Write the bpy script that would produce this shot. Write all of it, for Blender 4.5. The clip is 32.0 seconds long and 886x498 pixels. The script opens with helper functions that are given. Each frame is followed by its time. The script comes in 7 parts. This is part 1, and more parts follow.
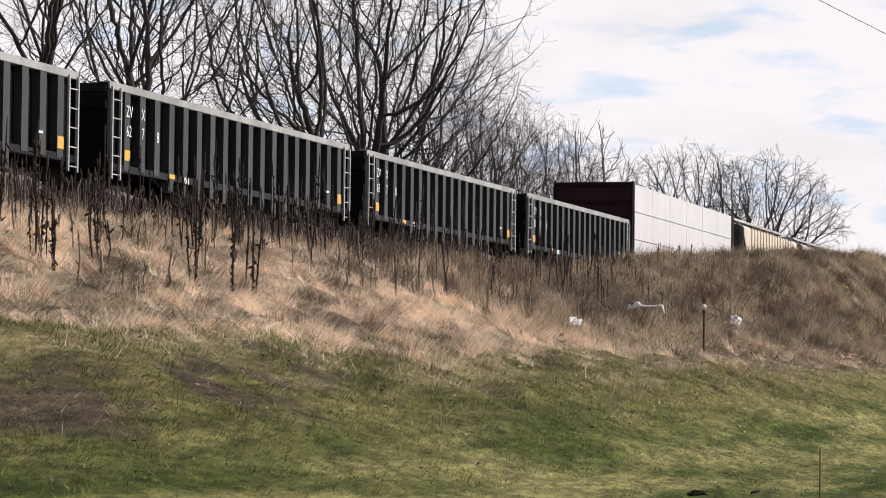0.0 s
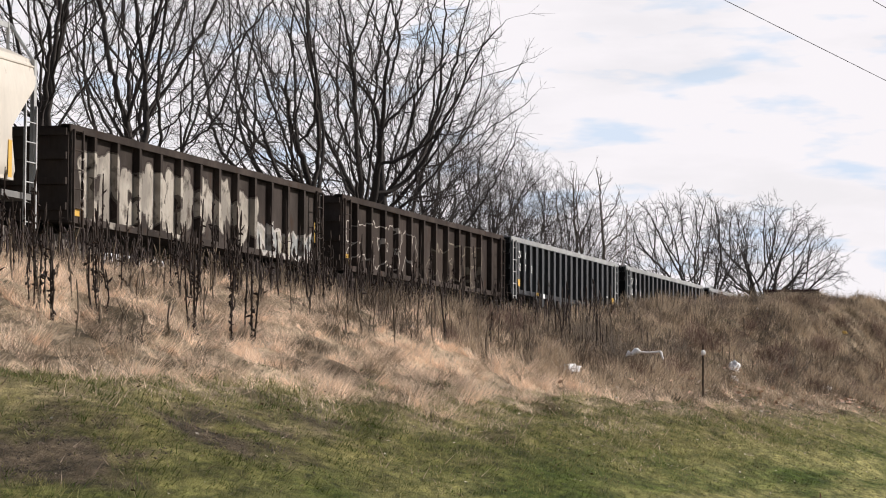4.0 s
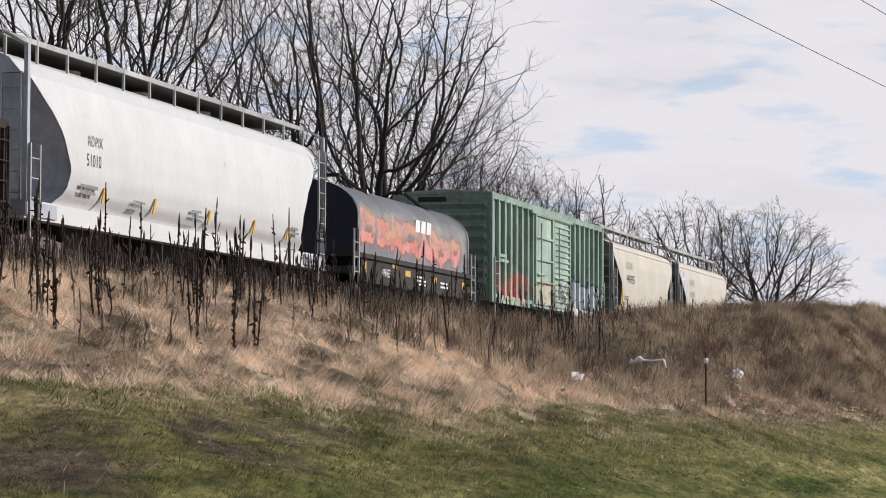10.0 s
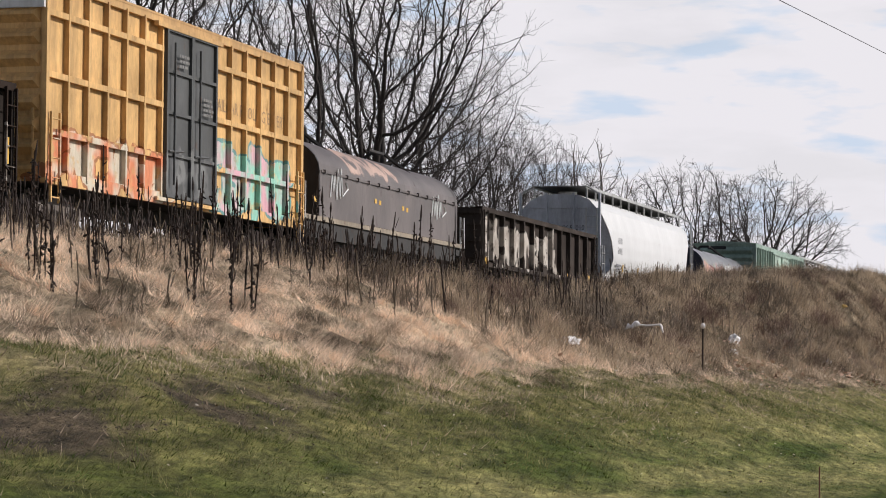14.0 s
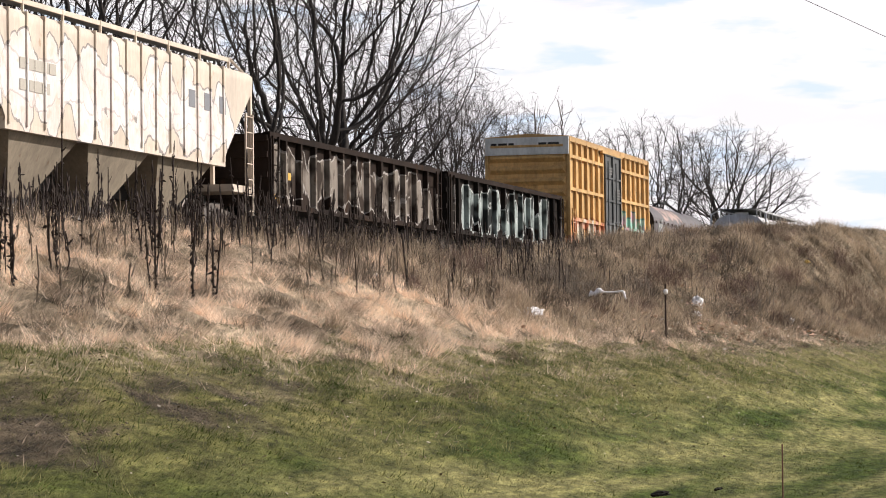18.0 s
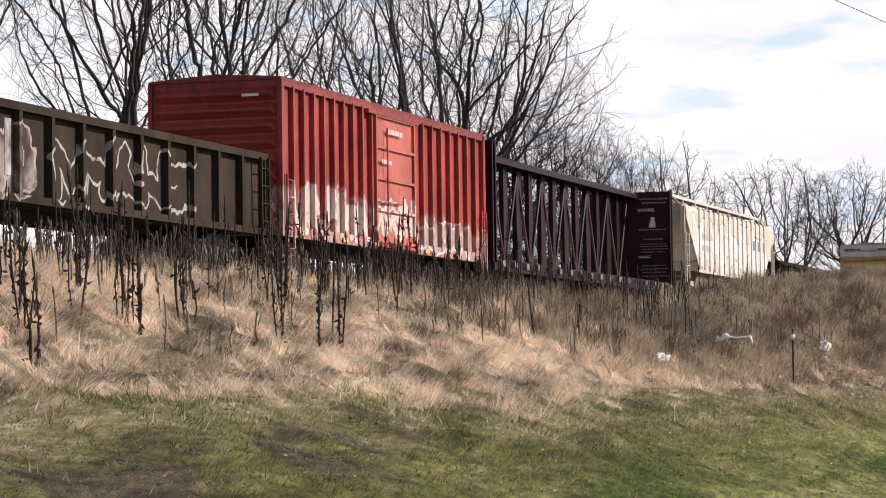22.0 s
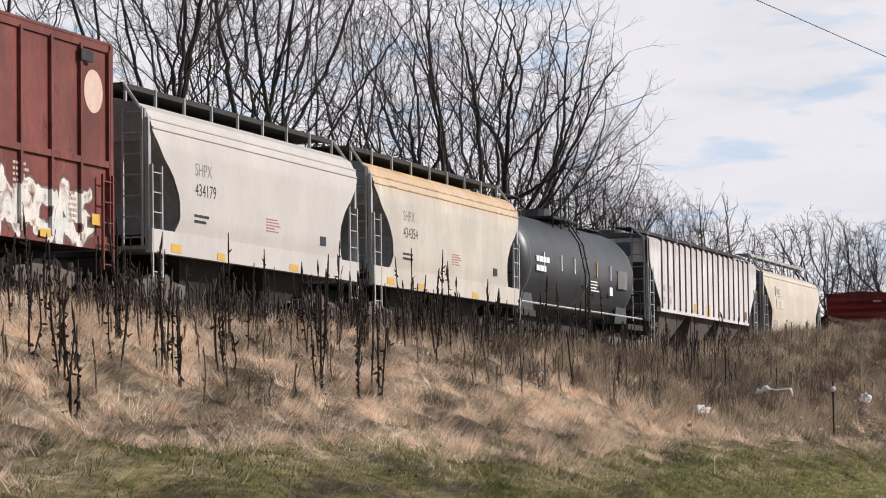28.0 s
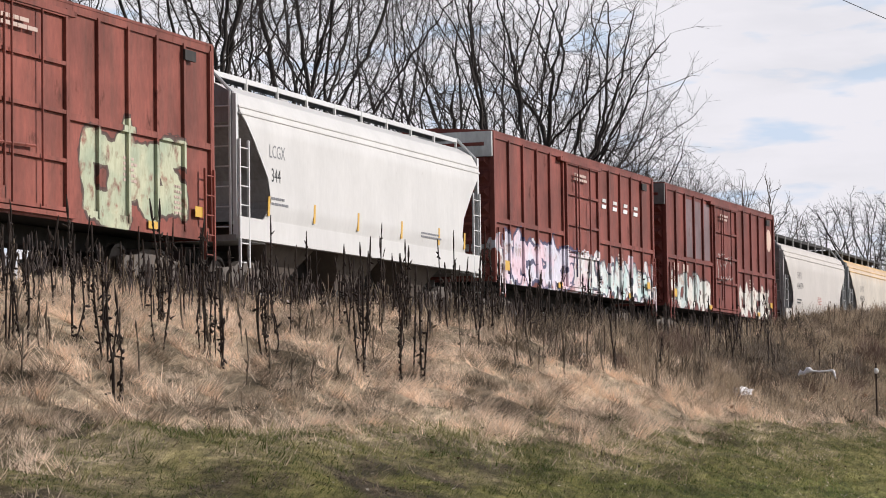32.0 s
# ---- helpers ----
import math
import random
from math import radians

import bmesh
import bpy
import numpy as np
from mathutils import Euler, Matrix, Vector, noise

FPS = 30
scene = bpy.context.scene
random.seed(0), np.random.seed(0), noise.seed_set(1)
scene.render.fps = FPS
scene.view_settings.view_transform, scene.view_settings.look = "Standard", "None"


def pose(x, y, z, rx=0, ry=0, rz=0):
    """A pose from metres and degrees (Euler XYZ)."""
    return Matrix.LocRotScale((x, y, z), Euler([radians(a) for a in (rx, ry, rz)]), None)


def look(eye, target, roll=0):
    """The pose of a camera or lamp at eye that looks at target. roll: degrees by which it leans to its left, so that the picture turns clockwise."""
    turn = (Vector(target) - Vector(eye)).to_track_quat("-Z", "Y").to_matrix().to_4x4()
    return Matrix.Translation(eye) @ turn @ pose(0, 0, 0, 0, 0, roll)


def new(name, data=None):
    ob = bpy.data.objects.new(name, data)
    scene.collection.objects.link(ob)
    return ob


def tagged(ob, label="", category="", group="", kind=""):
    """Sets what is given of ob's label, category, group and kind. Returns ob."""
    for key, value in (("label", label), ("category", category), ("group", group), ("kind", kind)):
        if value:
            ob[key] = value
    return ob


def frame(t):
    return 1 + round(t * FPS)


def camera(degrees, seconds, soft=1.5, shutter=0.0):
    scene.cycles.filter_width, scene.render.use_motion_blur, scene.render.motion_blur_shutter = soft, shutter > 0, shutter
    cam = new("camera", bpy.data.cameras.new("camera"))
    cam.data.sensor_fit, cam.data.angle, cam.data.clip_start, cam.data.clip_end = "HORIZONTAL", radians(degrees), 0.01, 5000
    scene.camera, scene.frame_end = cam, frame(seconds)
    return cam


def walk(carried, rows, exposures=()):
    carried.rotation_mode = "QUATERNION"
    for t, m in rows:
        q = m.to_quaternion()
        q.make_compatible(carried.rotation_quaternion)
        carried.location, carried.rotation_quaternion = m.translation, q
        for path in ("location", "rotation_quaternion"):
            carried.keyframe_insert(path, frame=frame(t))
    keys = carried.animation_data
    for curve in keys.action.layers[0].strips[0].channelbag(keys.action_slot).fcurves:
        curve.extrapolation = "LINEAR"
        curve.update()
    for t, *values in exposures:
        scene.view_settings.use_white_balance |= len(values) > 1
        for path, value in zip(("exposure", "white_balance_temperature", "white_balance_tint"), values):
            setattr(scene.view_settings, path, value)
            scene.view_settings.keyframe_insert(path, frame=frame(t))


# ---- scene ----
import collections

# the camera, held by hand beside the road: it pans, and rises by about 0.4 m half way
cam = camera(17.823, 32.0, soft=1.0, shutter=0.0)
PATH = [
    (0.0, pose(-0.000, -0.000, 1.600, 92.492, -0.628, -74.469)),
    (0.5, pose(-0.000, -0.000, 1.600, 92.447, -0.610, -74.447)),
    (1.0, pose(-0.000, -0.000, 1.600, 92.387, -0.655, -74.442)),
    (1.5, pose(-0.000, -0.000, 1.600, 92.357, -0.665, -74.434)),
    (2.0, pose(-0.000, -0.000, 1.600, 92.495, -0.579, -74.445)),
    (2.5, pose(-0.000, -0.000, 1.600, 92.787, -0.473, -74.461)),
    (3.0, pose(-0.000, -0.000, 1.600, 93.121, -0.403, -74.467)),
    (3.5, pose(-0.000, -0.000, 1.600, 93.386, -0.282, -74.461)),
    (5.5, pose(-0.000, -0.000, 1.600, 93.533, -0.307, -74.541)),
    (6.0, pose(-0.000, -0.000, 1.600, 93.540, -0.303, -74.554)),
    (6.5, pose(-0.000, -0.000, 1.600, 93.542, -0.280, -74.542)),
    (7.0, pose(-0.000, -0.000, 1.600, 93.524, -0.289, -74.558)),
    (7.5, pose(-0.000, -0.000, 1.600, 93.517, -0.271, -74.548)),
    (8.0, pose(-0.000, -0.000, 1.600, 93.525, -0.311, -74.519)),
    (8.5, pose(-0.000, -0.000, 1.600, 93.529, -0.291, -74.475)),
    (9.0, pose(-0.000, -0.000, 1.600, 93.536, -0.234, -74.444)),
    (9.5, pose(-0.000, -0.000, 1.600, 93.558, -0.231, -74.429)),
    (10.0, pose(-0.000, -0.000, 1.600, 93.622, -0.224, -74.426)),
    (10.5, pose(-0.000, -0.000, 1.600, 93.732, -0.191, -74.424)),
    (11.0, pose(-0.000, -0.000, 1.600, 93.857, -0.171, -74.432)),
    (11.5, pose(-0.000, -0.000, 1.600, 93.883, -0.243, -74.446)),
    (12.0, pose(-0.000, -0.000, 1.600, 93.741, -0.274, -74.436)),
    (12.5, pose(-0.000, -0.000, 1.600, 93.461, -0.320, -74.422)),
    (13.0, pose(-0.000, -0.000, 1.600, 93.149, -0.336, -74.406)),
    (13.5, pose(-0.000, -0.000, 1.600, 92.881, -0.461, -74.417)),
    (15.5, pose(-0.000, -0.000, 1.600, 93.068, -0.435, -74.773)),
    (16.0, pose(-0.000, -0.000, 1.600, 92.709, -0.463, -74.423)),
    (16.5, pose(-0.005, -0.007, 1.644, 91.917, -0.373, -74.087)),
    (17.0, pose(-0.018, -0.024, 1.749, 91.148, -0.145, -74.422)),
    (17.5, pose(-0.032, -0.045, 1.875, 91.191, 0.375, -75.030)),
    (18.0, pose(-0.045, -0.062, 1.980, 91.943, 0.670, -75.171)),
    (18.5, pose(-0.050, -0.069, 2.025, 92.705, 0.863, -74.783)),
    (19.0, pose(-0.050, -0.069, 2.025, 92.759, 0.974, -74.346)),
    (19.5, pose(-0.050, -0.069, 2.025, 92.467, 0.990, -73.783)),
    (20.0, pose(-0.050, -0.069, 2.025, 92.215, 0.860, -73.235)),
    (20.5, pose(-0.050, -0.069, 2.025, 92.025, 0.718, -73.034)),
    (21.0, pose(-0.050, -0.069, 2.025, 91.917, 0.686, -73.007)),
    (21.5, pose(-0.050, -0.069, 2.025, 92.196, 0.632, -72.909)),
    (22.0, pose(-0.050, -0.069, 2.025, 92.867, 0.794, -72.612)),
    (22.5, pose(-0.050, -0.069, 2.025, 93.491, 0.936, -72.083)),
    (23.0, pose(-0.050, -0.069, 2.025, 93.869, 0.973, -71.453)),
    (23.5, pose(-0.050, -0.069, 2.025, 93.943, 0.983, -71.310)),
    (24.0, pose(-0.050, -0.069, 2.025, 93.845, 0.890, -71.612)),
    (24.5, pose(-0.050, -0.069, 2.025, 93.750, 0.848, -71.949)),
    (25.0, pose(-0.050, -0.069, 2.025, 93.726, 0.923, -72.196)),
    (25.5, pose(-0.050, -0.069, 2.025, 93.746, 0.950, -72.419)),
    (27.5, pose(-0.050, -0.069, 2.025, 93.873, 0.796, -72.183)),
    (28.0, pose(-0.050, -0.069, 2.025, 93.936, 0.787, -71.814)),
    (28.5, pose(-0.050, -0.069, 2.025, 93.962, 0.935, -71.430)),
    (29.0, pose(-0.050, -0.069, 2.025, 93.924, 0.913, -71.208)),
    (29.5, pose(-0.050, -0.069, 2.025, 93.863, 0.964, -71.264)),
    (30.0, pose(-0.050, -0.069, 2.025, 93.846, 0.963, -71.351)),
    (30.5, pose(-0.050, -0.069, 2.025, 93.809, 0.902, -71.232)),
    (31.0, pose(-0.050, -0.069, 2.025, 93.655, 0.930, -71.028)),
    (31.5, pose(-0.050, -0.069, 2.025, 93.524, 0.861, -70.893)),
    (32.0, pose(-0.050, -0.069, 2.025, 93.582, 0.802, -70.957)),
]
walk(cam, PATH, exposures=((0, 0.09, 6500, 10), (3.5, 0.09, 6500, 10), (7, -0.15, 6350, 10), (13, -0.13, 6350, 10), (16, 0.08, 6500, 10), (17, 0.19, 6530, 10), (17.6, 0.22, 6530, 10), (18.2, 0.28, 6530, 10), (19, 0.06, 6500, 10), (20, 0.1, 6490, 10), (22.3, 0.24, 6430, 10), (24, 0.05, 6390, 10), (27, -0.08, 6310, 10), (32, -0.05, 6310, 10)))


# ---- light: a pale winter sky with thin cloud, and a low sun from the right behind the camera ----
SUN_ELEVATION, SUN_AZIMUTH = radians(30), radians(-62)     # azimuth from +x, counter-clockwise
world = bpy.data.worlds.new("winter_sky")
scene.world = world
world.use_nodes = True


def build_sky(tree):
    nodes, links = tree.nodes, tree.links
    nodes.clear()
    out = nodes.new("ShaderNodeOutputWorld")
    back = nodes.new("ShaderNodeBackground")
    sky = nodes.new("ShaderNodeTexSky")
    sky.sky_type, sky.sun_disc = "NISHITA", False
    sky.sun_elevation, sky.sun_rotation = SUN_ELEVATION, radians(90) - SUN_AZIMUTH
    sky.air_density, sky.dust_density, sky.ozone_density = 1.0, 1.5, 1.0
    coord = nodes.new("ShaderNodeTexCoord")
    stretch = nodes.new("ShaderNodeMapping")
    stretch.inputs["Scale"].default_value = (5.0, 5.0, 21.0)
    stretch.inputs["Rotation"].default_value = (0.0, 0.0, 0.5)
    cloud = nodes.new("ShaderNodeTexNoise")
    cloud.inputs["Scale"].default_value, cloud.inputs["Detail"].default_value = 2.2, 6.0
    cloud.inputs["Roughness"].default_value = 0.55
    ramp = nodes.new("ShaderNodeValToRGB")
    ramp.color_ramp.elements[0].position, ramp.color_ramp.elements[1].position = 0.38, 0.54
    ramp.color_ramp.elements[0].color = (0.9, 0.9, 0.9, 1)
    white = nodes.new("ShaderNodeTexNoise")
    white.inputs["Scale"].default_value, white.inputs["Detail"].default_value = 5.0, 4.0
    tone = nodes.new("ShaderNodeValToRGB")
    tone.color_ramp.elements[0].position, tone.color_ramp.elements[1].position = 0.33, 0.47
    tone.color_ramp.elements[0].color = (10.2, 11.6, 13.7, 1)
    tone.color_ramp.elements[1].color = (13.9, 13.35, 13.8, 1)
    mix = nodes.new("ShaderNodeMix")
    mix.data_type = "RGBA"
    links.new(coord.outputs["Generated"], stretch.inputs["Vector"])
    links.new(stretch.outputs["Vector"], cloud.inputs["Vector"])
    links.new(stretch.outputs["Vector"], white.inputs["Vector"])
    links.new(cloud.outputs["Fac"], ramp.inputs["Fac"])
    links.new(white.outputs["Fac"], tone.inputs["Fac"])
    split = nodes.new("ShaderNodeSeparateXYZ")
    links.new(coord.outputs["Generated"], split.inputs[0])
    thin = nodes.new("ShaderNodeMapRange")          # the thin cloud sheet stacks up towards the horizon and opens overhead
    thin.inputs["From Min"].default_value, thin.inputs["From Max"].default_value = 0.17, 0.32
    thin.inputs["To Min"].default_value, thin.inputs["To Max"].default_value = 1.0, 0.05
    links.new(split.outputs[2], thin.inputs["Value"])
    cover = nodes.new("ShaderNodeMath")
    cover.operation = "MULTIPLY"
    links.new(ramp.outputs["Color"], cover.inputs[0])
    links.new(thin.outputs["Result"], cover.inputs[1])
    links.new(cover.outputs[0], mix.inputs[0])
    links.new(sky.outputs["Color"], mix.inputs[6])
    links.new(tone.outputs["Color"], mix.inputs[7])
    links.new(mix.outputs[2], back.inputs["Color"])
    back.inputs["Strength"].default_value = 0.065
    links.new(back.outputs["Background"], out.inputs["Surface"])


build_sky(world.node_tree)
sun = new("sun", bpy.data.lights.new("sun", "SUN"))
sun.data.energy, sun.data.angle, sun.data.color = 4.9, radians(1.0), (1.0, 0.95, 0.915)
sun.matrix_world = look((40 * math.cos(SUN_AZIMUTH), 40 * math.sin(SUN_AZIMUTH), 40 * math.tan(SUN_ELEVATION)), (0, 0, 0))
scene.view_settings.exposure = 0.0


# ---- building tools ----
class Geo:
    """A plain mesh in the making: vertices and faces in the space of its thing."""

    def __init__(self):
        self.v, self.f = [], []

    def add(self, verts, faces):
        n = len(self.v)
        self.v += [tuple(p) for p in verts]
        self.f += [tuple(i + n for i in face) for face in faces]
        return self

    def box(self, x0, x1, y0, y1, z0, z1):
        return self.add([(x, y, z) for x in (x0, x1) for y in (y0, y1) for z in (z0, z1)],
                        [(0, 1, 3, 2), (4, 6, 7, 5), (0, 4, 5, 1), (2, 3, 7, 6), (0, 2, 6, 4), (1, 5, 7, 3)])

    def loft(self, rings, closed=True, caps=True):
        n, k = len(rings[0]), len(rings)
        faces = []
        for j in range(k - 1):
            for i in range(n if closed else n - 1):
                faces.append((j * n + i, j * n + (i + 1) % n, (j + 1) * n + (i + 1) % n, (j + 1) * n + i))
        if caps and closed:
            faces += [tuple(range(n))[::-1], tuple((k - 1) * n + i for i in range(n))]
        return self.add([p for ring in rings for p in ring], faces)

    def prism(self, outline, x0, x1):
        """An outline of (y, z), drawn out along x."""
        return self.loft([[(x0, y, z) for y, z in outline], [(x1, y, z) for y, z in outline]])

    def plate(self, outline, y0, y1):
        """An outline of (x, z), drawn out along y."""
        return self.loft([[(x, y0, z) for x, z in outline], [(x, y1, z) for x, z in outline]])

    def tube(self, p, q, r, n=6, r2=None):
        p, q = Vector(p), Vector(q)
        turn = (q - p).to_track_quat("Z", "Y")
        r2 = r if r2 is None else r2
        rings = [[c + turn @ Vector((s * math.cos(6.2832 * i / n), s * math.sin(6.2832 * i / n), 0)) for i in range(n)]
                 for c, s in ((p, r), (q, r2))]
        return self.loft(rings)

    def lathe(self, centre, profile, n=20):
        """Turned about the y axis: (radius, y) pairs."""
        x, y0, z = centre
        rings = [[(x + r * math.cos(6.2832 * i / n), y0 + y, z + r * math.sin(6.2832 * i / n)) for i in range(n)] for r, y in profile]
        return self.loft(rings)

    def mesh(self, name, material, smooth=False):
        me = bpy.data.meshes.new(name)
        me.from_pydata(self.v, [], self.f)
        bm = bmesh.new()
        bm.from_mesh(me)
        bmesh.ops.recalc_face_normals(bm, faces=bm.faces)
        bm.to_mesh(me)
        bm.free()
        if material:
            me.materials.append(material)
        if smooth:
            me.shade_smooth()
        return me


def part(name, geo, material, parent, label="", smooth=False):
    """One mesh object under a thing or under a part."""
    me = geo if isinstance(geo, bpy.types.Mesh) else geo.mesh(name, material, smooth)
    ob = new(name, me)
    ob.parent = parent
    if label:
        ob["label"] = label
    return ob


def thing(name, label, category, group="", kind=""):
    return tagged(new(name), label, category, group, kind)


def lettering(parent, words, x, z, size, material, y=-1.62, end=False, wide=0.85, label=""):
    """Painted words on a car's side (x is their left end), or on its rear end (x is then the place along the car, y their left end)."""
    curve = bpy.data.curves.new("lettering", "FONT")
    curve.body, curve.size, curve.extrude, curve.resolution_u = words, size, 0.0, 2
    holder = bpy.data.objects.new("lettering", curve)
    scene.collection.objects.link(holder)
    bpy.context.view_layer.update()
    me = bpy.data.meshes.new_from_object(holder.evaluated_get(bpy.context.evaluated_depsgraph_get()))
    bpy.data.objects.remove(holder)
    turn = pose(x, y, z, 90, 0, -90 if end else 0) @ Matrix.Diagonal((wide, 1, 1, 1))
    me.transform(turn)
    me.materials.clear()
    me.materials.append(material)
    return tagged(part("lettering", me, None, parent), label, kind="stuff")


def bars(parent, x, z, material, rows=3, width=0.5, height=0.05, gap=0.05, y=-1.606, seed=0):
    """Small writing that cannot be read: rows of plain bars."""
    rnd, g = random.Random(seed), Geo()
    for i in range(rows):
        zz, xx = z - i * (height + gap), x
        while xx < x + width * rnd.uniform(0.7, 1.0):
            w = width * rnd.uniform(0.1, 0.3)
            g.box(xx, xx + w, y - 0.004, y, zz, zz + height)
            xx += w + 0.03
    return tagged(part("stencil", g, material, parent), kind="stuff")


# ---- materials ----
def material(name, roughness=0.6, metallic=0.0, specular=0.4):
    m = bpy.data.materials.new(name)
    m.use_nodes = True
    bsdf = m.node_tree.nodes["Principled BSDF"]
    bsdf.inputs["Roughness"].default_value, bsdf.inputs["Metallic"].default_value = roughness, metallic
    bsdf.inputs["Specular IOR Level"].default_value = specular
    return m, m.node_tree.nodes, m.node_tree.links, bsdf


def noise_of(nodes, links, vector, scale, detail=4.0, stretch=None, roughness=0.55):
    if stretch:
        mapping = nodes.new("ShaderNodeMapping")
        mapping.inputs["Scale"].default_value = stretch
        links.new(vector, mapping.inputs["Vector"])
        vector = mapping.outputs["Vector"]
    n = nodes.new("ShaderNodeTexNoise")
    n.inputs["Scale"].default_value, n.inputs["Detail"].default_value, n.inputs["Roughness"].default_value = scale, detail, roughness
    links.new(vector, n.inputs["Vector"])
    return n.outputs["Fac"]


def ramp_of(nodes, links, fac, low, high, dark=(0, 0, 0, 1), light=(1, 1, 1, 1)):
    r = nodes.new("ShaderNodeValToRGB")
    r.color_ramp.elements[0].position, r.color_ramp.elements[1].position = low, high
    r.color_ramp.elements[0].color, r.color_ramp.elements[1].color = dark, light
    links.new(fac, r.inputs["Fac"])
    return r.outputs["Color"]


def mixed(nodes, links, fac, a, b, blend="MIX"):
    m = nodes.new("ShaderNodeMix")
    m.data_type, m.blend_type = "RGBA", blend
    for socket, value in ((m.inputs[0], fac), (m.inputs[6], a), (m.inputs[7], b)):
        if isinstance(value, bpy.types.NodeSocket):
            links.new(value, socket)
        else:
            socket.default_value = value if not isinstance(value, tuple) else (*value[:3], 1)
    return m.outputs[2]


def maths(nodes, links, operation, *values):
    m = nodes.new("ShaderNodeMath")
    m.operation = operation
    for socket, value in zip(m.inputs, values):
        if isinstance(value, bpy.types.NodeSocket):
            links.new(value, socket)
        else:
            socket.default_value = value
    return m.outputs[0]


def spray(nodes, links, place, colour, x0, x1, z0, z1, fill, fill2, line, letters=2.2, strength=0.92, line_width=0.038, most=9):
    """Spray-painted bubble shapes that nobody can read: thick outlined strokes side by side, between x0 and x1, z0 and z1."""
    rnd = random.Random(int(x0 * 10 + z0 * 100 + x1))
    split, flat = nodes.new("ShaderNodeSeparateXYZ"), nodes.new("ShaderNodeCombineXYZ")
    links.new(place, split.inputs[0])
    warp = maths(nodes, links, "SUBTRACT", noise_of(nodes, links, place, 1.3, 2.0), 0.5)
    fine = maths(nodes, links, "SUBTRACT", noise_of(nodes, links, place, 1.9, 2.0, (1, 1, 0.8)), 0.5)
    links.new(maths(nodes, links, "MULTIPLY_ADD", warp, 0.5, split.outputs[0]), flat.inputs[0])
    links.new(maths(nodes, links, "MULTIPLY_ADD", fine, 0.45, split.outputs[2]), flat.inputs[2])

    def vector(operation, first, second, out=0):
        node = nodes.new("ShaderNodeVectorMath")
        node.operation = operation
        for i, k in enumerate((first, second)):
            if isinstance(k, tuple):
                node.inputs[i].default_value = k
            elif k is not None:
                links.new(k, node.inputs[i])
        return node, node.outputs[out]

    count = max(2, min(most, round((x1 - x0) * letters * 0.5)))
    cell, tall = (x1 - x0) / count, z1 - z0
    r = min(0.16 * tall + 0.03, 0.23 * cell)
    shapes = (((0.2, 0.0, 0.25, 1.0), (0.25, 1.0, 0.8, 0.6), (0.8, 0.6, 0.2, 0.4), (0.4, 0.4, 0.85, 0.0)), ((0.15, 0.0, 0.5, 1.0), (0.5, 1.0, 0.85, 0.05), (0.3, 0.35, 0.7, 0.35)),
              ((0.8, 0.9, 0.2, 0.75), (0.2, 0.75, 0.8, 0.35), (0.8, 0.35, 0.2, 0.02)), ((0.2, 0.0, 0.2, 0.95), (0.2, 0.95, 0.75, 0.1), (0.75, 0.1, 0.8, 1.0)),
              ((0.25, 0.05, 0.2, 0.9), (0.2, 0.9, 0.8, 0.85), (0.8, 0.85, 0.75, 0.05), (0.75, 0.05, 0.25, 0.05)))
    dist = None
    for k in range(count):
        for ax, az, bx, bz in shapes[rnd.randrange(len(shapes))]:
            ax, bx = (x0 + (k + 0.5 + (q - 0.5) * 1.3 + rnd.uniform(-0.12, 0.12)) * cell for q in (ax, bx))
            az, bz = (z0 + r + (tall - 2 * r) * q + rnd.uniform(-0.12, 0.12) * tall for q in (az, bz))
            size = (bx - ax) ** 2 + (bz - az) ** 2 + 1e-6
            pa = vector("SUBTRACT", flat.outputs[0], (ax, 0.0, az))[1]
            u = vector("DOT_PRODUCT", pa, ((bx - ax) / size, 0.0, (bz - az) / size), 1)[1]
            u = maths(nodes, links, "MINIMUM", maths(nodes, links, "MAXIMUM", u, 0.0), 1.0)
            node, foot = vector("SCALE", (bx - ax, 0.0, bz - az), None)
            links.new(u, node.inputs["Scale"])
            d = vector("LENGTH", vector("SUBTRACT", pa, foot)[1], None, 1)[1]
            dist = d if dist is None else maths(nodes, links, "MINIMUM", dist, d)
    worn = maths(nodes, links, "MULTIPLY", ramp_of(nodes, links, noise_of(nodes, links, place, 3.1, 6.0), 0.3, 0.45), strength)
    tone = mixed(nodes, links, ramp_of(nodes, links, noise_of(nodes, links, place, 1.2, 2.0), 0.42, 0.6), fill, fill2)
    colour = mixed(nodes, links, maths(nodes, links, "MULTIPLY", maths(nodes, links, "LESS_THAN", dist, r), worn), colour, tone)
    edge = maths(nodes, links, "LESS_THAN", maths(nodes, links, "ABSOLUTE", maths(nodes, links, "SUBTRACT", dist, r)), line_width)
    return mixed(nodes, links, maths(nodes, links, "MULTIPLY", edge, worn), colour, line)


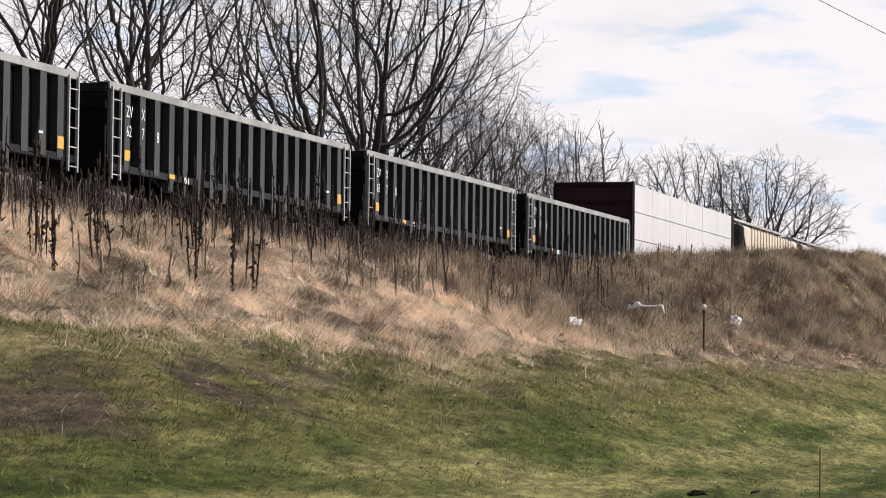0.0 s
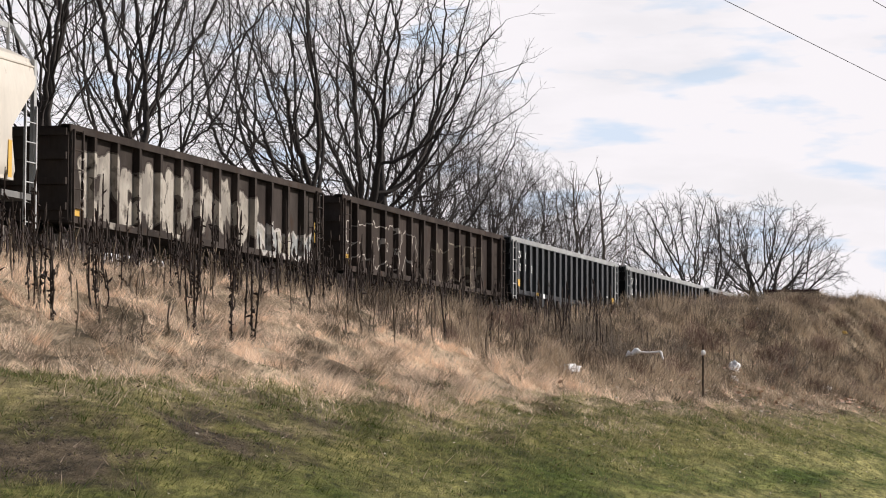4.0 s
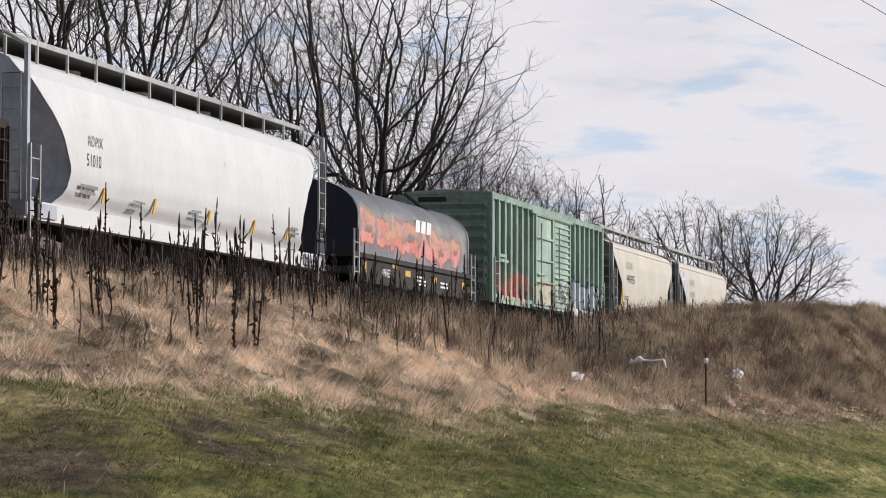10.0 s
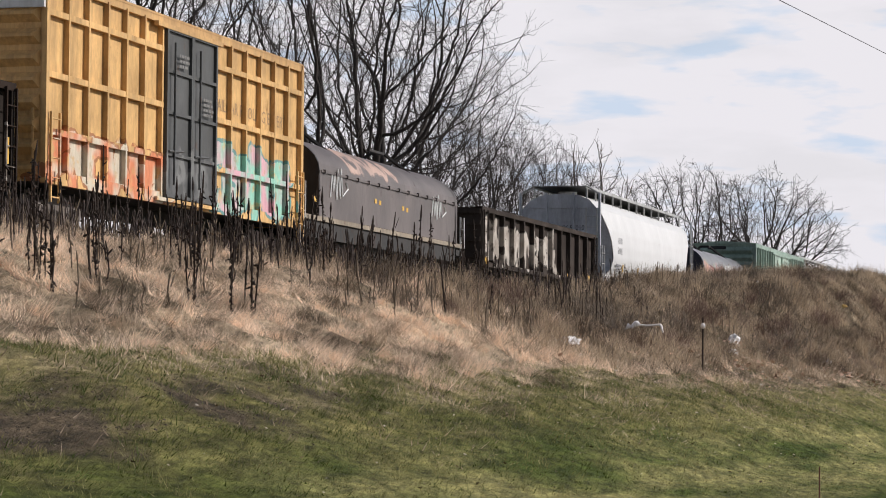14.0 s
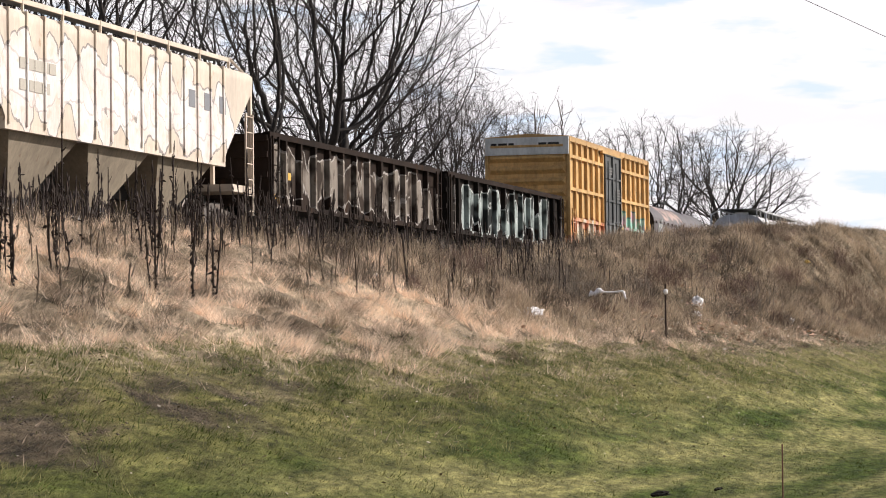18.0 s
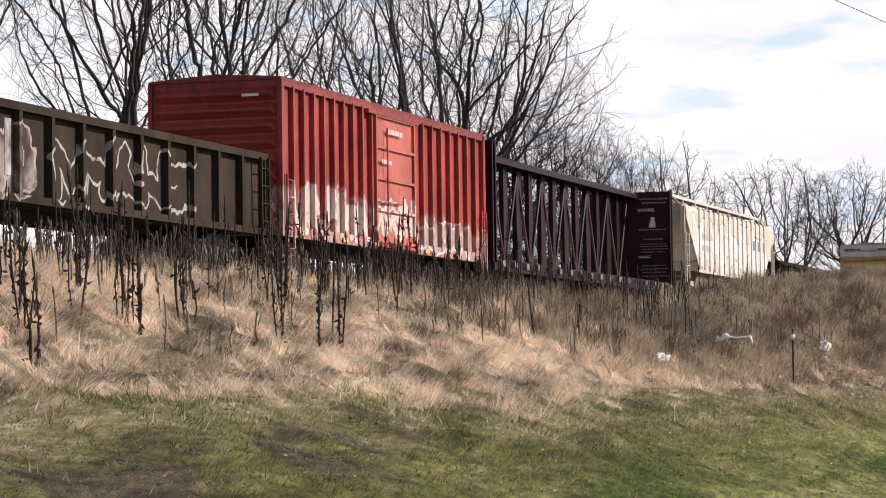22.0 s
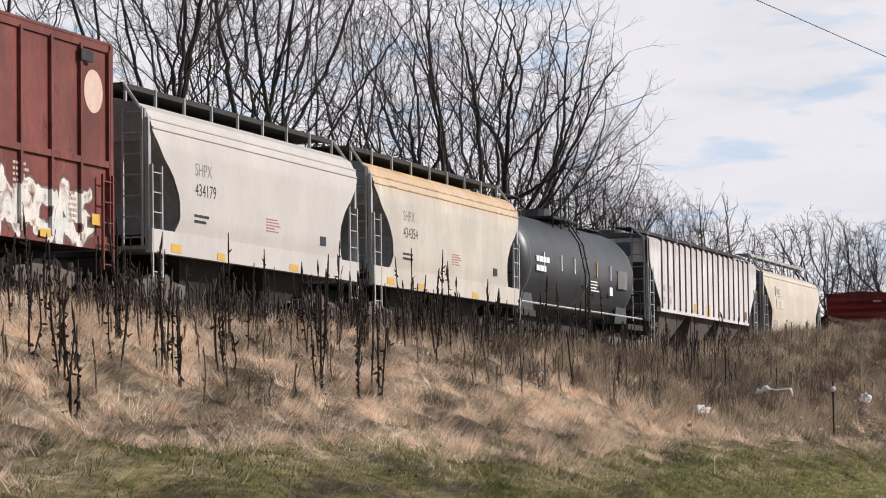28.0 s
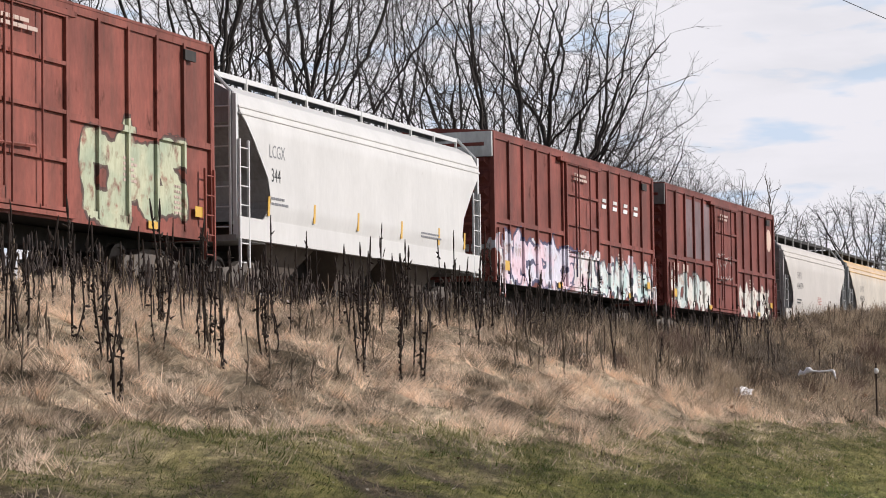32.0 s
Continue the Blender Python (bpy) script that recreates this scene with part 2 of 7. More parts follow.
def paint(name, colour, rough=0.5, rust=0.3, dirt=0.3, rust_colour=(0.12, 0.05, 0.025), tags=(), metallic=0.0, patches=0.25, specular=0.4, runs=None):
    """Weathered paint on steel: faded patches, run-down dirt, rust, and what has been sprayed on it."""
    m, nodes, links, bsdf = material(name, rough, metallic, specular)
    coord = nodes.new("ShaderNodeTexCoord")
    place = coord.outputs["Object"]
    c = mixed(nodes, links, ramp_of(nodes, links, noise_of(nodes, links, place, 0.8, 6.0, (1, 1, 0.7)), 0.34, 0.66), tuple(k * (1 - patches) for k in colour), tuple(min(1, k * (1 + patches)) for k in colour))
    streak = ramp_of(nodes, links, noise_of(nodes, links, place, 1.0, 5.0, (5.0, 5.0, 0.35)), 0.45, 0.75)
    c = mixed(nodes, links, maths(nodes, links, "MULTIPLY", streak, dirt), c, (0.07, 0.055, 0.04))
    for tag in tags:
        c = spray(nodes, links, place, c, *tag)
    grain = min(0.26, 0.02 + dirt)
    c = mixed(nodes, links, 1.0, c, ramp_of(nodes, links, noise_of(nodes, links, place, 11.0, 6.0, (1, 1, 0.35), 0.7), 0.3, 0.7, (1 - 0.8 * grain, 1 - 0.84 * grain, 1 - 0.88 * grain, 1), (1 + 0.55 * grain, 1 + 0.55 * grain, 1 + 0.55 * grain, 1)), "MULTIPLY")
    spots = ramp_of(nodes, links, noise_of(nodes, links, place, 2.3, 8.0, (1, 1, 0.6), 0.65), 0.68 - 0.3 * rust, 0.8 - 0.25 * rust)
    c = mixed(nodes, links, spots, c, rust_colour)
    if runs:        # rust and dirt that has run down from the top edge: lower end, top, colour
        split = nodes.new("ShaderNodeSeparateXYZ")
        links.new(place, split.inputs[0])
        wet = maths(nodes, links, "MULTIPLY_ADD", noise_of(nodes, links, place, 1.0, 5.0, (4.0, 4.0, 0.3)), 1.6 * (runs[1] - runs[0]), maths(nodes, links, "SUBTRACT", split.outputs[2], 0.8 * (runs[1] - runs[0])))
        c = mixed(nodes, links, maths(nodes, links, "MULTIPLY", ramp_of(nodes, links, maths(nodes, links, "MULTIPLY", wet, 0.1), runs[0] * 0.1, runs[1] * 0.1), 0.85), c, runs[2])
    links.new(c, bsdf.inputs["Base Color"])
    r = nodes.new("ShaderNodeMapRange")
    r.inputs["To Min"].default_value, r.inputs["To Max"].default_value = rough, min(1, rough + 0.3)
    links.new(spots, r.inputs["Value"])
    links.new(r.outputs["Result"], bsdf.inputs["Roughness"])
    bump = nodes.new("ShaderNodeBump")
    bump.inputs["Strength"].default_value, bump.inputs["Distance"].default_value = 0.25, 0.02
    links.new(noise_of(nodes, links, place, 3.0, 6.0), bump.inputs["Height"])
    links.new(bump.outputs["Normal"], bsdf.inputs["Normal"])
    return m


def plain(name, colour, rough=0.7, vary=0.25, scale=6.0, metallic=0.0, islands=False):
    """A matt surface with grain at two scales; islands: each separate piece takes its own shade."""
    m, nodes, links, bsdf = material(name, rough, metallic, 0.25)
    coord = nodes.new("ShaderNodeTexCoord")
    low, high = tuple(k * (1 - vary) for k in colour), tuple(min(1, k * (1 + vary)) for k in colour)
    c = mixed(nodes, links, noise_of(nodes, links, coord.outputs["Object"], scale, 5.0), low, high)
    if islands:
        geo = nodes.new("ShaderNodeNewGeometry")
        shade = ramp_of(nodes, links, geo.outputs["Random Per Island"], 0, 1, (0.5, 0.5, 0.5, 1), (1.45, 1.4, 1.35, 1))
        c = mixed(nodes, links, 1.0, c, shade, "MULTIPLY")
    links.new(c, bsdf.inputs["Base Color"])
    return m


white_paint = plain("white_lettering", (0.72, 0.72, 0.7), 0.6, 0.15, 12)
black_paint = plain("black_lettering", (0.03, 0.03, 0.032), 0.6, 0.2, 12)
red_paint = plain("red_lettering", (0.45, 0.17, 0.14), 0.6, 0.2, 12)
yellow_paint = plain("yellow_marking", (0.6, 0.36, 0.07), 0.5, 0.2, 9)
dark_steel = paint("grimy_steel", (0.022, 0.02, 0.019), 0.75, 0.35, 0.3, (0.05, 0.025, 0.014))
truck_steel = paint("truck_steel", (0.11, 0.093, 0.08), 0.75, 0.4, 0.3, (0.12, 0.075, 0.05))
wheel_steel = plain("wheel_steel", (0.09, 0.075, 0.065), 0.5, 0.4, 5, 0.6)
board_steel = paint("grey_grating_steel", (0.11, 0.11, 0.108), 0.65, 0.15, 0.2)
galvanised = paint("galvanised_steel", (0.42, 0.42, 0.41), 0.5, 0.1, 0.25, metallic=0.3)


# ---- the ground: road, mown grass, rough bank, track bed ----
def smooth(a, b, x):
    t = np.clip((np.asarray(x, dtype=float) - a) / (b - a), 0, 1)
    return t * t * (3 - 2 * t)


LATTICE = np.random.RandomState(3).rand(128, 128)


def uneven(x, y, scale, seed=0, octaves=4):
    """Smooth random values from 0 to 1 over the plan, about 1 / scale metres across, with finer ones on top."""
    x, y = np.asarray(x, dtype=float), np.asarray(y, dtype=float)
    total, weight, amp = 0.0, 0.0, 1.0
    for k in range(octaves):
        u, v = x * scale + 17.3 * seed + 5.1 * k, y * scale + 9.7 * seed + 3.3 * k
        i, j = np.floor(u).astype(int), np.floor(v).astype(int)
        a, b = u - i, v - j
        a, b = a * a * (3 - 2 * a), b * b * (3 - 2 * b)
        g = lambda p, q: LATTICE[p % 128, q % 128]
        total = total + amp * ((g(i, j) * (1 - a) + g(i + 1, j) * a) * (1 - b) + (g(i, j + 1) * (1 - a) + g(i + 1, j + 1) * a) * b)
        weight, amp, scale = weight + amp, amp * 0.55, scale * 2.03
    return total / weight


def lawn_tone(x, y):
    """0 where the lawn is deep green, 1 where it has bleached: long drifts along the slope, and patches."""
    x, y = np.asarray(x), np.asarray(y)
    drift = uneven(x * 0.16, y * 1.3 + 0.03 * x, 1.0, 2, 3)
    return np.clip(0.42 + 3.9 * (0.65 * drift + 0.35 * uneven(x * 0.3, y * 2.8, 1.0, 5, 3) - 0.5), 0, 1)


def straw_tone(x, y):
    return np.clip(0.58 + 3.8 * (0.45 * uneven(np.asarray(x) * 0.3, np.asarray(y), 1.0, 7) + 0.55 * uneven(np.asarray(x) * 0.9, np.asarray(y) * 2.6, 1.0, 8, 3) - 0.5), 0, 1)


def soil_tone(x, y):
    """Where the turf at the bank's foot has been turned over."""
    x, y = np.asarray(x), np.asarray(y)
    patch = np.exp(-((x - 19) / 6) ** 2 - ((y - 8.9) / 0.75) ** 2) + 0.6 * np.exp(-((x - 28) / 14) ** 2 - ((y - 9.1) / 0.95) ** 2)
    return np.clip(patch * 0.9 + 4.0 * (uneven(x * 0.8, y * 2.8, 1.0, 15, 3) - 0.6), 0, 1) * np.clip(1.4 * patch, 0, 1)


def ground_height(x, y):
    x, y = np.asarray(x, dtype=float), np.asarray(y, dtype=float)
    base = np.interp(y, [-500, 4.6, 5.5, 6, 7, 8, 9, 10, 11.4, 12.5, 13.5, 16, 18, 19.2, 21, 26.5, 40, 400],
                     [-0.1, -0.05, 0.08, 0.2, 0.5, 0.95, 1.4, 1.75, 2.05, 2.5, 2.9, 3.76, 4.04, 4.08, 4.08, 4.05, 3.4, 3.0])
    hump = np.interp(x, [60, 70, 76, 84, 94, 107, 123, 137, 154, 400], [0, 0.1, 0.4, 0.95, 1.5, 2.2, 2.85, 3.4, 4.0, 4.4])
    z = base + hump * smooth(11.5, 16.2, y) * (1 - smooth(17.2, 20.3, y))
    rough = smooth(6, 11, y) * (1 - smooth(18.5, 20.5, y))
    lumps = (0.42 - 0.17 * smooth(48, 70, x)) * (uneven(x * 0.25, y * 0.7, 1.0, 1, 3) - 0.5) + 0.16 * (uneven(x * 0.8, y * 1.8, 1.0, 4, 2) - 0.5)
    swale = 0.16 * (uneven(x * 0.35, y * 1.2, 0.6, 6, 2) - 0.5) * smooth(5, 7, y) * (1 - smooth(9.5, 12, y))
    mounds = 0.24 * (uneven(x * 1.7, y * 2.1, 1.0, 20, 2) - 0.5) * (1 - smooth(46, 60, x)) + 0.5 * (uneven(x * 0.55, y * 0.95, 1.0, 22, 3) - 0.5) * smooth(44, 60, x)
    return z + lumps * rough + swale + mounds * smooth(9.6, 11.4, y) * (1 - smooth(18.6, 20.2, y))


def ground_mesh():
    ys = np.concatenate([np.linspace(-600, -8, 10), np.linspace(-6, 4, 8), np.linspace(4.3, 21, 150), np.linspace(21.5, 40, 16), np.linspace(45, 900, 14)])
    xs = np.concatenate([np.linspace(-700, -30, 14), np.linspace(-25, 13.8, 30), np.linspace(14, 66, 230), np.linspace(66.4, 170, 230), np.linspace(176, 1500, 40)])
    gx, gy = np.meshgrid(xs, ys)
    pts = np.stack([gx, gy, ground_height(gx, gy)], -1).reshape(-1, 3)
    n = len(xs)
    faces = [(j * n + i, j * n + i + 1, (j + 1) * n + i + 1, (j + 1) * n + i) for j in range(len(ys) - 1) for i in range(n - 1)]
    me = bpy.data.meshes.new("ground")
    me.from_pydata(pts.tolist(), [], faces)
    me.shade_smooth()
    for key, tone in (("lawn_tone", lawn_tone), ("straw_tone", lambda x, y: straw_tone(x, y) * (1 - 0.75 * smooth(44, 64, x))), ("soil_tone", soil_tone)):
        at = me.attributes.new(key, "FLOAT", "POINT")
        at.data.foreach_set("value", tone(pts[:, 0], pts[:, 1]).astype(np.float32))
    return me


def ground_material():
    """Mown green grass low down, giving way to matted straw and bare soil up the bank."""
    m, nodes, links, bsdf = material("bank_soil_and_grass", 0.9, 0.0, 0.1)
    coord = nodes.new("ShaderNodeTexCoord")
    place = coord.outputs["Object"]
    split = nodes.new("ShaderNodeSeparateXYZ")
    links.new(place, split.inputs[0])
    mid = noise_of(nodes, links, place, 1.6, 5.0, (0.4, 1.3, 1.0))
    fine = noise_of(nodes, links, place, 6.5, 8.0, (0.4, 1.3, 1.0), 0.72)
    tones = []
    for key in ("lawn_tone", "straw_tone", "soil_tone"):
        a = nodes.new("ShaderNodeAttribute")
        a.attribute_name = key
        tones.append(a.outputs["Fac"])
    lawn = mixed(nodes, links, tones[0], (0.06, 0.084, 0.016), (0.29, 0.265, 0.11))
    worn = maths(nodes, links, "MULTIPLY_ADD", maths(nodes, links, "SUBTRACT", mid, 0.5), 2.6, split.outputs[1])
    lawn = mixed(nodes, links, maths(nodes, links, "MULTIPLY", ramp_of(nodes, links, maths(nodes, links, "MULTIPLY", worn, 0.1), 0.74, 0.9), 0.75), lawn, (0.15, 0.13, 0.05))
    straw = mixed(nodes, links, tones[1], (0.1, 0.077, 0.053), (0.54, 0.42, 0.31))
    bare = maths(nodes, links, "MULTIPLY", ramp_of(nodes, links, mid, 0.42, 0.6), ramp_of(nodes, links, noise_of(nodes, links, place, 0.16, 3.0), 0.5, 0.62))
    straw = mixed(nodes, links, bare, straw, (0.22, 0.16, 0.12))
    edge = maths(nodes, links, "MULTIPLY_ADD", maths(nodes, links, "SUBTRACT", mid, 0.5), 4.0, split.outputs[1])
    c = mixed(nodes, links, ramp_of(nodes, links, maths(nodes, links, "MULTIPLY", edge, 0.05), 0.45, 0.56), lawn, straw)
    c = mixed(nodes, links, tones[2], c, (0.085, 0.066, 0.046))
    clump = noise_of(nodes, links, place, 2.8, 5.0, (0.32, 1.6, 1.0), 0.65)
    c = mixed(nodes, links, 1.0, c, ramp_of(nodes, links, clump, 0.36, 0.64, (0.6, 0.62, 0.6, 1), (1.36, 1.34, 1.3, 1)), "MULTIPLY")
    c = mixed(nodes, links, 1.0, c, ramp_of(nodes, links, fine, 0.3, 0.7, (0.24, 0.26, 0.25, 1), (1.78, 1.75, 1.68, 1)), "MULTIPLY")
    links.new(c, bsdf.inputs["Base Color"])
    bump = nodes.new("ShaderNodeBump")
    bump.inputs["Strength"].default_value, bump.inputs["Distance"].default_value = 1.0, 0.12
    links.new(fine, bump.inputs["Height"])
    links.new(bump.outputs["Normal"], bsdf.inputs["Normal"])
    return m


ground = tagged(new("ground", ground_mesh()), "mown lawn rising into a straw-brown railway bank", "ground", kind="structure")
ground.data.materials.append(ground_material())


def road_edge(x):
    return 4.72 - 0.136 * (x - 25.6) + 0.06 * math.sin(0.9 * x) * math.sin(0.37 * x + 1) if x > 10 else 6.87 - 0.02 * (10 - x)


def build_road():
    g = Geo()
    xs = [-700, -200, -60, -40, -20, 0, 8] + [9 + 0.5 * i for i in range(112)] + list(range(68, 121, 4)) + [300, 900]
    rows = []
    for x in xs:
        e = min(road_edge(x), 5.35) if x < 120 else -6.3 - 0.05 * (x - 120)
        rows.append([(x, e, 0.035), (x, e - 0.06, 0.06), (x, e - 3.2, 0.1), (x, e - 6.4, 0.06), (x, e - 6.5, -0.06), (x, e - 0.0, -0.12)])
    g.loft(rows)
    m, nodes, links, bsdf = material("pale_worn_asphalt", 0.85, 0, 0.2)
    coord = nodes.new("ShaderNodeTexCoord")
    c = mixed(nodes, links, noise_of(nodes, links, coord.outputs["Object"], 40, 5.0), (0.47, 0.425, 0.395), (0.64, 0.585, 0.55))
    c = mixed(nodes, links, ramp_of(nodes, links, noise_of(nodes, links, coord.outputs["Object"], 0.5, 5.0), 0.4, 0.7), c, (0.5, 0.46, 0.44))
    links.new(c, bsdf.inputs["Base Color"])
    tagged(new("road", g.mesh("road", m)), "pale worn asphalt road beside the lawn", "road", kind="structure")


build_road()


def build_track():
    ballast = plain("dirty_ballast", (0.13, 0.115, 0.1), 0.9, 0.5, 9)
    g = Geo().loft([[(x, 20.6, 3.95), (x, 21.7, 4.3), (x, 25.1, 4.3), (x, 26.6, 3.8)] for x in np.linspace(-460, 700, 60)], closed=False)
    tagged(new("ballast", g.mesh("ballast", ballast)), "grey-brown ballast shoulder under the rails", "ballast", kind="structure")
    rail_m = plain("rusty_rail", (0.11, 0.07, 0.05), 0.5, 0.3, 8, 0.5)
    for y in (22.68, 24.12):
        g = Geo().prism([(y - 0.07, 4.33), (y - 0.07, 4.345), (y - 0.01, 4.36), (y - 0.01, 4.46), (y - 0.035, 4.47), (y - 0.035, 4.5), (y + 0.035, 4.5), (y + 0.035, 4.47), (y + 0.01, 4.46), (y + 0.01, 4.36), (y + 0.07, 4.345), (y + 0.07, 4.33)], -460, 700)
        tagged(new("rail", g.mesh("rail", rail_m)), "rusty steel rail on wooden sleepers", "rail", "rails", kind="structure").location.z = 0.06
    g, rnd = Geo(), random.Random(8)
    for i in range(520):
        x = -60 + i * 0.52
        g.box(x, x + 0.22, 22.1 + rnd.uniform(-0.05, 0.05), 24.7, 4.2, 4.335)
    tagged(new("sleepers", g.mesh("sleepers", plain("old_sleeper_wood", (0.06, 0.048, 0.04), 0.9, 0.4, 12))), "weathered wooden sleepers in the ballast", "sleepers", kind="stuff").location.z = 0.06


build_track()


# ---- bare trees behind the track ----
bark_dark = plain("dark_bark", (0.042, 0.035, 0.031), 0.9, 0.4, 3.0)
bark_pale = plain("pale_sycamore_bark", (0.17, 0.14, 0.122), 0.85, 0.4, 1.2)
twig_dark = plain("dark_twigs", (0.042, 0.034, 0.03), 0.9, 0.3, 2.0)
twig_pale = plain("pale_twigs", (0.1, 0.08, 0.07), 0.9, 0.3, 2.0)


class Wood:
    """Tapered limbs, collected as bent chains of rings."""

    def __init__(self):
        self.v, self.f, self.n = [], [], 0

    def limb(self, pts, radii, sides):
        k = len(pts)
        ang = np.arange(sides) * (2 * np.pi / sides)
        d = pts[-1] - pts[0]
        d = d / (np.linalg.norm(d) + 1e-9)
        a = np.cross(d, (0.31, 0.95, 0.1))
        a /= np.linalg.norm(a) + 1e-9
        b = np.cross(d, a)
        ring = np.cos(ang)[:, None] * a + np.sin(ang)[:, None] * b
        self.v.append((pts[:, None, :] + ring[None] * np.asarray(radii)[:, None, None]).reshape(-1, 3))
        for j in range(k - 1):
            for i in range(sides):
                p, q = self.n + j * sides + i, self.n + j * sides + (i + 1) % sides
                self.f.append((p, q, q + sides, p + sides))
        self.n += k * sides

    def mesh(self, name, mat):
        me = bpy.data.meshes.new(name)
        me.from_pydata(np.concatenate(self.v).tolist(), [], self.f)
        me.materials.append(mat)
        me.shade_smooth()
        return me


def bare_tree(seed, height, stems, crown, mats, points=2000, trunk_radius=0.15, lean=0.25, thin=0.0064, fork=0.3, twiglets=0.45, step=0.3, straight=0.98, droop=0.1, ragged=0.22, twig=1.0):
    """Meshes of a leafless tree: limbs grow towards points strewn through the crown, then thicken by what they carry.
    crown: (height of its middle, half width, half depth below, half depth above), as shares of the height."""
    rnd = np.random.RandomState(seed)
    mid, wide, below, above = (k * height for k in crown)
    goals = []
    while len(goals) < points:
        p = rnd.uniform(-1, 1, 3)
        r = float(np.linalg.norm(p))
        a, e = math.atan2(p[1], p[0]), p[2]
        edge = 1.0 - ragged * (0.5 + 0.5 * math.sin(3 * a + seed) * math.sin(4 * e + 2 * a + seed)) * 0.8
        if r > edge or rnd.rand() > 0.35 + 0.65 * r:
            continue
        goals.append((p[0] * wide, p[1] * wide, mid + p[2] * (above if p[2] > 0 else below)))
    goals = np.array(goals)
    at, parent = [], []
    for s in range(stems):
        a = 6.2832 * (s + rnd.uniform(0, 0.6)) / stems
        tilt = lean * rnd.uniform(0.5, 1.1) if stems > 1 else 0.04
        d = np.array((math.cos(a) * tilt, math.sin(a) * tilt, 1.0))
        p, last = np.array((0.25 * math.cos(a) * (stems > 1), 0.25 * math.sin(a) * (stems > 1), -0.3)), -1
        for i in range(int((fork * height * rnd.uniform(0.85, 1.3) + 0.3) / step)):
            at.append(p)
            parent.append(last)
            last = len(at) - 1
            d = d + rnd.normal(0, 0.05, 3)
            d /= np.linalg.norm(d)
            p = p + d * step
    # each goal in turn joins the limb that brings it nearest to the root
    started = len(at)
    nodes = np.concatenate([np.array(at), goals])
    parent += [-1] * len(goals)
    far = np.zeros(len(nodes))
    for i in range(started):
        if parent[i] >= 0:
            far[i] = far[parent[i]] + step * 0.8
    cost, best = np.full(len(nodes), 1e9), np.zeros(len(nodes), int)
    waiting = np.arange(len(nodes)) >= started
    order = list(range(started))

    def offer(i):
        way = np.linalg.norm(nodes - nodes[i], axis=1)
        total = way * (1.0 + droop * (nodes[:, 2] < nodes[i][2])) + straight * (far[i] + way)
        better = waiting & (total < cost)
        cost[better], best[better] = total[better], i

    for i in range(started):
        offer(i)
    while waiting.any():
        i = int(np.argmin(np.where(waiting, cost, 1e9)))
        waiting[i] = False
        parent[i] = int(best[i])
        far[i] = far[best[i]] + np.linalg.norm(nodes[i] - nodes[best[i]])
        order.append(i)
        offer(i)
    n = len(nodes)
    load = np.zeros(n)
    children = [[] for i in range(n)]
    for i in reversed(order):
        load[i] = load[i] + (1.0 if not children[i] else 0.0)
        if parent[i] >= 0:
            load[parent[i]] += load[i]
            children[parent[i]].append(i)
    roots = [i for i in range(n) if parent[i] < 0]
    most = max(load[i] for i in roots)
    radius = np.maximum(thin, trunk_radius * (load / most) ** 0.54)
    eased = nodes.copy()
    heir = [max(c, key=lambda j: load[j]) if c else -1 for c in children]
    for turn in range(4):
        held = eased.copy()
        for i in range(n):
            if parent[i] >= 0 and heir[i] >= 0:
                eased[i] = 0.5 * held[i] + 0.25 * (held[parent[i]] + held[heir[i]])
    wood, twigs = Wood(), Wood()
    todo = [(r, -1) for r in roots]
    while todo:
        i, before = todo.pop()
        chain = [] if before < 0 else [before]
        own = i
        while True:
            chain.append(i)
            if not children[i]:
                break
            kids = sorted(children[i], key=lambda j: -load[j])
            todo += [(j, i) for j in kids[1:]]
            i = kids[0]
        rr = radius[chain].copy()
        if before >= 0:
            rr[0] = rr[1]
        rr[-1] = thin * 0.6
        if len(chain) < 2:
            continue
        # bend the limb smoothly through its knots
        k = eased[chain]
        k = np.concatenate([[2 * k[0] - k[1]], k, [2 * k[-1] - k[-2]]])
        pts, radii = [], []
        for j in range(len(chain) - 1):
            p0, p1, p2, p3 = k[j:j + 4]
            pieces = 3 if np.linalg.norm(p2 - p1) > 0.55 else 2
            for u in np.arange(pieces) / pieces:
                q = 0.5 * (2 * p1 + (p2 - p0) * u + (2 * p0 - 5 * p1 + 4 * p2 - p3) * u * u + (3 * p1 - p0 - 3 * p2 + p3) * u ** 3)
                pts.append(q + rnd.normal(0, 0.035, 3) * (u > 0))
                radii.append(rr[j] + (rr[j + 1] - rr[j]) * u)
        pts, radii = np.array(pts + [k[-2]]), np.array(radii + [rr[-1]])
        big = radius[own] > 0.035
        (wood if big else twigs).limb(pts, radii, 6 if radius[own] > 0.06 else 4 if big else 3)
        for j in range(1, len(pts)):
            if radii[j] > 0.045 or rnd.rand() > twiglets * (1.0 if radii[j] < 0.02 else 0.5):
                continue
            q, along = pts[j], pts[j] - pts[j - 1]
            along = along / (np.linalg.norm(along) + 1e-6)
            d = along * rnd.uniform(0.4, 1.0) + rnd.normal(0, 0.55, 3)
            d *= rnd.uniform(0.3, 0.9) * twig / np.linalg.norm(d)
            bend = q + 0.55 * d + rnd.normal(0, 0.04, 3)
            end = bend + 0.45 * d + rnd.normal(0, 0.09, 3) * twig
            twigs.limb(np.array([q, bend, end]), [thin * 1.05, thin * 0.85, thin * 0.55], 3)
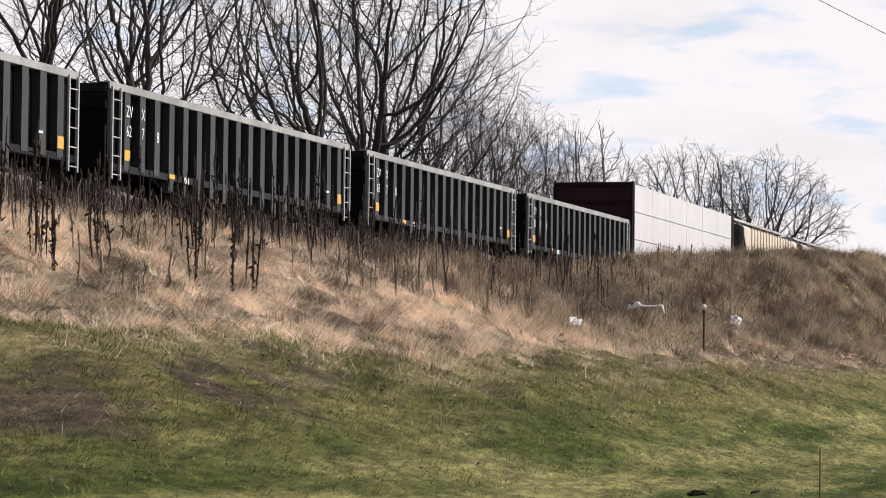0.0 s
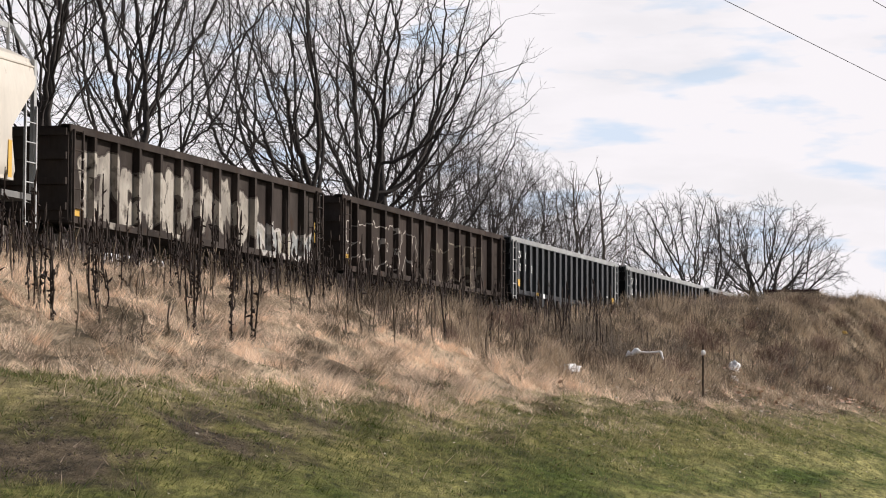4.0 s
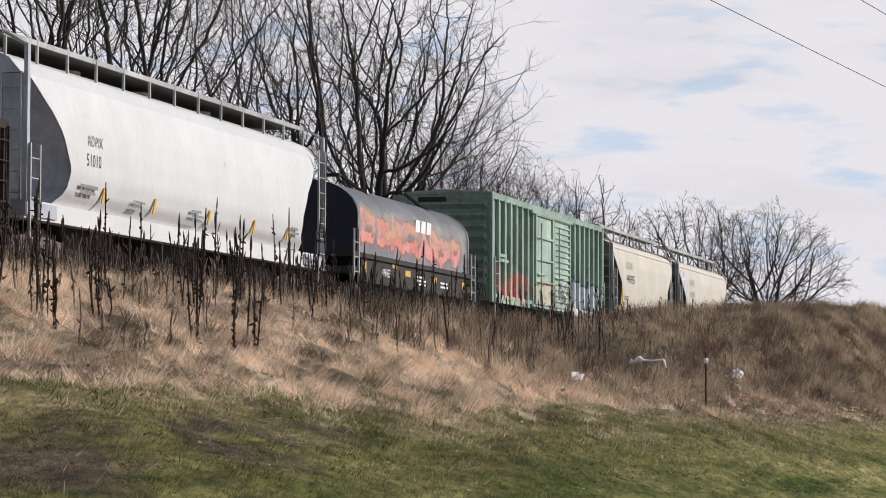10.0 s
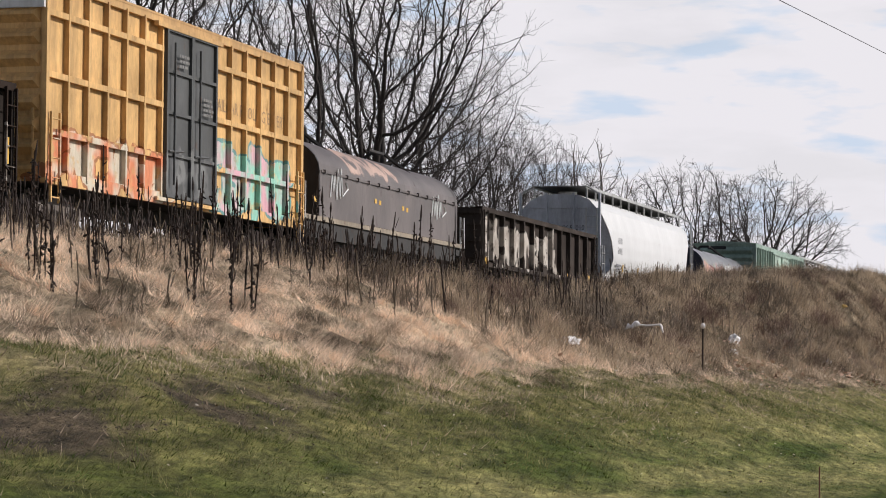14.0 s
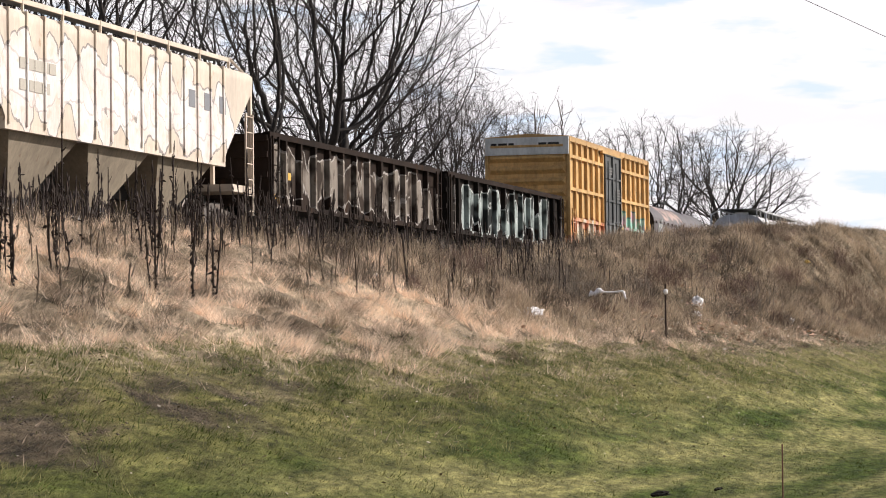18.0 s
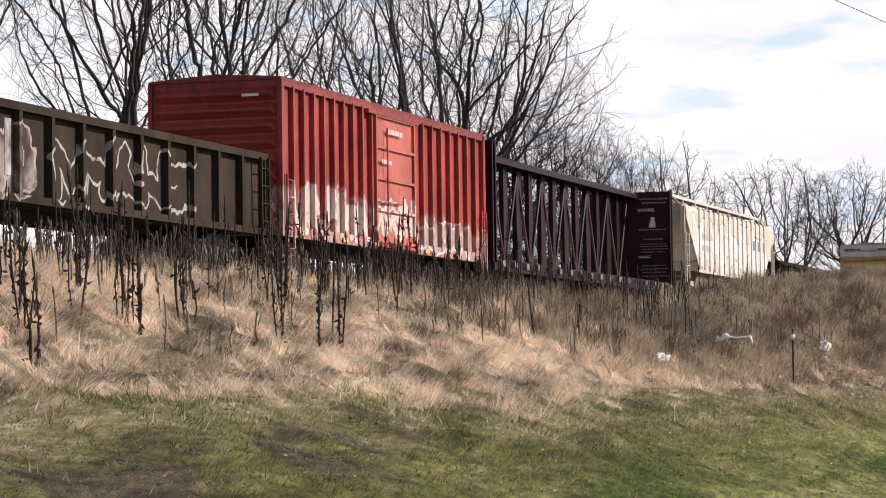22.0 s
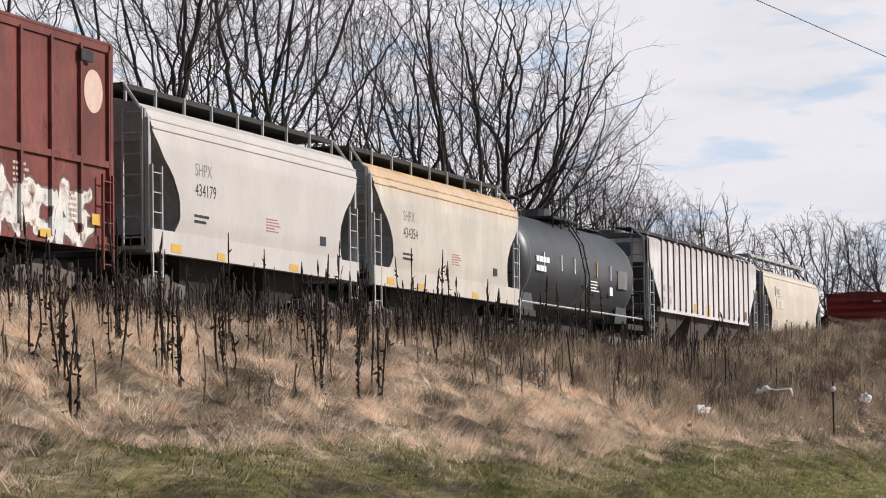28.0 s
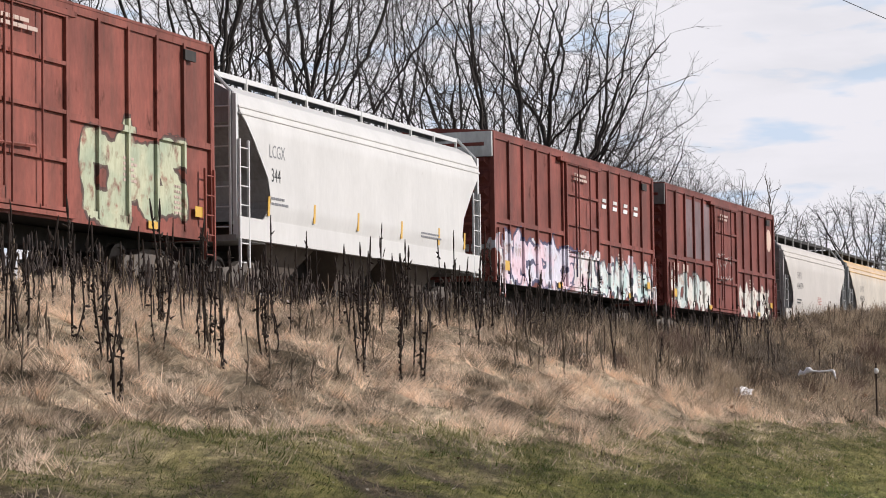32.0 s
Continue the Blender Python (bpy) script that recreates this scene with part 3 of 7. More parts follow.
            for p in (bend, q + 0.8 * (bend - q)):
                e = d * rnd.uniform(0.25, 0.6) + rnd.normal(0, 0.17, 3) * twig
                twigs.limb(np.array([p, p + e]), [thin * 0.8, thin * 0.5], 3)
    return wood.mesh("trunk", mats[0]), twigs.mesh("crown", mats[1])


def build_trees():
    dark, pale = (bark_dark, twig_dark), (bark_pale, twig_pale)
    kinds = {
        "broad": (bare_tree(11, 15.5, 4, (0.55, 0.42, 0.42, 0.45), dark, 1300, 0.2, 0.4, fork=0.3, twig=1.35, twiglets=0.44), "broad bare tree with several dark trunks behind the track"),
        "spreading": (bare_tree(29, 15.0, 3, (0.56, 0.42, 0.4, 0.44), dark, 1150, 0.205, 0.35, fork=0.32, twig=1.35, twiglets=0.44), "spreading bare tree with forked dark trunks"),
        "tall": (bare_tree(23, 17.0, 2, (0.6, 0.25, 0.4, 0.4), dark, 480, 0.15, 0.2, fork=0.3, twig=1.35, twiglets=0.44), "tall bare twin-stemmed tree with dark bark"),
        "slim": (bare_tree(37, 16.5, 1, (0.6, 0.24, 0.38, 0.4), dark, 420, 0.16, fork=0.34, twig=1.1, twiglets=0.4), "slim bare tree with dark bark"),
        "bushy": (bare_tree(41, 10.0, 5, (0.5, 0.42, 0.48, 0.48), dark, 950, 0.08, 0.45, thin=0.006, fork=0.14, step=0.28, twig=0.9), "low bushy leafless tree at the wood's edge"),
        "pale": (bare_tree(53, 13.0, 2, (0.6, 0.26, 0.4, 0.4), pale, 300, 0.16, 0.25, fork=0.25, twiglets=0.25, thin=0.008), "pale-barked leafless tree beside the wood"),
        "round": (bare_tree(67, 18.0, 3, (0.68, 0.4, 0.26, 0.33), dark, 1350, 0.36, 0.16, thin=0.014, fork=0.42, ragged=0.14, twig=1.3, twiglets=0.4), "round-crowned bare tree far along the line"),
        "fan": (bare_tree(83, 18.0, 2, (0.68, 0.38, 0.28, 0.33), dark, 1150, 0.34, 0.16, thin=0.013, fork=0.42, ragged=0.2, twig=1.3, twiglets=0.4), "fan-shaped bare tree far along the line"),
    }
    # kind, x, y, turn, size
    places = [
        ("slim", 50, 31, 100, 1.05), ("tall", 56, 30, 200, 1.0), 
        ("slim", 66.7, 30, 250, 1.0), ("tall", 69.2, 30.5, 10, 1.0), ("tall", 75, 30.4, 150, 1.08), ("slim", 79.5, 31, 60, 1.12),
        ("tall", 86, 32.5, 280, 1.05), ("slim", 89.3, 31, 170, 0.95), ("broad", 96.5, 30.5, 30, 1.1), ("spreading", 104.2, 31.8, 140, 1.0),
        ("tall", 110.5, 33, 90, 0.88), ("bushy", 113.5, 29.5, 120, 1.0), ("broad", 117, 33.5, 250, 0.7), ("bushy", 121.5, 30, 200, 1.0), ("spreading", 118, 31.6, 60, 0.75),
        ("bushy", 127, 31, 40, 1.05), ("slim", 131, 33, 220, 0.55), ("bushy", 134.5, 30.5, 310, 0.95), ("pale", 151.5, 34, 0, 1.0), ("bushy", 144, 31, 80, 0.5),
        ("bushy", 163, 37, 70, 0.8), ("fan", 212, 40, 20, 0.9), ("round", 258, 40.5, 130, 1.05),
        ("bushy", 105, 28.8, 20, 0.6),
    ]
    for kind, x, y, turn, size in places:
        (trunk, crown), label = kinds[kind]
        tree = thing("tree", label, "tree", "bare trees along the line")
        part("trunk", trunk, None, tree)
        part("crown", crown, None, tree)
        tree.matrix_basis = pose(x, y, float(ground_height(x, y)), 0, 0, turn) @ Matrix.Diagonal((size, size, size, 1))


build_trees()


# ---- grass, straw and weeds on the bank ----
def blade_material(name, dark, light, rough=0.8):
    m, nodes, links, bsdf = material(name, rough, 0, 0.2)
    a = nodes.new("ShaderNodeAttribute")
    a.attribute_name = "shade"
    c = ramp_of(nodes, links, a.outputs["Fac"], 0.0, 1.0, (*dark, 1), (*light, 1))
    links.new(c, bsdf.inputs["Base Color"])
    through_light, both = nodes.new("ShaderNodeBsdfTranslucent"), nodes.new("ShaderNodeMixShader")
    out = next(k for k in nodes if k.type == "OUTPUT_MATERIAL")
    links.new(c, through_light.inputs["Color"])
    both.inputs[0].default_value = 0.35
    links.new(bsdf.outputs[0], both.inputs[1])
    links.new(through_light.outputs[0], both.inputs[2])
    links.new(both.outputs[0], out.inputs["Surface"])
    return m


def blades_object(name, x, y, height, width, lean, azimuth, shade, mat, label, category):
    """One three-cornered blade at each (x, y)."""
    n = len(x)
    z = ground_height(x, y) - 0.02
    face = np.random.normal(0, 0.75, n)
    wx, wy = np.cos(face) * width / 2, np.sin(face) * width / 2
    flat = height * np.sin(lean)
    tip = np.stack([x + flat * np.cos(azimuth), y + flat * np.sin(azimuth), z + height * np.cos(lean)], 1)
    a, b = np.stack([x - wx, y - wy, z], 1), np.stack([x + wx, y + wy, z], 1)
    co = np.stack([a, b, tip], 1).reshape(-1, 3).astype(np.float32)
    me = bpy.data.meshes.new(name)
    me.vertices.add(3 * n)
    me.vertices.foreach_set("co", co.ravel())
    me.loops.add(3 * n)
    me.loops.foreach_set("vertex_index", np.arange(3 * n, dtype=np.int32))
    me.polygons.add(n)
    me.polygons.foreach_set("loop_start", np.arange(0, 3 * n, 3, dtype=np.int32))
    me.update()
    at = me.attributes.new("shade", "FLOAT", "POINT")
    at.data.foreach_set("value", np.repeat(np.clip(shade, 0, 1), 3).astype(np.float32))
    me.materials.append(mat)
    return tagged(new(name, me), label, category, kind="stuff")


def patchy(x, y):
    """A slow, uneven field from 0 to 1."""
    return np.clip(0.5 + 2.0 * (uneven(np.asarray(x) * 0.4, np.asarray(y), 1.0, 11) - 0.5), 0, 1)


def tufts(name, count, per, x_range, y_range, height, mat, label, keep, radius=0.12, width=0.0105, lean=(0.5, 1.3), tone=0.0, along=0.2, vary=0.42):
    """Tufts of dry grass: blades that spread from common roots."""
    R = np.random
    x, y = R.uniform(*x_range, count), R.uniform(*y_range, count)
    ok = R.uniform(0, 1, count) < keep(x, y)
    x, y = x[ok], y[ok]
    k = len(x)
    size = R.uniform(0.5, 1.45, k) * (0.75 + 0.5 * patchy(x * 0.7, y))
    comb = 12.5 * uneven(x * 0.7, y * 1.1, 1.0, 31, 2) + R.normal(0, 1.3, k)
    shade = 0.03 + 0.95 * straw_tone(x, y) + R.uniform(-vary, vary, k) + tone
    bx = np.repeat(x, per) + R.normal(0, radius, k * per)
    by = np.repeat(y, per) + R.normal(0, radius, k * per)
    hh = np.repeat(size, per) * R.uniform(height[0], height[1], k * per)
    ll = np.clip(R.uniform(lean[0], lean[1], k * per) * np.repeat(R.uniform(0.7, 1.6, k), per), 0, 1.45)
    az = np.where(R.uniform(0, 1, k * per) < along, np.repeat(comb, per) + R.normal(0, 0.45, k * per), R.uniform(0, 6.2832, k * per))
    ss = np.repeat(shade, per) + R.uniform(-0.22, 0.22, k * per)
    return blades_object(name, bx, by, hh, R.uniform(0.6, 1.3, k * per) * width, ll, az, ss, mat, label, "grass")


straw_m = blade_material("dry_straw", (0.22, 0.165, 0.115), (0.98, 0.77, 0.585))
brown_m = blade_material("brown_dead_grass", (0.1, 0.078, 0.054), (0.52, 0.405, 0.285))
brush_m = blade_material("dark_brush_stems", (0.04, 0.028, 0.024), (0.2, 0.145, 0.115))
leaf_m = blade_material("bleached_leaf_litter", (0.3, 0.21, 0.16), (0.85, 0.66, 0.52))
lawn_m = blade_material("lawn_grass", (0.06, 0.084, 0.017), (0.35, 0.315, 0.14))


def build_grass():
    straw_edge = lambda x: 10.3 + 0.7 * np.sin(0.3 * x) + 0.5 * np.sin(0.83 * x + 1)
    tufts("straw_grass", 17000, 26, (16, 92), (8.6, 19.4), (0.06, 0.2), straw_m, "tall matted tan straw grass on the bank",
          lambda x, y: smooth(-0.9, 1.6, y - straw_edge(x) - 1.2 * (patchy(x * 0.9 + 3, y * 0.9) - 0.5)) * (1 - 0.9 * smooth(44, 68, x)) * (0.12 + 0.88 * smooth(0.3, 0.62, patchy(x * 2.2 + 7, y * 2.4))) * (1 - 0.55 * smooth(16.2, 18.6, y)))
    tufts("brown_grass", 14000, 18, (48, 175), (10.6, 19.8), (0.1, 0.36), brown_m, "short brown dead grass over the hump",
          lambda x, y: (0.15 + 0.85 * smooth(44, 66, x)) * smooth(0, 1.2, y - 0.4 - straw_edge(x)), radius=0.16, width=0.026)
    tufts("brown_grass", 1500, 20, (16, 75), (15.0, 20.6), (0.16, 0.4), brown_m, "brown stems among the straw",
          lambda x, y: 0.2 + 0.8 * smooth(15.5, 18.5, y), radius=0.22, width=0.014, lean=(0.05, 0.5))
    tufts("straw_grass", 3500, 14, (14, 110), (6.5, 11.2), (0.07, 0.2), straw_m, "thin dead grass at the lawn's edge",
          lambda x, y: smooth(7.0, 10.5, y) * patchy(x * 1.6, y * 1.7), radius=0.2, width=0.014, tone=-0.15)
    tufts("straw_clumps", 11000, 58, (16, 84), (9.7, 18.8), (0.12, 0.36), straw_m, "bent clumps of tall straw grass on the bank",
          lambda x, y: smooth(-0.3, 1.0, y - straw_edge(x)) * (1 - 0.9 * smooth(42, 66, x)) * (1 - 0.4 * smooth(16.5, 18.6, y)) * (0.25 + 0.75 * patchy(x * 1.6 + 4, y * 1.4)), radius=0.06, width=0.012, lean=(0.6, 1.25), tone=0.28, along=0.85, vary=0.55)
    tufts("brown_clumps", 2600, 50, (16, 84), (9.6, 17.8), (0.1, 0.3), brown_m, "dark clumps of dead grass among the straw",
          lambda x, y: smooth(-0.8, 0.8, y - straw_edge(x)) * (1 - patchy(x * 1.6 + 4, y * 1.4)), radius=0.07, width=0.012, lean=(0.3, 1.15), along=0.7, vary=0.5)
    tufts("brown_clumps", 4200, 56, (46, 140), (11.4, 18.8), (0.2, 0.55), brown_m, "thick bent clumps of dead grass on the hump",
          lambda x, y: smooth(44, 60, x) * (0.2 + 0.8 * smooth(0.3, 0.6, patchy(x * 1.1, y * 1.2))), radius=0.11, width=0.02, lean=(0.3, 1.15), tone=0.18, along=0.8, vary=0.85)
    tufts("low_brush", 2600, 46, (47, 125), (11.9, 18.6), (0.16, 0.46), brush_m, "low dark brush of thin dead stems over the hump",
          lambda x, y: smooth(45, 62, x) * (0.12 + 0.88 * smooth(0.42, 0.66, patchy(x * 1.5 + 21, y * 1.6 + 5))), radius=0.09, width=0.012, lean=(0.05, 0.75), along=0.1, vary=0.4)
    tufts("low_brush", 420, 60, (36, 62), (13.0, 18.4), (0.14, 0.4), brush_m, "low dark brush of thin dead stems in the straw",
          lambda x, y: smooth(36, 56, x) * (0.2 + 0.8 * patchy(x * 1.5 + 2, y * 1.6)), radius=0.09, width=0.01, lean=(0.05, 0.75), along=0.1, vary=0.4)
    tufts("leaf_litter", 3600, 6, (50, 92), (10.6, 14.8), (0.04, 0.11), leaf_m, "bleached dead leaves strewn below the hump",
          lambda x, y: smooth(49, 57, x) * smooth(0.35, 0.7, patchy(x * 1.9 + 5, y * 2.1 + 9)), radius=0.22, width=0.055, lean=(1.0, 1.4), along=0.0, vary=0.4)
    tufts("rough_grass", 9000, 22, (12, 62), (6.9, 11.2), (0.04, 0.13), lawn_m, "rough olive and tan grass at the bank's foot",
          lambda x, y: (0.15 + 0.85 * smooth(7.2, 9.0, y)) * (1 - 0.6 * smooth(40, 62, x)) * (1 - 0.8 * soil_tone(x, y)), radius=0.08, width=0.012, lean=(0.4, 1.3), tone=-0.02, along=0.6, vary=0.7)
    tufts("green_grass", 2600, 18, (46, 120), (11.0, 17.5), (0.06, 0.2), lawn_m, "mossy green grass between dead tufts",
          lambda x, y: smooth(0.55, 0.85, patchy(x * 0.8 + 11, y + 3)) * 0.8, radius=0.16, width=0.024, tone=-0.1)
    R = np.random
    n = 190000
    x, y = R.uniform(0, 1, n) ** 2.0 * 105 + 8, R.uniform(4.3, 11.5, n)
    ok = (y > np.array(4.68 - 0.136 * (x - 25.6))) & (R.uniform(0, 1, n) < 1 - 0.7 * smooth(9.3, 11.5, y))
    x, y = x[ok], y[ok]
    n = len(x)
    shade = 0.85 * lawn_tone(x, y) + R.uniform(-0.3, 0.42, n)
    blades_object("lawn", x, y, R.uniform(0.02, 0.05, n), R.uniform(0.012, 0.03, n), R.uniform(0.9, 1.5, n), R.uniform(0, 6.28, n), shade, lawn_m, "short patchy winter lawn", "lawn")


build_grass()


def build_turf():
    """Small tufts all over the lawn, green or bleached as the turf below them."""
    R = np.random
    k, per = 15000, 20
    x, y = R.uniform(0, 1, k) ** 1.3 * 100 + 8, R.uniform(4.3, 11.6, k)
    ok = (y > 4.74 - 0.136 * (x - 25.6)) & (R.uniform(0, 1, k) > soil_tone(x, y))
    x, y = x[ok], y[ok]
    k = len(x)
    size = R.uniform(0.5, 1.7, k)
    shade = 0.85 * lawn_tone(x, y) + R.uniform(-0.65, 0.6, k)
    n = k * per
    blades_object("turf_tufts", np.repeat(x, per) + R.normal(0, 0.06, n), np.repeat(y, per) + R.normal(0, 0.06, n), np.repeat(size, per) * R.uniform(0.025, 0.06, n), R.uniform(0.012, 0.024, n),
                  R.uniform(0.6, 1.4, n), R.uniform(0, 6.28, n), np.repeat(shade, per) + R.uniform(-0.12, 0.12, n), lawn_m, "small uneven tufts in the winter lawn", "grass")


build_turf()

weed_m = plain("blackened_weed_stems", (0.035, 0.025, 0.02), 0.9, 0.4, 4.0)
weed_grey = plain("grey_brown_weed_stems", (0.075, 0.058, 0.052), 0.9, 0.4, 4.0)
weed_brown = plain("brown_weed_stems", (0.15, 0.115, 0.082), 0.9, 0.4, 4.0)


def weed_stalk(wood, rnd, x, y, z, height, leafy):
    """A dead stalk with a seed head, side shoots and hanging leaves."""
    lean = rnd.normal(0, 0.05, 2)
    top = np.array((x + lean[0] * height, y + lean[1] * height, z + height))
    base = np.array((x, y, z - 0.05))
    bend = rnd.normal(0, 0.025, 3)
    pts = np.array([base, base * 0.55 + top * 0.45 + bend, top * 0.8 + base * 0.2 + bend * 0.5, top])
    r = 0.01 + 0.009 * rnd.rand()
    head = rnd.uniform(0.012, 0.026)
    wood.limb(pts, [r, r * 0.9, r * 0.8, r * 0.6], 4)
    q = pts[2] + (pts[3] - pts[2]) * rnd.uniform(0, 0.4)
    wood.limb(np.array([q, q * 0.6 + top * 0.4, top]), [r, head, r * 0.5], 4)
    for i in range(leafy):
        u = rnd.uniform(0.08, 0.85)
        p = base + (top - base) * u + bend * (4 * u * (1 - u))
        d = np.array((rnd.normal(0, 0.3), rnd.normal(0, 0.3), rnd.uniform(-1.6, 1.0)))
        d *= rnd.uniform(0.03, 0.1) / np.linalg.norm(d)
        wood.limb(np.array([p, p + d * 0.5, p + d]), [0.008, rnd.uniform(0.011, 0.024), 0.004], 3)
    for i in range(rnd.randint(0, 3)):
        u = rnd.uniform(0.35, 0.8)
        p = base + (top - base) * u
        d = np.array((rnd.normal(0, 0.25), rnd.normal(0, 0.25), 1.0)) * rnd.uniform(0.1, 0.25)
        wood.limb(np.array([p, p + d * 0.6, p + d]), [r * 0.7, head * 0.6, 0.004], 3)


def build_weeds():
    rnd = np.random.RandomState(5)
    # the tallest ones that stand apart
    spots = [(34.4, 12.9, 1.45), (36.2, 12.75, 1.2), (35.7, 12.85, 1.3), (35.4, 13.3, 1.35), (36.6, 13.0, 1.5), (32.6, 13.5, 1.25), (30.3, 13.1, 1.1), (32.0, 14.05, 1.4), (25.7, 12.25, 1.25), (29.7, 13.6, 1.5),
             (30.8, 13.5, 1.3), (33.5, 13.9, 1.3), (31.4, 14.4, 1.6), (31.1, 14.3, 1.5), (27.3, 13.2, 1.5), (27.7, 13.4, 1.2), (26.2, 13.6, 1.4), (28.4, 14.1, 1.6), (33.9, 15.0, 1.5), (38.4, 14.6, 1.4),
             (40.6, 15.2, 1.5), (43.0, 15.4, 1.4), (45.5, 15.7, 1.5), (37.8, 15.6, 1.6), (48.3, 16.2, 1.3), (51.0, 16.4, 1.4), (54.2, 16.5, 1.3), (58.0, 16.8, 1.4), (62.0, 17.0, 1.3), (67.5, 17.1, 1.1), (24.6, 13.4, 1.4), (23.4, 13.0, 1.3)]
    spots += [(44 + 1.35 * i + rnd.uniform(-0.5, 0.5), rnd.uniform(16.0, 17.6), rnd.uniform(1.35, 1.85)) for i in range(14)]
    for x, y, h in spots:
        w = Wood()
        weed_stalk(w, rnd, 0, 0, 0, h, 26)
        for i in range(rnd.randint(0, 3)):
            weed_stalk(w, rnd, rnd.normal(0, 0.08), rnd.normal(0, 0.08), 0, h * rnd.uniform(0.5, 0.95), 9)
        ob = tagged(new("weed_stalk", w.mesh("weed_stalk", weed_m)), "tall blackened dead weed stalk in straw grass", "weed", "tall dead weeds on the bank")
        ob.location = (x, y, float(ground_height(x, y)))
    for name, count, ys, hs, leafy, mat, x1, label in (("dead_weeds", 125, (13.2, 18.8), (0.5, 1.2), 5, weed_m, 74, "dark dead weed stalks along the bank's shoulder"),
                                                     ("dead_weeds", 360, (16.8, 20.3), (0.4, 1.15), 3, weed_m, 84, "dense blackened weeds beside the ballast"),
                                                     ("dead_weeds", 1100, (16.6, 20.6), (0.25, 0.75), 1, weed_grey, 80, "thin grey-brown stems under the cars"),
                                                     ("dead_weeds", 560, (12.6, 20.2), (0.25, 0.7), 2, weed_brown, 96, "thin brown weed stems")):
        w, made = Wood(), 0
        while made < count:
            x, y = rnd.uniform(18, x1), rnd.uniform(*ys)
            cluster = patchy(np.array(x * 1.7), np.array(y * 1.3))
            if rnd.rand() > 0.25 + 0.75 * float(cluster) or rnd.rand() < float(smooth(58, x1, x)) * 0.6 or (y > 16.5 and mat is weed_m and rnd.rand() < 0.75 * (1 - float(smooth(36, 50, x)))):
                continue
            weed_stalk(w, rnd, x, y, float(ground_height(x, y)), rnd.uniform(*hs), leafy)
            made += 1
        tagged(new(name, w.mesh(name, mat)), label, "weeds", kind="stuff")


build_weeds()


def build_bushes():
    bush_m = plain("grey_brown_twigs", (0.15, 0.118, 0.09), 0.9, 0.3, 4.0)
    red_m = plain("reddish_twigs", (0.17, 0.112, 0.085), 0.9, 0.3, 4.0)
    rnd = np.random.RandomState(9)
    kinds = []
    for k in range(4):
        w = Wood()
        for i in range(80):
            a, t = rnd.uniform(0, 6.28), rnd.uniform(0.05, 0.95)
            d = np.array((math.cos(a) * math.sin(t), math.sin(a) * math.sin(t), math.cos(t)))
            n = rnd.uniform(0.35, 0.95)
            p = np.array((rnd.normal(0, 0.3), rnd.normal(0, 0.3), -0.03))
            mid = p + d * n * 0.55 + rnd.normal(0, 0.04, 3)
            end = p + d * n + rnd.normal(0, 0.06, 3) + np.array((0, 0, 0.05))
            w.limb(np.array([p, mid, end]), [0.007, 0.006, 0.0035], 3)
            for j in range(2):
                e = mid + (end - mid) * rnd.rand() + rnd.normal(0, 0.1, 3)
                w.limb(np.array([mid, (mid + e) / 2, e]), [0.007, 0.005, 0.003], 3)
        kinds.append(w.mesh("bush", (bush_m, red_m)[k % 2]))
    spread = [(round(rnd.uniform(56, 122), 1), round(rnd.uniform(12.6, 17.0), 1), round(rnd.uniform(0.55, 1.05), 2)) for i in range(48)]
    litter = ((53.7, 12.4), (61.2, 11.1), (61.6, 12.5), (76.5, 13.0), (90.0, 12.35))
    spread = [(x, y, s) for x, y, s in spread if all(x > a + 1 or abs(y / x - b / a) > 0.014 for a, b in litter)]
    for i, (x, y, s) in enumerate(spread + [(45.9, 13.55, 0.62), (49.3, 13.6, 0.5), (62.2, 13.0, 0.95), (60.9, 12.6, 0.7), (84.6, 12.8, 1.15), (108.3, 13.2, 1.2), (73.0, 14.1, 0.9), (57.5, 14.6, 0.8), (66.0, 14.8, 0.9), (79.0, 14.5, 1.0), (92.0, 14.6, 1.1), (101.0, 13.9, 1.0),
                                   (49.0, 15.0, 0.7), (120.0, 14.5, 1.2), (54.0, 13.4, 0.6), (88.0, 13.6, 0.9), (97.0, 15.4, 1.0), (62.5, 15.8, 0.8), (70.5, 15.6, 0.8), (86.5, 12.3, 0.8)]):
        ob = tagged(new("bush", kinds[i % 4]), ("low leafless grey-brown bush on the bank", "small reddish leafless bush on the bank")[i % 2], "bush", "leafless bushes on the bank")
        ob.matrix_basis = pose(x, y, float(ground_height(x, y)), 0, 0, 67 * i) @ Matrix.Diagonal((s, s, s * (0.66 if i < len(spread) else 1.0), 1))


build_bushes()


# ---- the freight train: cars in their own space, origin on the rail head, near side at y = -1.6 ----
RAIL, TRACK_Y, HALF = 4.56, 23.4, 1.6
CARS = []


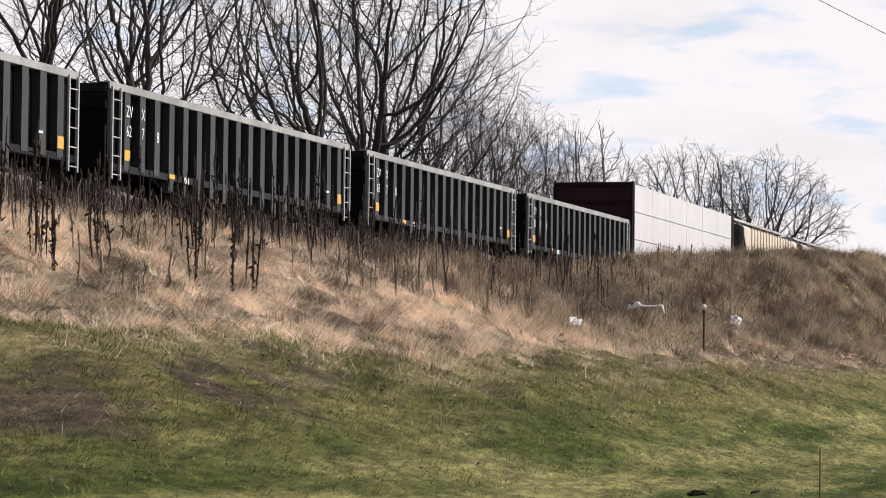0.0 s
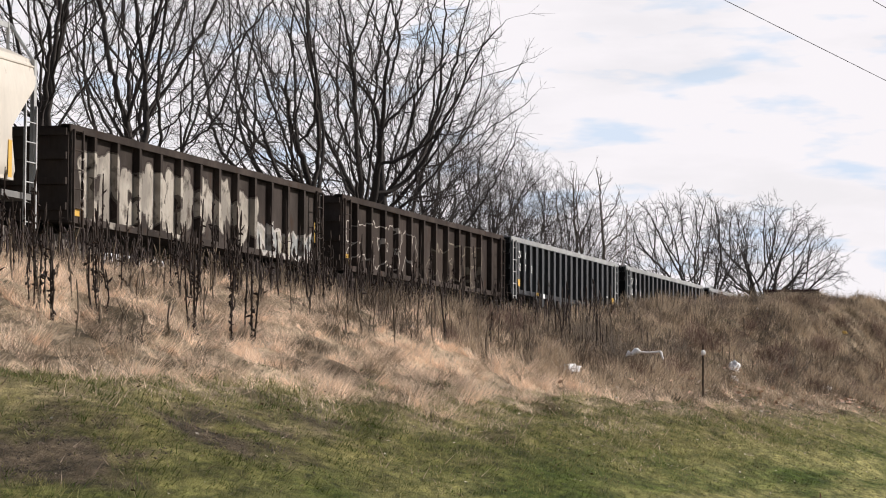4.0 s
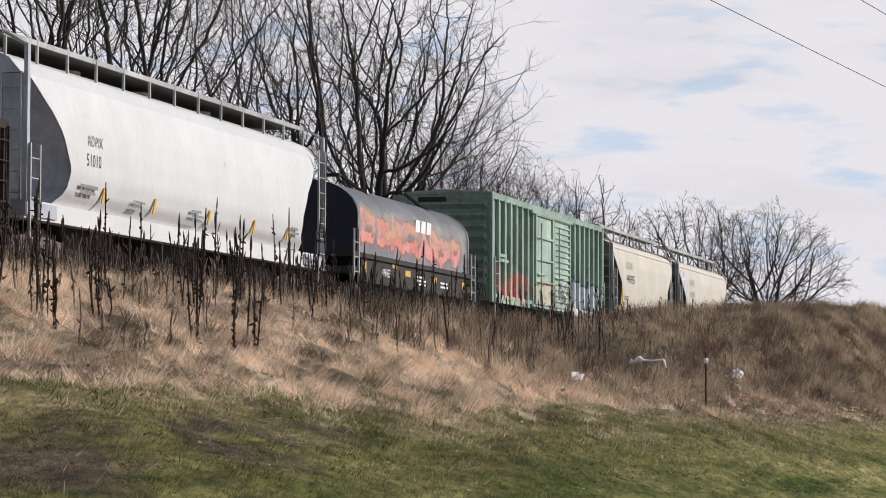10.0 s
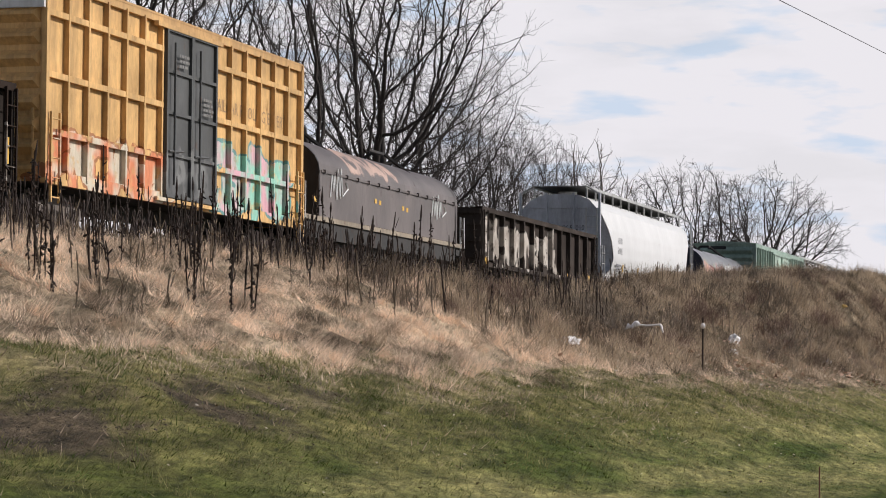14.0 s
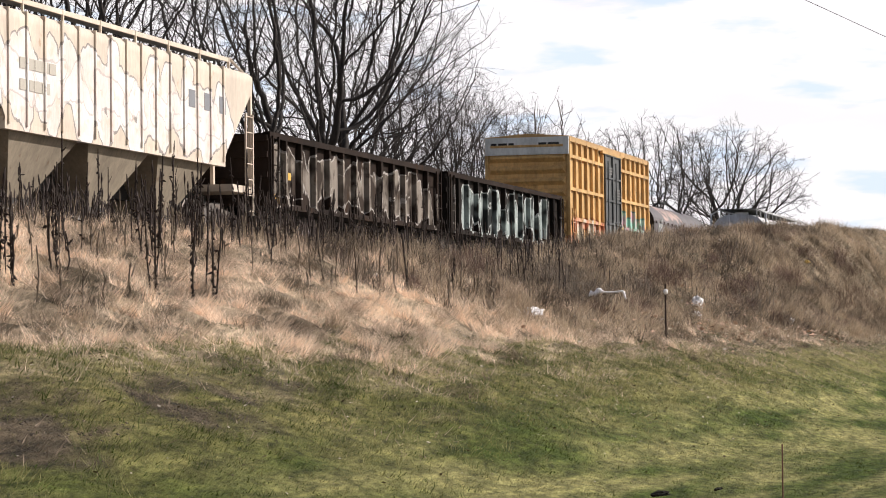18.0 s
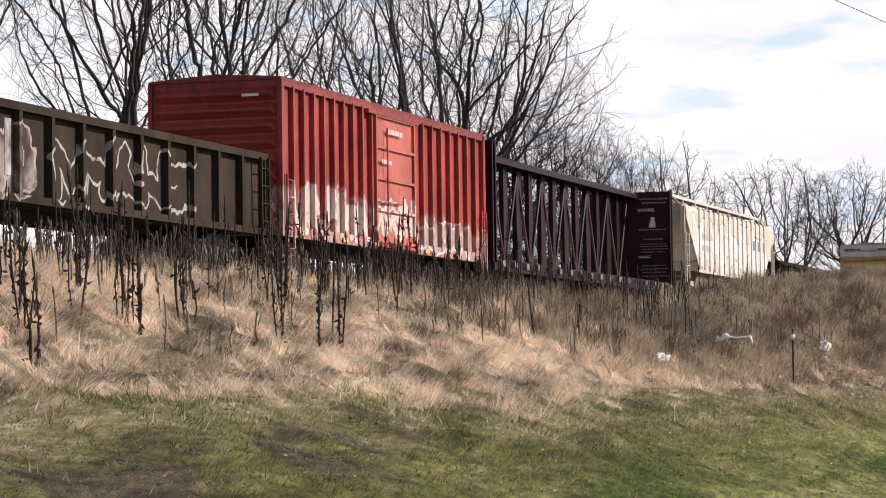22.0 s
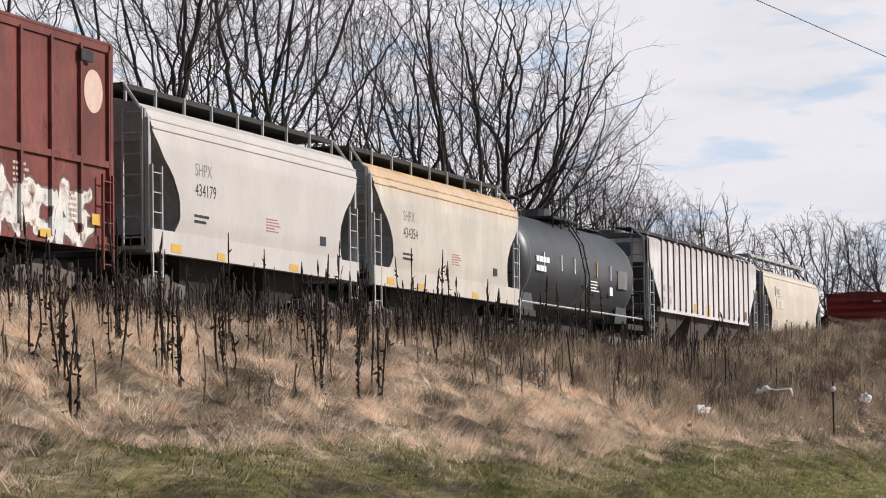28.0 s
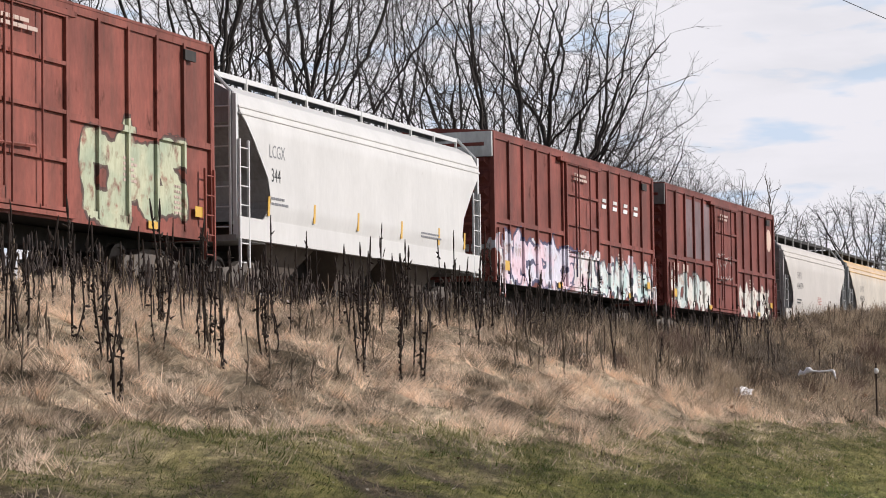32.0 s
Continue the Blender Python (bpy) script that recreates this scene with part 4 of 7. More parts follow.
def truck_meshes():
    frame_g = Geo()
    outline = [(-1.2, 0.42), (-1.25, 0.66), (-0.6, 0.72), (-0.35, 0.84), (0.35, 0.84), (0.6, 0.72), (1.25, 0.66), (1.2, 0.42),
               (0.72, 0.34), (0.42, 0.16), (-0.42, 0.16), (-0.72, 0.34)]
    for y in (-1.08, 0.94):
        frame_g.plate(outline, y, y + 0.14)
        for x in (-0.16, 0.0, 0.16):
            frame_g.tube((x, y + 0.02, 0.24), (x, y + 0.02, 0.56), 0.075, 8)
        for x in (-0.89, 0.89):
            frame_g.tube((x, y - 0.07, 0.5), (x, y + 0.1, 0.5), 0.14, 10)
    frame_g.box(-0.22, 0.22, -0.95, 0.95, 0.5, 0.85)
    wheel_g = Geo()
    for y, s in ((-0.78, 1), (0.78, -1)):
        wheel_g.lathe((0, y, 0.46), [(0.05, -0.07 * s), (0.13, -0.08 * s), (0.2, -0.04 * s), (0.37, -0.03 * s), (0.4, -0.06 * s), (0.46, -0.06 * s),
                                     (0.462, 0.05 * s), (0.49, 0.07 * s), (0.4, 0.075 * s), (0.2, 0.03 * s), (0.05, 0.08 * s)], 16)
    wheel_g.tube((0, -0.9, 0.46), (0, 0.9, 0.46), 0.08, 8)
    return frame_g.mesh("truck", truck_steel), wheel_g.mesh("wheelset", wheel_steel)


TRUCK_MESH, WHEEL_MESH = truck_meshes()


def running_gear(car, length, inset=1.75, sill=0.75, sill_top=1.1, material=None):
    """Two trucks with their wheelsets, the centre sill and the couplers."""
    for x in (-length / 2 + inset, length / 2 - inset):
        t = part("truck", TRUCK_MESH, None, car)
        t.location = (x, 0, 0)
        for dx in (-0.89, 0.89):
            w = part("wheelset", WHEEL_MESH, None, t)
            w.location = (dx, 0, 0)
    part("centre_sill", Geo().box(-length / 2 + 0.1, length / 2 - 0.1, -0.35, 0.35, sill, sill_top), material or dark_steel, car)
    for s in (-1, 1):
        g = Geo().box(min(s * length / 2, s * (length / 2 + 0.55)), max(s * length / 2, s * (length / 2 + 0.55)), -0.1, 0.1, 0.76, 0.92)
        g.box(min(s * (length / 2 + 0.45), s * (length / 2 + 0.72)), max(s * (length / 2 + 0.45), s * (length / 2 + 0.72)), -0.17, 0.15, 0.7, 0.98)
        part("coupler", g, truck_steel, car)
    for s in (-1, 1):
        part("air_hose", Geo().tube((s * (length / 2 + 0.1), -0.35, 0.8), (s * (length / 2 + 0.5), -0.25, 0.35), 0.025, 5), dark_steel, car)


def ladder(car, x, z0, z1, material, y=-HALF, width=0.45, step=0.38, rails=True):
    """A side ladder, clear of the sheet."""
    g = Geo()
    if rails:
        for dx in (0, width):
            g.box(x + dx - 0.025, x + dx + 0.025, y - 0.05, y - 0.005, z0, z1)
    z = z0 + 0.1
    while z < z1:
        g.tube((x, y - 0.03, z), (x + width, y - 0.03, z), 0.016, 5)
        z += step
    return part("ladder", g, material, car)


def end_ladder(car, x, y, z0, z1, material):
    g = Geo()
    for dy in (0, 0.4):
        g.box(x - 0.05, x, y + dy - 0.02, y + dy + 0.02, z0, z1)
    z = z0 + 0.15
    while z < z1:
        g.tube((x - 0.04, y, z), (x - 0.04, y + 0.4, z), 0.016, 5)
        z += 0.4
    return part("end_ladder", g, material, car)


def car_root(name, label, a, b, category, group):
    car = thing(name, label, category, group)
    CARS.append((car, (a + b) / 2))
    return car, b - a


def gondola(name, label, a, b, body, chord, top=2.68, low=0.94, ribs=13, rib=0.13, proud=0.14, belly=0.0, category="gondola", ladders=None, rib_material=None):
    """An open car: floor, two sides with ribs, ends with cross ribs, top chord all round."""
    car, n = car_root(name, label, a, b, category, "open cars of the train")
    h = n / 2
    ys = -HALF + proud
    for s, word in ((1, "side_sheet"), (-1, "side_sheet")):
        y0, y1 = sorted((s * ys, s * (ys + 0.03)))
        if belly:
            outline = [(-h + 0.05, top), (-h + 0.05, low + 0.1), (-h + 2.4, low + 0.05), (-h + 3.6, low - belly), (h - 3.6, low - belly), (h - 2.4, low + 0.05),
                       (h - 0.05, low + 0.1), (h - 0.05, top)]
            part(word, Geo().plate(outline, y0, y1), body, car)
        else:
            part(word, Geo().box(-h + 0.04, h - 0.04, y0, y1, low, top), body, car)
        y0, y1 = sorted((s * (-HALF - 0.01), s * (ys + 0.05)))
        part("top_chord", Geo().box(-h, h, y0, y1, top - 0.1, top + 0.05), chord, car)
        y0, y1 = sorted((s * (-HALF + 0.01), s * (ys + 0.06)))
        part("side_sill", Geo().box(-h + 0.02, h - 0.02, y0, y1, low - 0.06, low + 0.08), body, car)
    first, last = (-h + 0.12, h - 0.12) if not belly else (-h + 1.0, h - 0.85)
    for i in range(ribs):
        x = first + (last - first) * i / (ribs - 1)
        drop = low - 0.02 - (belly * 0.9 + 0.06 * (i % 3) if belly and 2 < i < ribs - 3 else 0)
        for s in (-1, 1):
            y0, y1 = sorted((s * HALF, s * (HALF - proud)))
            g = Geo()
            g.loft([[(x - rib / 2, y0, drop), (x + rib / 2, y0, drop), (x + rib / 2, y1, drop), (x - rib / 2, y1, drop)],
                    [(x - rib / 2, y0, top - 0.1), (x + rib / 2, y0, top - 0.1), (x + rib / 2, y1, top - 0.1), (x - rib / 2, y1, top - 0.1)]])
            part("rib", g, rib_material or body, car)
    for s in (-1, 1):
        x0, x1 = sorted((s * h, s * (h - 0.05)))
        part("end_wall", Geo().box(x0, x1, -HALF + 0.03, HALF - 0.03, low - 0.02, top + 0.02), body, car)
        for z in (low + 0.25, low + 0.75, low + 1.25, top - 0.1):
            x0, x1 = sorted((s * h, s * (h + 0.08)))
            part("end_rib", Geo().box(x0, x1, -HALF + 0.05, HALF - 0.05, z - 0.07, z + 0.07), body, car)
    part("floor", Geo().box(-h + 0.1, h - 0.1, -1.4, 1.4, low + (-0.02 if not belly else 0.3), low + (0.05 if not belly else 0.36)), dark_steel, car)
    if belly:
        for x in (-2.6, 0.0, 2.6):
            part("hopper_bay", Geo().plate([(x - 1.2, low - belly), (x + 1.2, low - belly), (x + 0.35, 0.25), (x - 0.35, 0.25)], -1.15, 1.15), dark_steel, car)
    for x in ((-h + 0.1, h - 0.52) if ladders else ()):
        ladder(car, x, low - 0.25, top - 0.05, ladders, y=-HALF + (0.0 if belly else -0.02))
    running_gear(car, n)
    return car, h


def boxcar(name, label, a, b, body, roof, top, low, ribs, doors, beams=(), end_top=None, rib=0.09, sill=0.22, recess=0.12):
    """doors: (x0, x1, material, louvred). beams: heights of the long stiffeners."""
    car, n = car_root(name, label, a, b, "boxcar", "boxcars of the train")
    h, ys = n / 2, -HALF + recess
    d0, d1 = min(d[0] for d in doors), max(d[1] for d in doors)
    for s in (-1, 1):
        y0, y1 = sorted((s * ys, s * (ys + 0.04)))
        part("side_wall", Geo().box(-h + 0.03, h - 0.03, y0, y1, low, top), body, car)
        y0, y1 = sorted((s * (-HALF + 0.03), s * (ys + 0.02)))
        part("side_sill", Geo().box(-h + 0.01, h - 0.01, y0, y1, low - 0.03, low + sill), body, car)
        part("roof_rail", Geo().box(-h + 0.01, h - 0.01, y0, y1, top - 0.14, top + 0.02), body, car)
    spots = []
    for x0, x1, k in ((-h + 0.07, d0 - 0.12, ribs[0]), (d1 + 0.12, h - 0.07, ribs[1])):
        spots += [x0 + (x1 - x0) * i / k for i in range(k + 1)]
    for x in spots:
        for s in (-1, 1):
            y0, y1 = sorted((s * (HALF - 0.005), s * (HALF - recess)))
            part("rib", Geo().box(x - rib / 2, x + rib / 2, y0, y1, low + 0.1, top - 0.1), body, car)
    for z in beams:
        for x0, x1 in ((-h + 0.07, d0 - 0.05), (d1 + 0.05, h - 0.07)):
            part("side_beam", Geo().box(x0, x1, -HALF + 0.01, ys, z - 0.06, z + 0.06), body, car)
    for x0, x1, door_material, louvred in doors:
        g = Geo().box(x0 + 0.03, x1 - 0.03, -HALF + 0.01, -HALF + 0.08, low + 0.12, top - 0.2)
        door = part("door", g, door_material, car)
        rows = 15 if louvred else 4
        for i in range(rows + 1):
            z = low + 0.16 + (top - 0.4 - low) * i / rows
            part("door_rib", Geo().box(x0 + 0.06, x1 - 0.06, -HALF - (0.035 if louvred else 0.05), -HALF + 0.012, z - 0.035, z + 0.035), door_material, door)
        for x in (x0 + 0.04, x1 - 0.04):
            part("door_post", Geo().box(x - 0.045, x + 0.045, -HALF - 0.055, -HALF + 0.02, low + 0.1, top - 0.18), door_material, door)
        g = Geo()
        g.tube((x0 + (x1 - x0) * 0.25, -HALF - 0.08, low + 0.4), (x0 + (x1 - x0) * 0.25, -HALF - 0.08, top - 0.5), 0.025, 6)
        g.tube((x0 + 0.1, -HALF - 0.07, low + 1.1), (x0 + (x1 - x0) * 0.6, -HALF - 0.07, low + 1.15), 0.025, 6)
        part("lock_bar", g, door_material, door)
    part("door_track", Geo().box(d0 - 0.6, d1 + 0.3, -HALF - 0.07, -HALF + 0.03, top - 0.24, top - 0.14), body, car)
    part("door_track", Geo().box(d0 - 0.5, d1 + 0.3, -HALF - 0.05, -HALF + 0.03, low + 0.02, low + 0.1), body, car)
    for s in (-1, 1):
        x0, x1 = sorted((s * (h - 0.03), s * h))
        part("end_wall", Geo().box(x0, x1, -HALF + 0.05, HALF - 0.05, low, top), body, car)
        k = 9
        for i in range(k):
            z = low + 0.25 + (top - 0.55 - low) * i / (k - 1)
            x0, x1 = s * h, s * (h + 0.16)
            ring = [[(x0, -1.44, z - 0.17), (x1, -1.36, z - 0.03), (x1, -1.36, z + 0.03), (x0, -1.44, z + 0.15)],
                    [(x0, 1.44, z - 0.17), (x1, 1.36, z - 0.03), (x1, 1.36, z + 0.03), (x0, 1.44, z + 0.15)]]
            part("end_corrugation", Geo().loft(ring), body, car)
        for y in (-HALF + 0.05, HALF - 0.05):
            x0, x1 = sorted((s * (h - 0.06), s * (h + 0.05)))
            part("corner_post", Geo().box(x0, x1, y - 0.05, y + 0.05, low - 0.02, top + 0.01), body, car)
    if end_top:
        part("end_panel", Geo().box(-h - 0.14, -h - 0.06, -HALF + 0.03, HALF - 0.03, top - 0.62, top + 0.02), end_top, car, "pale top panel of the end")
    part("roof", Geo().prism([(-HALF + 0.02, top), (-HALF + 0.02, top + 0.05), (0, top + 0.16), (HALF - 0.02, top + 0.05), (HALF - 0.02, top)], -h - 0.05, h + 0.05), roof, car)
    part("floor", Geo().box(-h + 0.1, h - 0.1, -1.4, 1.4, low + 0.02, low + 0.14), dark_steel, car)
    ladder(car, h - 0.52, low - 0.4, low + 1.35, body, y=-HALF - 0.02, width=0.42)
    ladder(car, -h + 0.1, low - 0.4, low + 1.35, body, y=-HALF - 0.02, width=0.42)
    end_ladder(car, -h - 0.08, -1.35, low + 0.1, low + 1.4, body)
    running_gear(car, n)
    return car, h


def covered_hopper(name, label, a, b, body, wall, cut, roof_material, sill, bays, chute_bottom, posts, end_material, ribs=0, roof_steps=None, walk=4.42,
                   walk_material=None, rail_n=9, chute_material=None, rail_solid=False, end_plate=None, full_posts=False, ladder_material=None, sill_plate=None, rib_material=None, end_depth=0.62, dark_platform=False):
    """wall: (half width, height) from the sill to the roof's ridge. cut: (height, inset) of the sheet's ends, low to high."""
    car, n = car_root(name, label, a, b, "covered hopper", "covered hoppers of the train")
    h = n / 2
    walk_material = walk_material or galvanised
    ladder_material = ladder_material or end_material
    bracket_material = galvanised if walk_material is dark_steel else walk_material
    inset = lambda z: float(np.interp(z, [c[0] for c in cut], [c[1] for c in cut]))
    eave = max(i for i, p in enumerate(wall) if p[0] > 1.35)
    levels = []
    for (y0, z0), (y1, z1) in zip(wall, wall[1:]):
        k = max(1, int((z1 - z0) / 0.14))
        levels += [(y0 + (y1 - y0) * i / k, z0 + (z1 - z0) * i / k) for i in range(k)]
    levels.append(wall[-1])
    low_part = [p for p in levels if p[1] <= wall[eave][1] + 1e-6]
    roof_part = [p for p in levels if p[1] >= wall[eave][1] - 1e-6]
    for s in (-1, 1):
        rows = [[(-h + inset(z), s * y, z), (h - inset(z), s * y, z)] for y, z in low_part]
        inner = [[(-h + inset(z) + 0.004, s * (y - 0.03), z), (h - inset(z) - 0.004, s * (y - 0.03), z)] for y, z in reversed(low_part)]
        part("side_sheet", Geo().loft(rows, closed=False).loft(inner, closed=False), body, car, smooth=True)
    roof_rows = [[(-h + 0.06, -y, z), (h - 0.06, -y, z)] for y, z in roof_part] + [[(-h + 0.06, y, z), (h - 0.06, y, z)] for y, z in reversed(roof_part)]
    part("roof", Geo().loft(roof_rows, closed=False), roof_material, car)
    for s in (-1, 1):
        part("end_slope_sheet", Geo().loft([[(s * (h - inset(z) - 0.03), -y + 0.03, z), (s * (h - inset(z) - 0.03), y - 0.03, z)] for y, z in low_part], closed=False), end_material, car)
        roof_end = [(s * (h - 0.07), -y, z) for y, z in roof_part] + [(s * (h - 0.07), y, z) for y, z in reversed(roof_part)]
        part("roof_end", Geo().add(roof_end, [tuple(range(len(roof_end)))]), end_material, car)
    z_sill = wall[0][1]
    for s in (-1, 1):
        out = max(1.46, wall[0][0] + 0.015) if sill_plate else wall[0][0] + 0.015
        y0, y1 = sorted((s * out, s * (wall[0][0] - 0.12)))
        if sill_plate:
            part("side_sill", Geo().box(-h + 0.02, h - 0.02, y0, y1, sill_plate[0], sill_plate[1]), body, car)
        else:
            part("side_sill", Geo().box(-h + inset(z_sill), h - inset(z_sill), y0, y1, z_sill - 0.05, z_sill + 0.1), body, car)
    if ribs:
        for i in range(ribs):
            x = -h + inset(z_sill) + 0.15 + (n - 2 * inset(z_sill) - 0.3) * i / (ribs - 1)
            for s in (-1, 1):
                y0, y1 = sorted((s * (HALF + 0.0), s * (HALF - 0.12)))
                part("rib", Geo().box(x - 0.035, x + 0.035, y0, y1, z_sill + 0.05, wall[eave][1] - 0.02), rib_material or body, car)
    for z in roof_steps or ():
        y = float(np.interp(z, [p[1] for p in wall], [p[0] for p in wall]))
        part("roof_seam", Geo().tube((-h + 0.1, -y - 0.004, z), (h - 0.1, -y - 0.004, z), 0.028, 5), roof_material, car)
    # discharge chutes
    span = n - 2 * inset(z_sill) - 0.5
    for i in range(bays):
        c = -span / 2 + span * (i + 0.5) / bays
        w = span / bays * 0.43
        top_z = z_sill - 0.02
        side = min(1.42, wall[0][0] - 0.14)
        ring = [[(c - w, -side, top_z), (c + w, -side, top_z), (c + w, side, top_z), (c - w, side, top_z)],
                [(c - 0.5, -0.8, chute_bottom), (c + 0.5, -0.8, chute_bottom), (c + 0.5, 0.8, chute_bottom), (c - 0.5, 0.8, chute_bottom)]]
        chute = part("discharge_chute", Geo().loft(ring), chute_material or end_material, car)
        part("outlet_gate", Geo().box(c - 0.55, c + 0.55, -0.85, 0.85, chute_bottom - 0.14, chute_bottom), dark_steel, chute)
    # end platforms, posts and ladders
    for s in (-1, 1):
        x0, x1 = sorted((s * (h - 1.5), s * h))
        part("end_platform", Geo().box(x0, x1, -1.5, 1.5, sill[0] + 0.08, sill[1]), dark_steel if dark_platform else end_material, car)
        x0, x1 = sorted((s * (h - 0.12), s * h))
        for y, t in ((-1.52, -1), (1.44, 1)):
            part("end_post", Geo().box(x0, x1, y, y + 0.08, sill[1], posts), end_material if full_posts else ladder_material, car)
            xm = s * (h - 0.06)
            part("roof_grab", Geo().tube((xm, y + 0.04, posts - 0.04), (xm, t * 0.97, walk), 0.035, 6), ladder_material, car)
        for y in (-0.55, 0.47):
            part("end_post", Geo().box(x0, x1, y, y + 0.08, sill[1], posts if full_posts else wall[eave][1] - 0.3), end_material, car)
    x_in = -h + 0.05
    ladder(car, x_in + 0.02, sill[0] - 0.45, sill[1] + 1.1 if full_posts else posts - 0.9, ladder_material, y=-1.53, width=0.45)
    ladder(car, h - 0.6, sill[0] - 0.45, posts - (0.35 if full_posts else 0.9), ladder_material, y=-1.53, width=0.5)
    end_ladder(car, -h - 0.01, -1.4, sill[1], wall[eave][1], ladder_material)
    if end_plate:
        part("end_plate", Geo().box(-h - 0.01 + (0.13 if full_posts else 0), -h + 0.07 + (0.13 if full_posts else 0), -1.45, 1.45, wall[eave][1] - end_depth, wall[eave][1]), end_plate, car)
    g = Geo().box(-h, h, -0.98, 0.98, walk - 0.03, walk) if rail_solid else Geo().box(-h, h, -0.95, -0.45, walk - 0.03, walk).box(-h, h, 0.45, 0.95, walk - 0.03, walk)
    part("running_board", g, board_steel if walk_material is not dark_steel else walk_material, car)
    for i in range(rail_n):
        x = -h + 0.15 + (n - 0.3) * i / (rail_n - 1)
        for s in (-1, 1):
            part("walk_bracket", Geo().box(x - 0.025, x + 0.025, *sorted((s * 0.95, s * 1.0)), wall[eave][1] + 0.05, walk + 0.02), bracket_material, car)
    for y in (-0.97, 0.97):
        part("walk_edge", Geo().box(-h, h, y - 0.02, y + 0.02, walk - 0.09, walk + 0.01), walk_material, car)
    for i in range(max(3, int(n / 3.2))):
        x = -h + 1.3 + (n - 2.6) * i / (max(3, int(n / 3.2)) - 1)
        part("roof_hatch", Geo().tube((x, 0, wall[-1][1] - 0.05), (x, 0, wall[-1][1] + 0.14), 0.36, 12), roof_material, car)
    running_gear(car, n, 1.5)
    return car, h


def yellow_marks(car, spots, material=None, y=-HALF - 0.006):
    """Reflector strips and stencils: (x, z, width, height)."""
    for x, z, w, hh in spots:
        part("reflector", Geo().box(x, x + w, y - 0.006, y, z, z + hh), material or yellow_paint, car)


